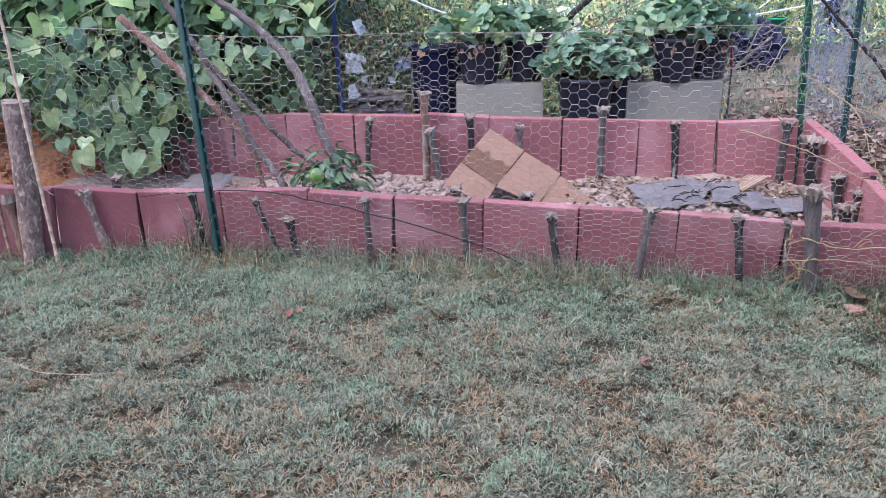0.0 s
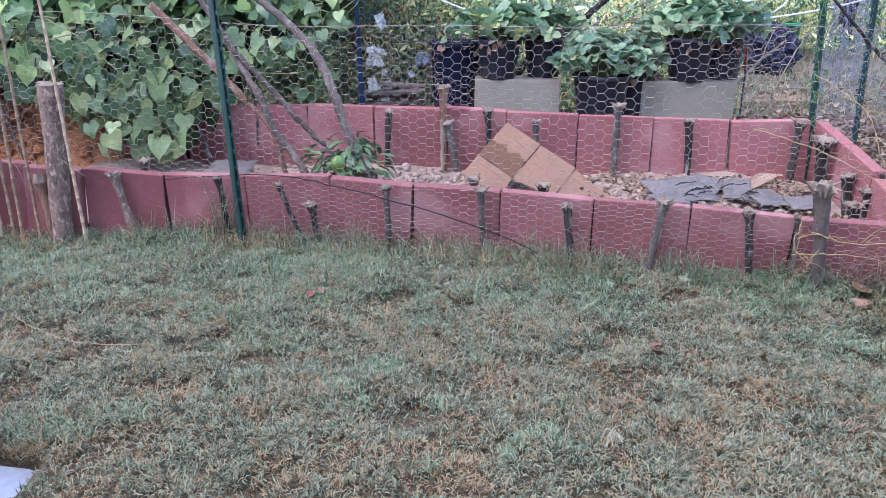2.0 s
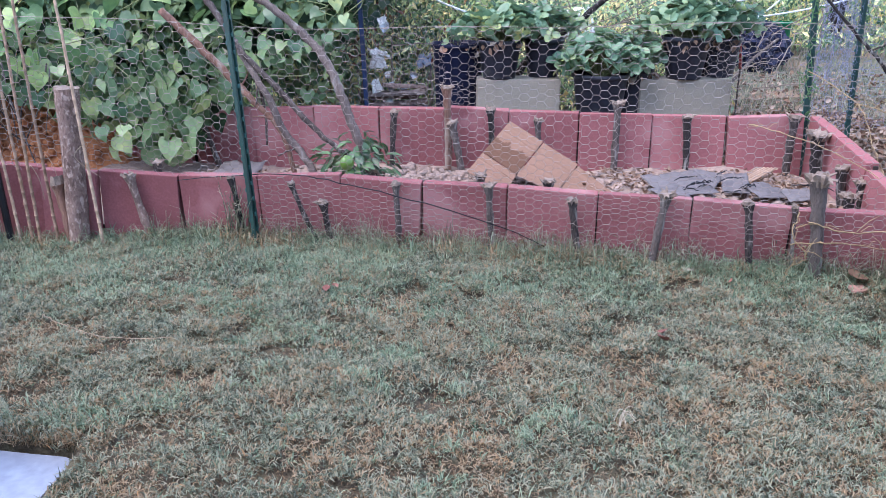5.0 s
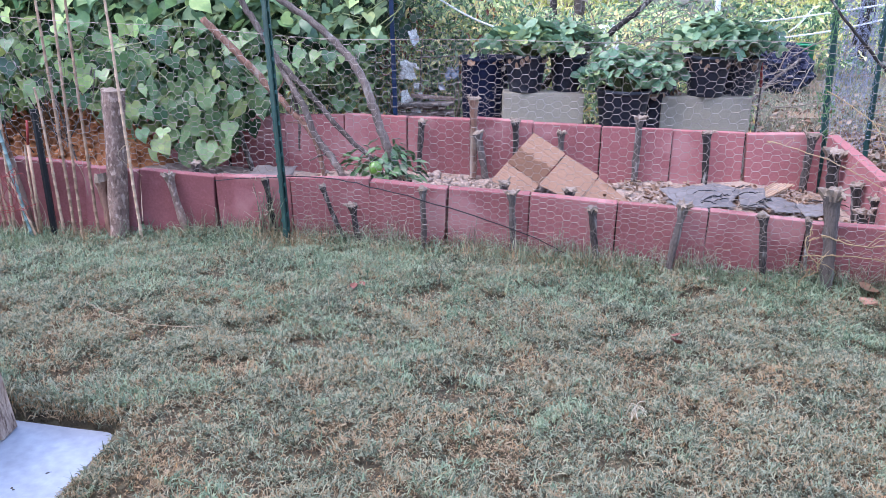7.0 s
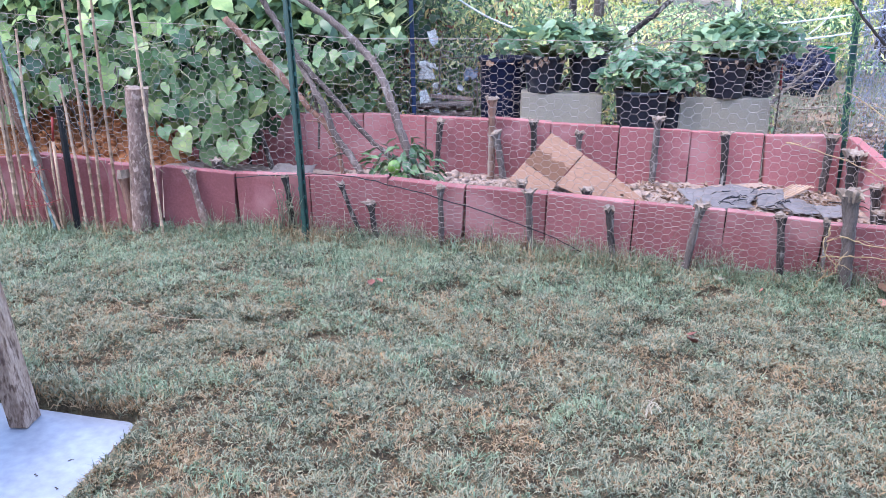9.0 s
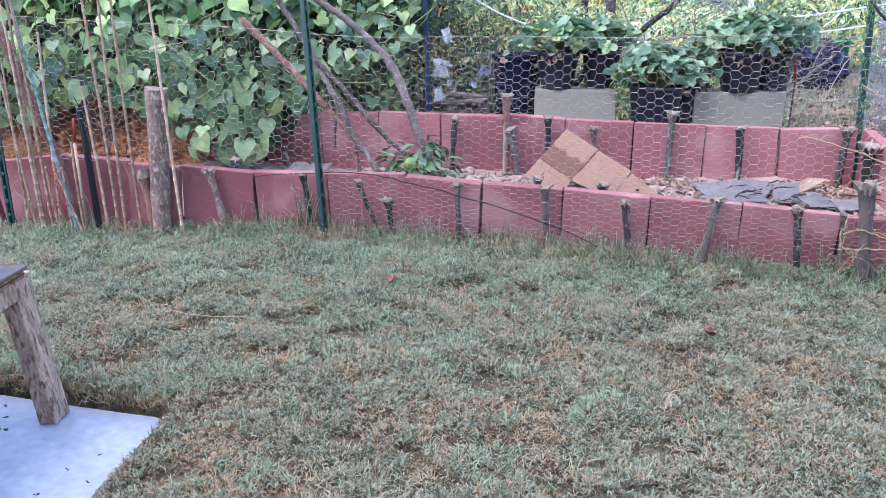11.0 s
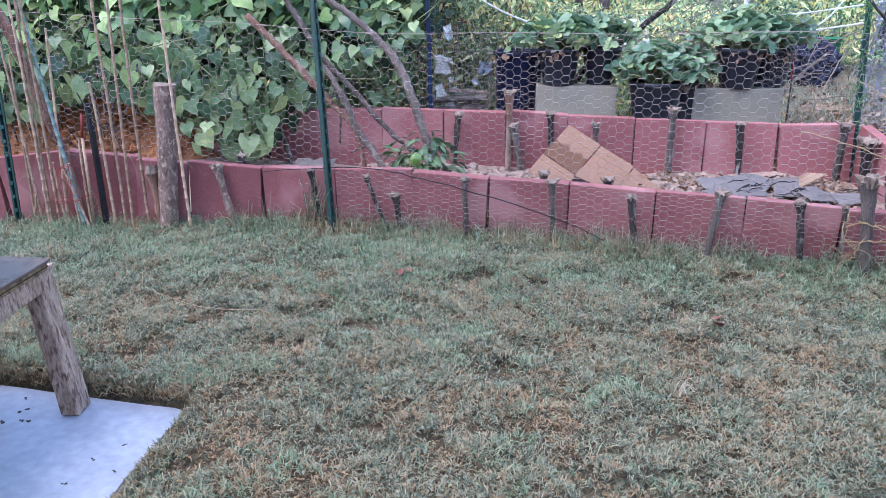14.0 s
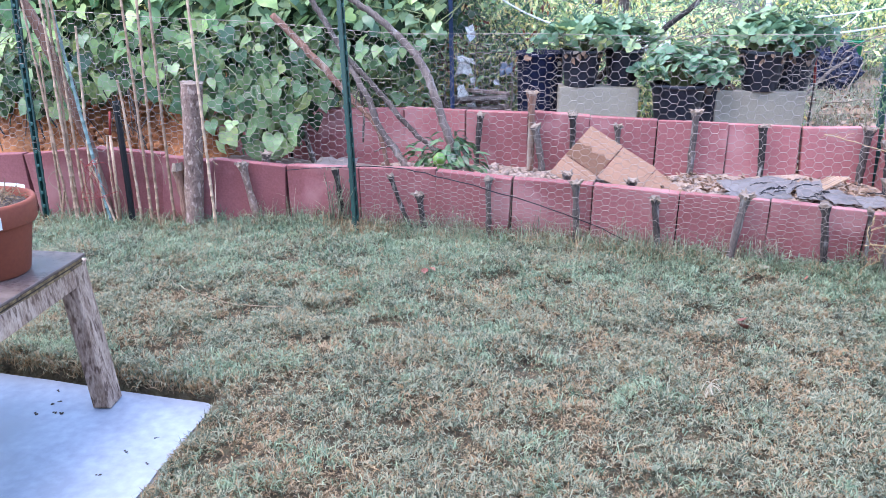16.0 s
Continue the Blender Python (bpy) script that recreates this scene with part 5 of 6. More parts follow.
fold_out(on_sheet(0, 0), on_sheet(0.243, 0), on_sheet(0.236, 0.29), on_sheet(-0.005, 0.287), (0.55, 1.1), 1)
fold_out(on_sheet(-0.007, 0.29, -0.004), on_sheet(0.238, 0.292, -0.004), on_sheet(0.25, 0.43, -0.012), on_sheet(-0.01, 0.45, -0.012), None, 4, 20)
fold_out(on_sheet(0.248, 0.0, -0.006), on_sheet(0.49, 0.0, -0.002), on_sheet(0.485, 0.25, -0.004), on_sheet(0.242, 0.292, -0.006), None, 2, 24)
fold_out(on_sheet(0.494, 0.004, -0.01), on_sheet(0.76, 0.03, -0.014), on_sheet(0.74, 0.12, -0.02), on_sheet(0.487, 0.25, -0.012), None, 3, 20)


def crumpled(name, corners, n_, amp, seed, material, label, category, group="", thick=0.003):
    """A crumpled sheet spanned between four corners."""
    rg = np.random.default_rng(seed)
    a, b, c, d = [np.array(q, dtype=float) for q in corners]
    u, w = np.meshgrid(np.linspace(0, 1, n_), np.linspace(0, 1, n_))
    P = (a[None, None] * ((1 - u) * (1 - w))[..., None] + b * (u * (1 - w))[..., None] + c * (u * w)[..., None] + d * ((1 - u) * w)[..., None])
    fold = np.abs(np.sin(u * rg.uniform(4, 9) + w * rg.uniform(-6, 6) + rg.uniform(0, 6))) + np.abs(np.sin(w * rg.uniform(5, 9) + u * rg.uniform(-4, 4)))
    P = P + rg.normal(0, amp * 0.25, P.shape)
    P[..., 2] += amp * (fold - 0.8) + amp * 0.8 * rg.uniform(0, 1, u.shape) * (rg.uniform(0, 1, u.shape) > 0.7)
    i_ = np.arange((n_ - 1) ** 2)
    k_ = i_ // (n_ - 1) * n_ + i_ % (n_ - 1)
    ob = put(name, sheet_data(name, P.reshape(-1, 3), np.stack([k_, k_ + 1, k_ + n_ + 1, k_ + n_], 1), material), label=label, category=category, group=group)
    so = ob.modifiers.new("thickness", "SOLIDIFY")
    so.thickness = thick
    return ob


rs_ = random.Random(21)
for k, (x, y, sx, sy, z, rx, ry, turn) in enumerate([(1.17, 3.9, 0.32, 0.3, 0.212, 8, -3, 5), (1.33, 3.97, 0.16, 0.22, 0.222, 9, 6, -25), (1.44, 3.88, 0.14, 0.28, 0.222, 8, -6, -14),
                                                     (1.56, 3.72, 0.2, 0.2, 0.222, 8, 4, 15), (1.7, 3.66, 0.15, 0.17, 0.226, 7, -4, -5), (1.08, 3.76, 0.16, 0.14, 0.205, 4, 5, 30)]):
    base = pose(x, y, z, rx, ry, turn)
    cs = [base @ Vector((ax * sx * 0.5 * rs_.uniform(0.75, 1.15), ay * sy * 0.5 * rs_.uniform(0.75, 1.15), 0)) for ax, ay in ((-1, -1), (1, -1), (1, 1), (-1, 1))]
    crumpled("plastic_sheet", cs, 12, 0.0065, k, M_SHEET, "torn crumpled grey-blue plastic scrap lying on the soil", "plastic sheet", "plastic scraps", thick=0.0015)
crumpled("plastic_sheet", [(-1.35, 4.1, 0.2), (-1.1, 4.1, 0.2), (-1.12, 4.5, 0.19), (-1.38, 4.5, 0.19)], 8, 0.012, 4, M_SHEET, "grey plastic scrap under the vine", "plastic sheet", "plastic scraps")
# added black strips stand in for the shaded folds of the plastic sheets
for k in range(14):
    a = Vector((rs_.uniform(1.1, 1.78), rs_.uniform(3.62, 3.98), 0.235))
    an = rs_.uniform(-0.7, 0.9)
    d = Vector((math.cos(an), math.sin(an) * 0.7, rs_.uniform(-0.05, 0.1))) * rs_.uniform(0.06, 0.17)
    v, f = tube(bend([a, a + d * 0.5 + Vector((0, 0, 0.012)), a + d], 4, 0.004, k), [0.0015, 0.004, 0.0015], 5, 0.3)
    put("fold_strip", mesh_of("fold_strip", v, f, M_BLACK), label="thin black strip added as the shade in a fold of the plastic", category="plastic strip", group="torn strips")
ridge = empty("corrugated_scrap", pose(1.62, 4.02, 0.24, 12, -18, 24), "broken tan corrugated scrap on the soil", "scrap")
for k in range(6):
    v, f = tube([(-0.09, -0.03 + k * 0.014, 0), (0.09 - 0.012 * k, -0.03 + k * 0.014, 0.004)], 0.006, 6)
    put("rib", mesh_of("rib", v, f, M_CANE), ridge)
rng = np.random.default_rng(41)


def litter(name, x, y, z, smin, smax, label, seed, material=M_DRY, tilt=0.5):
    rg = np.random.default_rng(seed)
    n_ = len(x)
    return put(name, scatter(name, CURL, np.stack([x, y, z], 1), rots(rg.normal(0, tilt, n_), rg.normal(0, tilt, n_), rg.uniform(0, 6.3, n_)), rg.uniform(smin, smax, n_), material),
               label=label, category="leaf litter", kind="stuff")


x = np.concatenate([rng.uniform(0.65, 1.82, 520), rng.normal(1.0, 0.12, 180), rng.normal(1.72, 0.09, 260), rng.uniform(-1.5, 0.3, 110)])
u = np.concatenate([rng.uniform(0.3, 0.97, 520), rng.uniform(0.6, 0.97, 180), rng.uniform(0.4, 0.95, 260), rng.uniform(0.3, 0.97, 110)])
y = front_y(x) + 0.06 + u * (back_y(x) - front_y(x) - 0.1)
litter("bed_litter", x, y, soil_z(x, y) + rng.uniform(0.0, 0.025, len(x)), 0.014, 0.038, "dry curled brown leaves on the bed", 5)
x = np.concatenate([rng.uniform(1.6, 5.0, 2600), rng.uniform(-0.5, 2.2, 500), rng.uniform(1.5, 3.0, 3400)])
y = np.concatenate([rng.uniform(4.4, 7.6, 2600), rng.uniform(4.9, 6.5, 500), rng.uniform(4.4, 5.9, 3400)])
keep = (y > back_y(np.minimum(x, 1.95)) + 0.12) | (x > 2.1)
x, y = x[keep], y[keep]
litter("yard_litter", x, y, ground_z(x, y) + 0.005, 0.022, 0.06, "fallen brown leaves on the yard behind the bed", 6)
x = rng.uniform(1.9, 6.5, 16000)
y = 3.0 + rng.uniform(0, 1, 16000) ** 1.4 * 7
ok = (x > 2.03) & ((y > 5.9) | (y < 4.4) | (x > 3.0) | (rng.uniform(0, 1, len(x)) < 0.15))
x, y = x[ok], y[ok]
az = rng.uniform(0, 6.28, len(x))
BLADE = ([(-0.03, 0, 0), (0.03, 0, 0), (0.025, 0.25, 0.5), (-0.025, 0.25, 0.5), (0.004, 0.7, 0.75), (-0.004, 0.7, 0.75)], [(0, 1, 2, 3), (3, 2, 4, 5)])
put("yard_grass", scatter("yard_grass", BLADE, np.stack([x, y, ground_z(x, y)], 1), rots(np.zeros(len(x)), np.zeros(len(x)), az), rng.uniform(0.05, 0.11, len(x)), M_GRASS), label="thin pale grass beyond the bed", category="grass", kind="stuff")


# ---------------------------------------------------------------- pepper plant
pepper = empty("pepper_plant", pose(-0.53, 4.02, 0.13), "low pepper plant with dark pointed leaves and a green fruit", "pepper plant")
inv = pepper.matrix_basis.inverted()
rg = np.random.default_rng(8)
LEAFLET = [mesh_of("leaf", [(vx * 0.9, vy, vz - 0.25 * vy * vy) for vx, vy, vz in OVAL[0]], OVAL[1], M_PEPLEAF, True)]
for k in range(190):
    a = rg.uniform(0, 6.28)
    rr = rg.uniform(0.02, 0.2)
    put("leaf", LEAFLET[0], pepper, pose(rr * math.cos(a), rr * 0.8 * math.sin(a), 0.09 + 0.29 * rg.uniform() * (1 - rr * 2.2), 20 + rg.normal(0, 25), rg.normal(0, 20), math.degrees(a) + 90 + rg.normal(0, 25)) @ Matrix.Scale(rg.uniform(0.055, 0.105), 4))
v, f = tube(bend([(0, 0, 0), (0.01, 0, 0.1), (0, 0.01, 0.26)], 4), [0.008, 0.004], 6)
put("stem", mesh_of("stem", v, f, M_STEM), pepper)
for fx, fy, fz, fr in ((-0.035, -0.17, 0.215, 0.036), (-0.02, -0.15, 0.15, 0.028)):
    bm = bmesh.new()
    bmesh.ops.create_uvsphere(bm, u_segments=20, v_segments=12, radius=fr)
    for q in bm.verts:
        a = math.atan2(q.co.y, q.co.x)
        q.co *= 1 + 0.06 * math.cos(3 * a)
        q.co.z *= 1.05
    bmesh.ops.translate(bm, vec=(fx, fy, fz), verts=bm.verts)
    part("fruit", bm, M_PEPPER, pepper, "glossy green pepper", True)


# ---------------------------------------------------------------- blocks and strawberry pots
def block(x0, x1, top, y, seed, label):
    base = float(ground_z((x0 + x1) / 2, y + 0.1)) - 0.02
    bm = bevel_box(x1 - x0, 0.19, top - base, 0.008, 2, 0.004, seed)
    ob = part("concrete_block", bm, M_BLOCK, None)
    ob.matrix_basis = pose((x0 + x1) / 2, y + 0.095, base, 0, 0, random.Random(seed).uniform(-2, 2))
    tagged(ob, label, "concrete block", "blocks under the pots")


block(0.137, 0.65, 0.622, 4.84, 1, "smooth grey concrete block carrying dark nursery pots")
block(1.135, 1.70, 0.618, 4.84, 2, "smooth grey concrete block carrying dark nursery pots")


def round_leaf(seed):
    """Three rounded, toothed leaflets on one stalk end, each folded along its midrib."""
    r = random.Random(seed)
    v, f = [], []
    for a, size in ((0, 1.0), (2.0, 0.92), (-2.0, 0.92)):
        k = len(v)
        fold, tip = r.uniform(0.25, 0.6), r.uniform(0.1, 0.5)
        ca, sa = math.cos(a), math.sin(a)
        rim = [(0.0, 0.04)]
        for j in range(1, 14):
            b = math.pi * j / 14
            wide = 0.36 * math.sin(b) ** 0.8 * (1.0 if j % 2 else 0.88)
            rim.append((wide, 0.04 + 0.68 * (0.5 - 0.5 * math.cos(b)) * (1.0 if j % 2 else 0.96)))
        rim.append((0.0, 0.74))
        rim += [(-x, y) for x, y in rim[-2:0:-1]]
        for x, y in [(0.0, 0.2), (0.0, 0.5)] + rim:
            z = fold * abs(x) - 0.5 * x * x - tip * max(0, y - 0.3) ** 2 + r.uniform(-0.012, 0.012)
            x, y = x * size, y * size
            v.append((x * ca + y * sa, -x * sa + y * ca, z))
        n = len(rim)
        for j in range(n):
            near = 0 if rim[j][1] < 0.36 else 1
            f.append((k + near, k + 2 + j, k + 2 + (j + 1) % n))
        q = [j for j in range(n) if (rim[j][1] < 0.36) != (rim[(j + 1) % n][1] < 0.36)]
        for j in q:
            f.append((k + 0, k + 2 + (j + 1) % n, k + 1) if rim[j][1] < 0.36 else (k + 1, k + 2 + (j + 1) % n, k + 0))
    return v, f


TRI = [mesh_of("leaf", *round_leaf(k), M_STRAW, True) for k in range(4)]


def nursery_pot(x, y, z, rt, rb, h, label, leaves, spread, seed, material=M_POT, lift=0.08, dead=True, lean=(0, 0)):
    root = empty("strawberry_pot", pose(x, y, z, lean[0], lean[1], 0), label, "potted plant", "strawberry pots")
    v, f = lathe([(0.0, 0), (rb, 0), (rb * 1.01, 0.008), (rt * 0.965, h - 0.03), (rt * 0.97, h - 0.028), (rt * 1.03, h - 0.026), (rt * 1.045, h - 0.02), (rt * 1.045, h - 0.002), (rt * 1.03, h), (rt * 0.97, h - 0.001), (rt * 0.93, h - 0.05)], 30)
    put("pot", mesh_of("pot", v, f, material, True), root)
    v, f = lathe([(0.0, h - 0.03), (rt * 0.6, h - 0.025), (rt * 0.95, h - 0.04)], 20)
    put("soil", mesh_of("soil", v, f, M_POTSOIL), root)
    rg_ = random.Random(seed)
    for k in range(leaves):
        a, q = rg_.uniform(0, 2 * math.pi), rg_.uniform(0, 1) ** 0.6
        lx, ly = spread[0] * q * math.cos(a), spread[1] * q * math.sin(a)
        lz = h + lift + spread[2] * (1 - q * q) * rg_.uniform(0.5, 1) - 0.07 * q * rg_.uniform(0, 1)
        tilt_x = -ly / spread[1] * 42 + rg_.gauss(14, 17)
        tilt_y = lx / spread[0] * 42 + rg_.gauss(0, 17)
        blade = put("leaf", TRI[k % 4], root, pose(lx, ly, lz, tilt_x, tilt_y, rg_.uniform(0, 360)) @ Matrix.Scale(rg_.uniform(0.06, 0.1), 4))
        put("stalk", mesh_of("stalk", *tube(bend([(lx * 0.15, ly * 0.15, h - 0.02), (lx * 0.5, ly * 0.5, h + (lz - h) * 0.75), (lx, ly, lz)], 3), 0.0022, 4), M_STEM), blade).matrix_parent_inverse = blade.matrix_basis.inverted()
    if dead:
        n_ = 9
        rg2 = np.random.default_rng(seed)
        a = rg2.uniform(3.4, 6.0, n_)
        ob = put("dead_leaves", scatter("dead_leaves", CURL, np.stack([rt * 1.0 * np.cos(a), rt * 1.05 * np.sin(a), np.full(n_, h - 0.0) - rg2.uniform(0, 0.05, n_)], 1),
                 rots(rg2.normal(1.2, 0.4, n_), rg2.normal(0, 0.4, n_), rg2.normal(0, 0.7, n_)), rg2.uniform(0.03, 0.06, n_), M_DRY), root, label="withered brown leaves over the rim")
    return root


POT_LABEL = "black nursery pot of strawberry plants on a block"
nursery_pot(0.275, 4.93, 0.622, 0.135, 0.10, 0.235, POT_LABEL, 150, (0.29, 0.23, 0.14), 1)
nursery_pot(0.555, 5.0, 0.622, 0.125, 0.095, 0.235, POT_LABEL, 95, (0.23, 0.2, 0.13), 2, dead=False)
nursery_pot(0.885, 4.80, 0.37, 0.17, 0.125, 0.30, "large black nursery pot of strawberry plants between the blocks", 185, (0.28, 0.22, 0.17), 3, dead=False)
nursery_pot(1.10, 4.96, 0.38, 0.14, 0.11, 0.30, "black nursery pot of sparse strawberry plants behind another", 55, (0.2, 0.18, 0.17), 4)
nursery_pot(1.42, 4.92, 0.618, 0.15, 0.105, 0.255, POT_LABEL, 175, (0.3, 0.23, 0.16), 5)
nursery_pot(1.65, 5.02, 0.618, 0.14, 0.105, 0.24, POT_LABEL, 120, (0.29, 0.22, 0.14), 6)
for x, z_ in ((0.885, 0.37), (1.10, 0.38)):
    y = 4.80 if x < 1 else 4.96
    base = float(ground_z(x, y)) - 0.02
    bm = bevel_box(0.2, 0.2, z_ - base, 0.006, 1, 0.003, 5)
    ob = part("concrete_block", bm, M_BLOCK, None)
    ob.matrix_basis = pose(x, y, base)
    tagged(ob, "small grey concrete block under a nursery pot", "concrete block", "blocks under the pots")
nursery_pot(0.02, 5.1, 0.36, 0.165, 0.14, 0.46, "tall dark blue plastic tub with a little dry growth", 5, (0.12, 0.12, 0.08), 7, M_POTBLUE, 0.03)
bm = bevel_box(0.3, 0.26, 0.36 - float(ground_z(0.02, 5.06)) + 0.02, 0.006, 1, 0.004, 7)
ob = part("timber_offcut", bm, M_LOG, None)
ob.matrix_basis = pose(0.02, 5.06, float(ground_z(0.02, 5.06)) - 0.02)
tagged(ob, "stacked weathered timber offcut under the blue tub", "timber")

# pile of boards and scraps behind the bed
rg = random.Random(17)
for k in range(11):
    L = rg.uniform(0.25, 0.4)
    bm = bevel_box(L, rg.uniform(0.05, 0.11), 0.022, 0.003, 1, 0.004, k)
    ob = part("old_board", bm, M_LOG if k % 3 else M_BARK, None)
    ob.matrix_basis = pose(-0.36 + rg.uniform(-0.06, 0.06), 5.22 + rg.uniform(-0.08, 0.08), 0.16 + 0.036 * k, rg.uniform(-4, 4), rg.uniform(-6, 6), rg.uniform(-25, 25))
    tagged(ob, "weathered grey board stacked behind the bed", "board", "board pile")
rw = random.Random(12)
for k, (x, z, q) in enumerate([(-0.41, 0.56, 0.08), (-0.48, 0.48, 0.12), (-0.33, 0.52, 0.06), (-0.46, 0.95, 0.09), (-0.52, 0.77, 0.07), (-0.30, 0.60, 0.06)]):
    put("paper_scrap", mesh_of("paper_scrap", [(a, b, c * 0.8) for a, b, c in CURL[0]], CURL[1], M_WHITE), None,
        pose(x, 5.22 + 0.02 * k, z, 80 + rw.uniform(-25, 25), rw.uniform(-60, 60), rw.uniform(-30, 30)) @ Matrix.Scale(q, 4), "crumpled white paper scrap caught in the shrubs", "paper", "paper scraps")
for k, cs in enumerate(([(-0.499, 0.961), (-0.447, 0.984), (-0.437, 0.941), (-0.477, 0.915)], [(-0.564, 0.783), (-0.447, 0.752), (-0.42, 0.719), (-0.537, 0.739)], [(-0.526, 0.75), (-0.465, 0.74), (-0.434, 0.641), (-0.559, 0.646)],
                        [(-0.457, 0.63), (-0.418, 0.626), (-0.427, 0.581), (-0.449, 0.59)], [(-0.544, 0.57), (-0.508, 0.58), (-0.462, 0.504), (-0.534, 0.48)])):
    crumpled("plastic_scrap", [(x, 5.1 + (0.05 if e in (1, 2) else 0.0), z) for e, (x, z) in enumerate(cs)], 7, 0.011, 43 + k, M_WRAP, "torn white plastic wrapping caught behind the bed", "plastic scrap", "plastic scraps")
crumpled("plastic_scrap", [(-0.4, 5.15, 0.3), (-0.15, 5.15, 0.3), (-0.18, 5.2, 0.4), (-0.38, 5.2, 0.41)], 6, 0.02, 40, M_BLUEBITS, "faded blue plastic scrap by the boards", "plastic scrap", "plastic scraps")
crumpled("plastic_scrap", [(-0.26, 5.5, 0.6), (-0.16, 5.5, 0.6), (-0.17, 5.55, 0.68), (-0.25, 5.55, 0.68)], 7, 0.03, 41, M_BLUEBITS, "faded blue plastic scrap in the shrubs", "plastic scrap", "plastic scraps")

# bag of rubbish and small plastic things further back
bm = bmesh.new()
bmesh.ops.create_icosphere(bm, subdivisions=5, radius=1)
for q in bm.verts:
    d = 1 + 0.22 * noise.noise(q.co * 2.3) + 0.4 * abs(noise.noise(q.co * 4.1)) - 0.22 * abs(noise.noise(q.co * 9)) + 0.12 * abs(noise.noise(q.co * 17))
    q.co = Vector((q.co.x * 0.235 * d, q.co.y * 0.24 * d, max(q.co.z * 0.23 * d, -0.2)))
bag = part("rubbish_bag", bm, M_BAG, None)
bag.matrix_basis = pose(2.98, 7.9, float(ground_z(3.1, 7.9)) + 0.19)
tagged(bag, "crumpled shiny dark plastic rubbish bag on the grass", "plastic bag")
root = empty("plastic_tub", pose(3.27, 8.2, float(ground_z(3.3, 8.2))), "bright green plastic tub standing on the grass", "tub")
v, f = lathe([(0, 0), (0.07, 0), (0.085, 0.4), (0.095, 0.4), (0.095, 0.42), (0.08, 0.42)], 18)
put("body", mesh_of("body", v, f, M_GREENPL, True), root)
root = empty("red_stake", pose(1.83, 5.1, 0.15), "thin dark stake with a bright red tip behind the pots", "stake")
v, f = tube([(0, 0, -0.05), (0.0, 0, 0.5)], 0.006, 6)
put("shaft", mesh_of("shaft", v, f, M_STAKE), root)
v, f = tube([(0, 0, 0.5), (-0.01, 0, 0.6), (-0.015, 0, 0.66)], 0.009, 6)
put("tip", mesh_of("tip", v, f, M_REDPL), root, label="bright red plastic tip")


# ---------------------------------------------------------------- bench and terracotta pot
bench = empty("bench", pose(-1.6, 1.6, -0.09), "low weathered wooden bench with a splitting ply top", "bench")
BL = 1.5
K = Vector((-1.588, 1.884, 0.456))


def bench_piece(name, sx, sy, sz, m, material, b=0.003, label="", seed=0):
    bm = bevel_box(sx, sy, sz, b, 1, 0.002, seed)
    ob = part(name, bm, material, bench, label)
    ob.matrix_basis = bench.matrix_basis.inverted() @ m
    return ob


bench_piece("top", BL, 1.0, 0.009, pose(K.x - BL / 2 + 0.006, K.y - 0.5, K.z - 0.009, 0, 0, -2.5), M_PLY, 0.002, "worn brown ply sheet", 1)
bench_piece("top_layer", BL - 0.03, 0.98, 0.010, pose(K.x - BL / 2 + 0.019, K.y - 0.505, K.z - 0.0215, 0, 0, -2.3), M_PLYEDGE, 0.002, "split yellowish ply layer", 2)
bench_piece("top_layer", BL - 0.03, 0.99, 0.006, pose(K.x - BL / 2 + 0.016, K.y - 0.505, K.z - 0.0278, 0, 0, -2.4), M_PLYDARK, 0.001, "split dark ply layer", 6)
bench_piece("top_layer", BL - 0.02, 0.97, 0.008, pose(K.x - BL / 2 + 0.012, K.y - 0.50, K.z - 0.036, 0, 0, -2.6), M_PLYEDGE, 0.002, "split yellowish ply layer", 3)
bm = bevel_box(0.036, 1.0, 0.068, 0.003, 1, 0.001, 4)
for q in bm.verts:
    if q.co.y > 0:
        q.co.y -= 0.088 * (1 - q.co.z / 0.068)
ob = part("apron", bm, M_BENCH, bench, "mitred side rail of rough brown wood")
ob.matrix_basis = bench.matrix_basis.inverted() @ pose(K.x - 0.003, K.y - 0.498, K.z - 0.1, 0, -7.1, -0.8)
bench_piece("apron", BL - 0.1, 0.038, 0.085, pose(K.x - BL / 2, K.y - 0.06, K.z - 0.121, 0, 0, -2.5), M_BENCH, 0.004, "", 5)
for k, (tx, ty, fx, fy) in enumerate([(-1.6145, 1.843, -1.5485, 1.843), (-1.64, 0.98, -1.58, 0.96), (-2.95, 1.85, -3.02, 1.85), (-2.95, 0.98, -3.02, 0.98)]):
    bm = bevel_box(0.063, 0.088, 1.0, 0.004, 1, 0.002, 9 + k)
    a, b = Vector((tx, ty, K.z - 0.041)), Vector((fx, fy, -0.088))
    for q in bm.verts:
        p = b.lerp(a, q.co.z)
        q.co = Vector((p.x + q.co.x, p.y + q.co.y, p.z))
    ob = part("leg", bm, M_BENCH, bench)
    ob.matrix_basis = bench.matrix_basis.inverted()

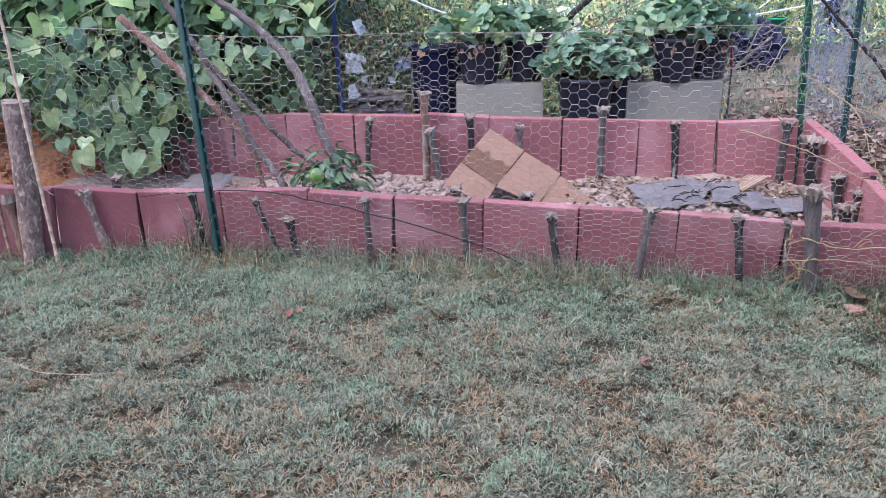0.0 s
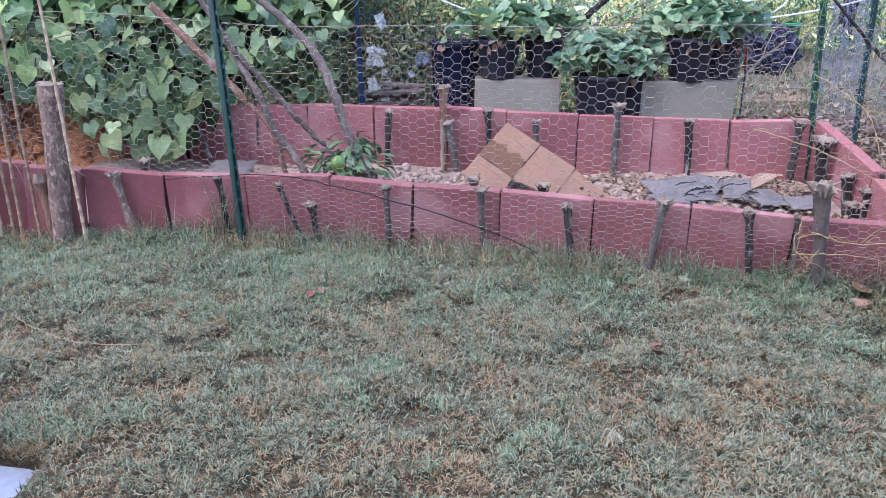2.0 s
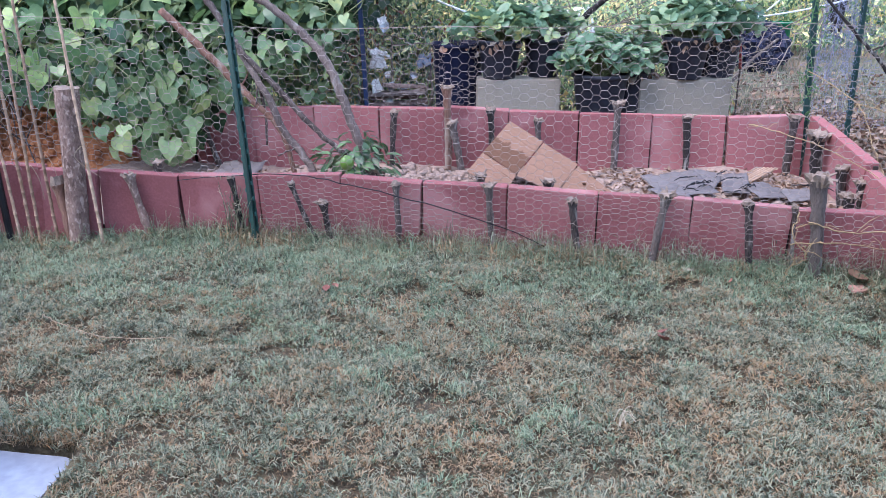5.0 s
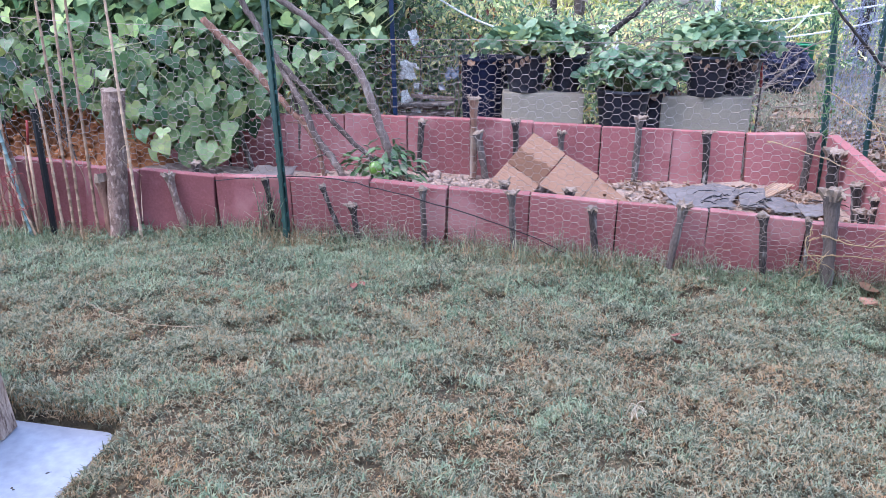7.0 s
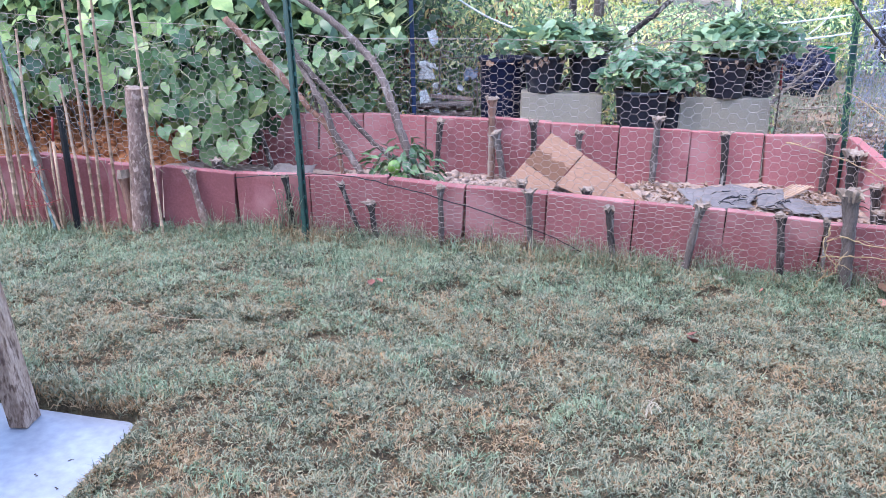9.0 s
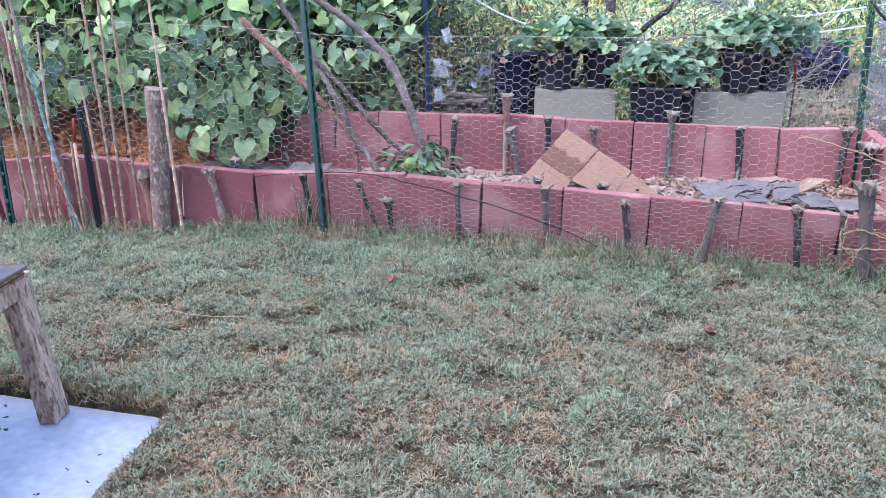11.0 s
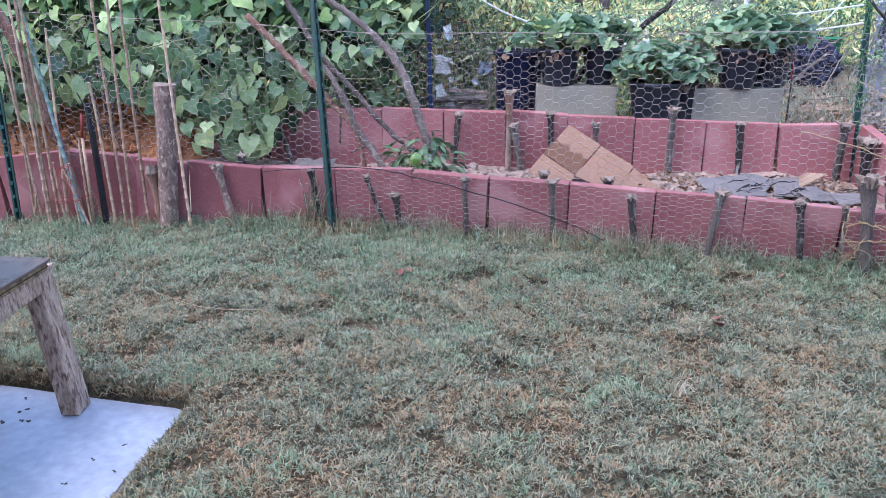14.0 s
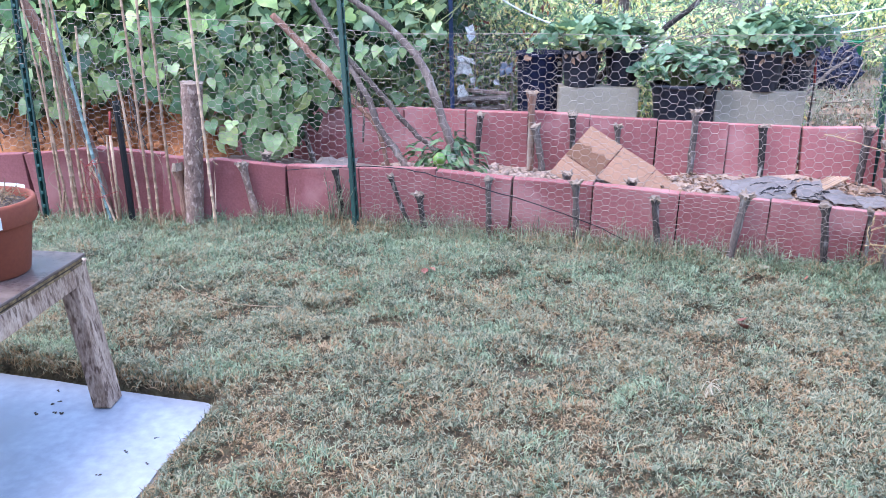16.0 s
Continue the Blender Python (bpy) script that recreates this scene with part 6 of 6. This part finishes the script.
PX, PY, PZ = -1.76, 1.65, K.z + 0.0005
tpot = empty("terracotta_pot", pose(PX, PY, PZ), "terracotta flower pot of dry soil standing on the bench", "flower pot")
v, f = lathe([(0, 0), (0.112, 0), (0.117, 0.006), (0.14, 0.155), (0.141, 0.158), (0.153, 0.160), (0.156, 0.166), (0.160, 0.222), (0.156, 0.230), (0.147, 0.231), (0.143, 0.224), (0.137, 0.19)], 44)
put("body", mesh_of("body", v, f, M_TERRA, True), tpot)
v, f = lathe([(0, 0.222), (0.07, 0.22), (0.12, 0.212), (0.14, 0.205)], 30)
put("soil", mesh_of("soil", v, f, M_POTSOIL, True), tpot)
rg = np.random.default_rng(14)
a, r_ = rg.uniform(0, 6.28, 260), rg.uniform(0, 0.135, 260)
put("dry_bits", scatter("dry_bits", BLADE, np.stack([r_ * np.cos(a), r_ * np.sin(a), 0.212 + rg.uniform(0, 0.015, 260)], 1), rots(rg.normal(-0.5, 0.5, 260), rg.normal(0, 0.5, 260), rg.uniform(0, 6.28, 260)), rg.uniform(0.025, 0.08, 260), M_THATCH), tpot, label="thin dry grass and twigs")
v = []
for k in range(7):
    an = math.radians(10 + k * 7) - 1.55
    v += [(0.1612 * math.cos(an), 0.1612 * math.sin(an), 0.168), (0.1622 * math.cos(an), 0.1622 * math.sin(an), 0.205)]
put("sticker", mesh_of("sticker", v, [(2 * k, 2 * k + 2, 2 * k + 3, 2 * k + 1) for k in range(6)], M_WHITE), tpot, label="small white paper label")
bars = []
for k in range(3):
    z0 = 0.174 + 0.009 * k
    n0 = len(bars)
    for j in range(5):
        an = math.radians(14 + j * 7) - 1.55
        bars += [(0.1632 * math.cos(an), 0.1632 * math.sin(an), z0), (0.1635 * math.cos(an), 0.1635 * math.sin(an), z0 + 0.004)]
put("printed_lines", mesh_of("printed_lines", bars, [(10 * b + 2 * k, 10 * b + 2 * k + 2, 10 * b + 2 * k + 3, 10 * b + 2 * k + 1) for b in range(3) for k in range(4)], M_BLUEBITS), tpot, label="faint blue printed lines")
v, f = [], []
for k in range(9):
    an = math.radians(60 + k * 9)
    v += [(0.146 * math.cos(an), 0.146 * math.sin(an), 0.2), (0.15 * math.cos(an), 0.15 * math.sin(an), 0.242)]
put("plastic_liner", mesh_of("plastic_liner", v, [(2 * k, 2 * k + 2, 2 * k + 3, 2 * k + 1) for k in range(8)], M_WHITE), tpot, label="strip of white plastic at the rim")

# droppings and specks on the slab
SPECKS = [(-1.735, 1.808), (-1.714, 1.829), (-1.759, 1.902), (-1.754, 1.745), (-1.694, 1.755), (-1.669, 1.761), (-1.261, 1.499), (-1.378, 1.429), (-1.291, 1.637), (-1.355, 1.556)]
rg = random.Random(5)
for k, (x, y) in enumerate(SPECKS):
    ob = put("dirt_speck", lumps("dirt_speck", [(rg.uniform(-0.008, 0.008), rg.uniform(-0.006, 0.006), 0) for _ in range(3)], [rg.uniform(0.003, 0.007) * (1.0 if k < 6 else 0.6) for _ in range(3)], M_POTSOIL, 0.3, k), None, pose(x, y, -0.0885),
             "small dark speck of dirt on the slab", "dirt speck", "specks on the slab")

# single things lying on the lawn
for k, (x, y, s, tilt) in enumerate([(-0.552, 2.94, 0.042, 45), (-0.53, 2.95, 0.035, 40), (0.738, 2.50, 0.06, 50), (0.76, 2.52, 0.05, 20), (1.15, 2.93, 0.035, 60)]):
    put("fallen_leaf", mesh_of("fallen_leaf", [(a * 1.2, b, c) for a, b, c in CURL[0]], CURL[1], M_DRYONE, True), None, pose(x, y, float(ground_z(x, y)) + 0.05, tilt * 0.6, 10 * k, 50 * k) @ Matrix.Scale(s, 4),
        "curled reddish brown dead leaf on the lawn", "dead leaf", "leaves on the lawn")
straw = []
STX, STY = 0.478, 1.90
rg = random.Random(6)
for k in range(8):
    a = Vector((STX + rg.uniform(-0.015, 0.015), STY + rg.uniform(-0.03, 0.03), 0.012))
    d = Vector((rg.uniform(-0.025, 0.035), rg.uniform(-0.07, 0.03), rg.uniform(0.02, 0.05)))
    straw.append(tube(bend([a, a + d * 0.6 + Vector((0, 0, 0.03)), a + d * 1.4], 3), 0.0011, 4))
put("straw_tuft", mesh_of("straw_tuft", *join(*straw), M_STRAWP), label="pale dead straw tuft in the lawn", category="straw")
v, f = tube(bend([(-1.62, 2.64, 0.045), (-1.5, 2.52, 0.06), (-1.4, 2.47, 0.055), (-1.28, 2.42, 0.05), (-1.05, 2.42, 0.05)], 6, 0.002, 3), 0.0015, 5)
put("fallen_twig", mesh_of("fallen_twig", v, f, M_TWINE), label="thin pale dry stem lying on the lawn", category="twig")
crumpled("paper_scrap", [(0.98, 3.06, 0.055), (1.03, 3.06, 0.055), (1.03, 3.09, 0.06), (0.98, 3.09, 0.06)], 4, 0.004, 50, M_BLOCK, "tiny white scrap at the foot of the wall", "paper", "paper scraps")

# pale shard with a dead leaf on it, and the black tub at the bed's corner
bm = bevel_box(0.07, 0.04, 0.013, 0.005, 2, 0.006, 3)
ob = part("clay_shard", bm, M_PALE, None)
ob.matrix_basis = pose(1.665, 2.89, float(ground_z(1.665, 2.89)) + 0.018, 14, 4, 10)
tagged(ob, "flat pale pinkish clay shard lying in the grass", "clay shard")
put("fallen_leaf", mesh_of("fallen_leaf", [(a * 1.3, b, c * 0.8) for a, b, c in CURL[0]], CURL[1], M_DRY, True), None, pose(1.625, 2.925, float(ground_z(1.7, 2.9)) + 0.07, 20, -6, 100) @ Matrix.Scale(0.1, 4),
    "curled orange-brown dead leaf on a clay shard", "dead leaf", "leaves on the lawn")
tub = empty("black_tub", pose(1.873, 2.77, float(ground_z(1.873, 2.77)) - 0.005), "black plastic tub with a scuffed blue-grey rim beside the bed", "tub")
v, f = lathe([(0, 0), (0.135, 0), (0.14, 0.01), (0.152, 0.235), (0.148, 0.235), (0.13, 0.03), (0, 0.025)], 36)
put("body", mesh_of("body", v, f, M_POT, True), tub)
v, f = lathe([(0.146, 0.236), (0.156, 0.236), (0.17, 0.244), (0.173, 0.262), (0.168, 0.275), (0.156, 0.277), (0.146, 0.268), (0.146, 0.236)], 36)
put("rim", mesh_of("rim", v, f, M_RIM, True), tub, label="scuffed blue-grey rolled rim")

# wild shoots along the front wall and dry weeds by the corner
rg = random.Random(23)
for name, cx_, n_, hh, lab in (("weed_tuft", -1.06, 30, 0.36, "straw-coloured weed stems growing by the green post"), ("weed_tuft", 0.75, 8, 0.12, "low dry weed at the wall's foot"), ("weed_tuft", -0.5, 16, 0.16, "low green weed at the wall's foot"), ("weed_tuft", 1.42, 12, 0.16, "low weed at the wall's foot")):
    st = []
    for k in range(n_):
        tight = 0.5 if cx_ < -1 else 1.0
        x0 = cx_ + rg.uniform(-0.09, 0.09) * tight
        y0 = float(front_y(x0)) - rg.uniform(0.03, 0.1)
        z0 = float(ground_z(x0, y0))
        d = Vector((rg.uniform(-0.09, 0.09) * tight, rg.uniform(-0.06, 0.02), hh * rg.uniform(0.5, 1)))
        st.append(tube(bend([(x0, y0, z0), tuple(Vector((x0, y0, z0)) + d * 0.6), tuple(Vector((x0, y0, z0)) + d + Vector((d.x * 0.8, 0, -0.02)))], 3), [0.0024, 0.0012], 4))
        for _ in range(9):
            q = Vector((x0, y0, z0)) + d * rg.uniform(0.15, 1.0)
            w_ = Vector((rg.uniform(-1, 1), rg.uniform(-1, 0.4), rg.uniform(-0.1, 0.9))).normalized() * rg.uniform(0.015, 0.04)
            n_up = w_.cross(Vector((rg.uniform(-1, 1), rg.uniform(-1, 1), 1))).normalized() * 0.0022
            st.append(([q, q + w_ * 0.5 + n_up, q + w_, q + w_ * 0.5 - n_up], [(0, 1, 2, 3)]))
    put(name, mesh_of(name, *join(*st), M_WISP), label=lab, category="weed", group="weeds by the wall")
creep, climb = [], []
for pts in ([(1.46, 2.99, 0.30), (1.62, 2.95, 0.27), (1.85, 2.9, 0.29), (2.1, 2.85, 0.25)], [(1.42, 3.0, 0.34), (1.40, 2.98, 0.24), (1.46, 2.96, 0.16), (1.38, 2.96, 0.1)], [(1.40, 3.0, 0.2), (1.6, 2.96, 0.22), (1.8, 2.93, 0.19)],
            [(1.55, 4.05, 0.5), (1.70, 3.6, 0.5), (1.9, 3.3, 0.40), (2.1, 3.0, 0.28)], [(1.887, 4.2, 0.755), (2.024, 3.9, 0.636), (2.07, 3.75, 0.45), (2.09, 3.6, 0.30), (2.2, 3.4, 0.1)], [(2.02, 3.9, 0.63), (2.2, 3.8, 0.58), (2.5, 3.6, 0.35)]):
    creep.append(tube(bend(pts, 7, 0.004, 5), [0.003, 0.0018], 5))
    for k in range(9):
        a = Vector(pts[k % (len(pts) - 1)]).lerp(Vector(pts[k % (len(pts) - 1) + 1]), rg.uniform(0, 1))
        d = Vector((rg.uniform(-0.09, 0.09), rg.uniform(-0.05, 0.05), rg.uniform(-0.05, 0.08)))
        creep.append(tube([a, a + d * 0.5 + Vector((0, 0, 0.01)), a + d], [0.0018, 0.0011], 4))
for k in range(16):
    z0 = rg.uniform(0.45, 1.15)
    a = Vector((1.965 + rg.uniform(-0.03, 0.03) - 0.055 * z0, 4.28 + rg.uniform(-0.03, 0.02), z0))
    d = Vector((rg.uniform(-0.06, 0.06), rg.uniform(-0.03, 0.03), rg.uniform(0.05, 0.2)))
    climb.append(tube(bend([a, a + d * 0.5 + Vector((rg.uniform(-0.02, 0.02), 0, 0)), a + d], 3), [0.0026, 0.0014], 4))
    for _ in range(6):
        q = a + d * rg.uniform(0, 1)
        w_ = Vector((rg.uniform(-1, 1), rg.uniform(-1, 0.4), rg.uniform(-0.4, 0.9))).normalized() * rg.uniform(0.02, 0.045)
        n_up = w_.cross(Vector((0.2, 1, 0.3))).normalized() * 0.005
        climb.append(([q, q + w_ * 0.5 + n_up, q + w_, q + w_ * 0.5 - n_up], [(0, 1, 2, 3)]))
put("climbing_weed", mesh_of("climbing_weed", *join(*climb), M_VINEY), label="yellow-green weed climbing up the corner post", category="weed")
put("dry_creeper", mesh_of("dry_creeper", *join(*creep), M_CREEP), label="thin straw-coloured creeper stems over the bed's corner", category="creeper")

# ---------------------------------------------------------------- shrubs, twigs and trees behind
rng = np.random.default_rng(77)


def shrub(name, n_, x0, x1, y0, y1, z0, z1, smin, smax, material, label, seed, gaps=0.35, scale=2.0, category="shrub"):
    rg_ = np.random.default_rng(seed)
    x_, y_, z_ = rg_.uniform(x0, x1, n_), rg_.uniform(y0, y1, n_), rg_.uniform(z0, z1, n_)
    dens = 0.5 + 0.5 * np.sin(x_ * 3.1 * scale + 2 * np.sin(z_ * 2.3 * scale)) * np.cos(z_ * 2.9 * scale + y_ * scale)
    k_ = dens > gaps
    x_, y_, z_ = x_[k_], y_[k_], z_[k_]
    z_ = z_ + ground_z(x_, y_)
    n_ = len(x_)
    root_ = empty(name, pose((x0 + x1) / 2, (y0 + y1) / 2, float(ground_z((x0 + x1) / 2, (y0 + y1) / 2))), label, category)
    inv_ = root_.matrix_basis.inverted()
    put("crown", scatter("crown", SLIM, np.stack([x_, y_, z_], 1), rots(rg_.normal(0.9, 0.6, n_), rg_.normal(0, 0.6, n_), rg_.uniform(0, 6.28, n_)), rg_.uniform(smin, smax, n_), material), root_, inv_, kind="stuff")
    for k in range(14):
        a_ = np.array([rg_.uniform(x0, x1), rg_.uniform(y0, y1), 0])
        a_[2] = ground_z(a_[0], a_[1]) - 0.05
        d_ = np.array([rg_.normal(0, 0.25) * (x1 - x0) * 0.3, rg_.normal(0, 0.1), z1 * rg_.uniform(0.6, 1.0)])
        put("stem", mesh_of("stem", *tube(bend([a_, a_ + d_ * 0.5 + rg_.normal(0, 0.06, 3), a_ + d_], 4, 0.006, k), [0.004 + 0.006 * z1, 0.003], 5), M_TWIG), root_, inv_)
    return root_


shrub("tangled_shrub", 26000, -1.3, 0.35, 5.55, 6.9, 0.0, 1.1, 0.03, 0.085, M_SHRUB, "tangled dark shrub with small mixed leaves behind the bed", 1, 0.2)
shrub("tangled_shrub", 20000, -0.2, 2.0, 5.6, 7.4, 0.0, 0.85, 0.03, 0.085, M_SHRUB, "loose tangled shrub behind the pots", 2, 0.25)
shrub("tangled_shrub", 11000, 1.2, 6.2, 8.4, 9.8, 0.1, 0.75, 0.05, 0.12, M_SHRUB, "loose green shrub beyond the pots", 3, 0.35, 1.2)
shrub("tangled_shrub", 12000, -6.0, -0.6, 6.0, 8.0, 0.0, 2.0, 0.08, 0.17, M_SHRUB, "tall dark shrub behind the vine", 4, 0.3, 1.0)
shrub("dry_shrub", 420, -0.8, 0.1, 5.35, 6.0, 0.5, 1.05, 0.035, 0.075, M_REDLEAF, "withered reddish brown shrub behind the bed", 7, 0.55, 3.0)
shrub("far_shrub", 52000, -9, 12, 10.5, 13.5, -0.2, 2.6, 0.05, 0.13, M_FAR, "yellow-green thicket far behind the yard, sunlight in its colour", 5, 0.42, 0.7)
# 10 m high, mostly unseen: the added height blocks low sky light
shrub("far_shrub", 80000, -18, 22, 15, 20, -0.3, 10.0, 0.12, 0.28, M_FAR, "far trees closing the yard and its low sky, sunlight in their colour", 6, 0.36, 0.35)
for k, (x, y, r, dark) in enumerate([(0.78, 9.2, 0.05, 1), (1.1, 9.6, 0.07, 0), (0.35, 10.2, 0.06, 1), (2.2, 10, 0.05, 0), (-2.5, 10.0, 0.08, 1), (4.4, 9.6, 0.09, 1), (6.0, 11, 0.1, 1)]):
    b0 = Vector((x, y, float(ground_z(x, y)) - 0.1))
    root = empty("tree", Matrix.Translation(b0), "slim young tree at the back of the yard", "tree", "slim trees")
    v, f = tube(bend([(0, 0, 0), (0.04, 0, 1.0), (0.0, 0.05, 2.2), (0.1, 0, 3.6)], 4, 0.01, k), [r, r * 0.8, r * 0.5], 8, 0.06)
    put("trunk", mesh_of("trunk", v, f, M_STAKE if dark else M_BARK, True), root)
    n_ = 3600
    rg_ = np.random.default_rng(k)
    p_ = rg_.normal(0, 1, (n_, 3)) * np.array([0.8, 0.8, 0.7]) + np.array([0, 0, 3.6])
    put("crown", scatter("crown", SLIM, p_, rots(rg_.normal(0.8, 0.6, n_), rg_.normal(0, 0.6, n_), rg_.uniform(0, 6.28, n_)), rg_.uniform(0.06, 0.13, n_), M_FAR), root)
rg = np.random.default_rng(3)
for k in range(70):
    a = np.array([rg.uniform(-0.6, 2.4), rg.uniform(5.3, 6.4), rg.uniform(0.35, 0.9)])
    d = np.array([rg.normal(0.2, 0.5), rg.normal(0, 0.15), rg.uniform(0.0, 0.5)])
    v, f = tube(bend([a, a + d * 0.5 + rg.normal(0, 0.05, 3), a + d + np.array([0.05, 0, -0.05])], 5, 0.004, k), [0.0055, 0.002], 5)
    put("bare_twig", mesh_of("bare_twig", v, f, M_TWIG, True), label="bare dry twig tangled behind the pots", category="twig", group="bare twigs")
branch("fallen_branch", [(1.3, 5.5, 1.35), (1.076, 5.3, 1.16), (0.904, 5.3, 1.01), (0.763, 5.3, 0.896), (0.6, 5.28, 0.80), (0.437, 5.3, 0.622), (0.3, 5.3, 0.3), (0.25, 5.3, 0.12)], [0.014, 0.02, 0.024, 0.026], M_STAKE, "dark branch leaning behind the strawberry pots", 9)
branch("fallen_branch", [(2.4, 6.0, 0.75), (2.2, 5.9, 0.62), (2.0, 5.7, 0.5), (1.8, 5.5, 0.40), (1.7, 5.4, 0.15)], [0.01, 0.014, 0.018], M_STAKE, "dark thin branch beside the block", 10)
for k, (a, b, r) in enumerate([((1.35, 5.6, 0.98), (2.9, 5.8, 1.17), 0.006), ((1.9, 5.4, 0.93), (2.9, 5.6, 1.10), 0.006), ((2.1, 5.5, 0.98), (2.25, 5.5, 1.15), 0.005), ((-0.35, 5.3, 1.2), (0.12, 5.25, 0.98), 0.006)]):
    m_ = (Vector(a) + Vector(b)) / 2 + Vector((0, 0, -0.02))
    v, f = tube(bend([a, tuple(m_), b], 5), r, 6)
    put("clothesline", mesh_of("clothesline", v, f, M_WHITE), label="thin white plastic cord strung behind the pots", category="cord", group="white cords")
root = empty("white_pole", pose(1.85, 6.4, float(ground_z(1.85, 6.4))), "thin white plastic pole standing behind the pots", "pole")
v, f = tube([(0, 0, 0), (0, 0, 1.6)], 0.02, 10)
put("tube", mesh_of("tube", v, f, M_WHITE), root)
fl = empty("orange_flower", pose(-0.74, 5.25, 1.0), "small orange flower at the vine's edge", "flower")
for k in range(9):
    put("petal", mesh_of("petal", OVAL[0], OVAL[1], M_ORANGE), fl, pose(0, 0, 0, 60, 0, k * 40) @ Matrix.Scale(0.05, 4))
v, f = tube(bend([(0, 0, 0), (0.02, 0.05, -0.2), (0, 0.1, -0.75)], 4), 0.004, 5)
put("stem", mesh_of("stem", v, f, M_STEM), fl)
crumpled("paper_scrap", [(1.88, 5.2, 0.93), (1.98, 5.2, 0.94), (1.98, 5.25, 0.98), (1.88, 5.25, 0.98)], 5, 0.008, 60, M_WHITE, "white scrap among the strawberry leaves", "paper", "paper scraps")
crumpled("paper_scrap", [(0.75, 6.0, 0.75), (1.05, 6.0, 0.75), (1.0, 6.1, 0.95), (0.78, 6.1, 0.92)], 6, 0.03, 61, M_WHITE, "pale sheet lying behind the pots", "paper", "paper scraps")
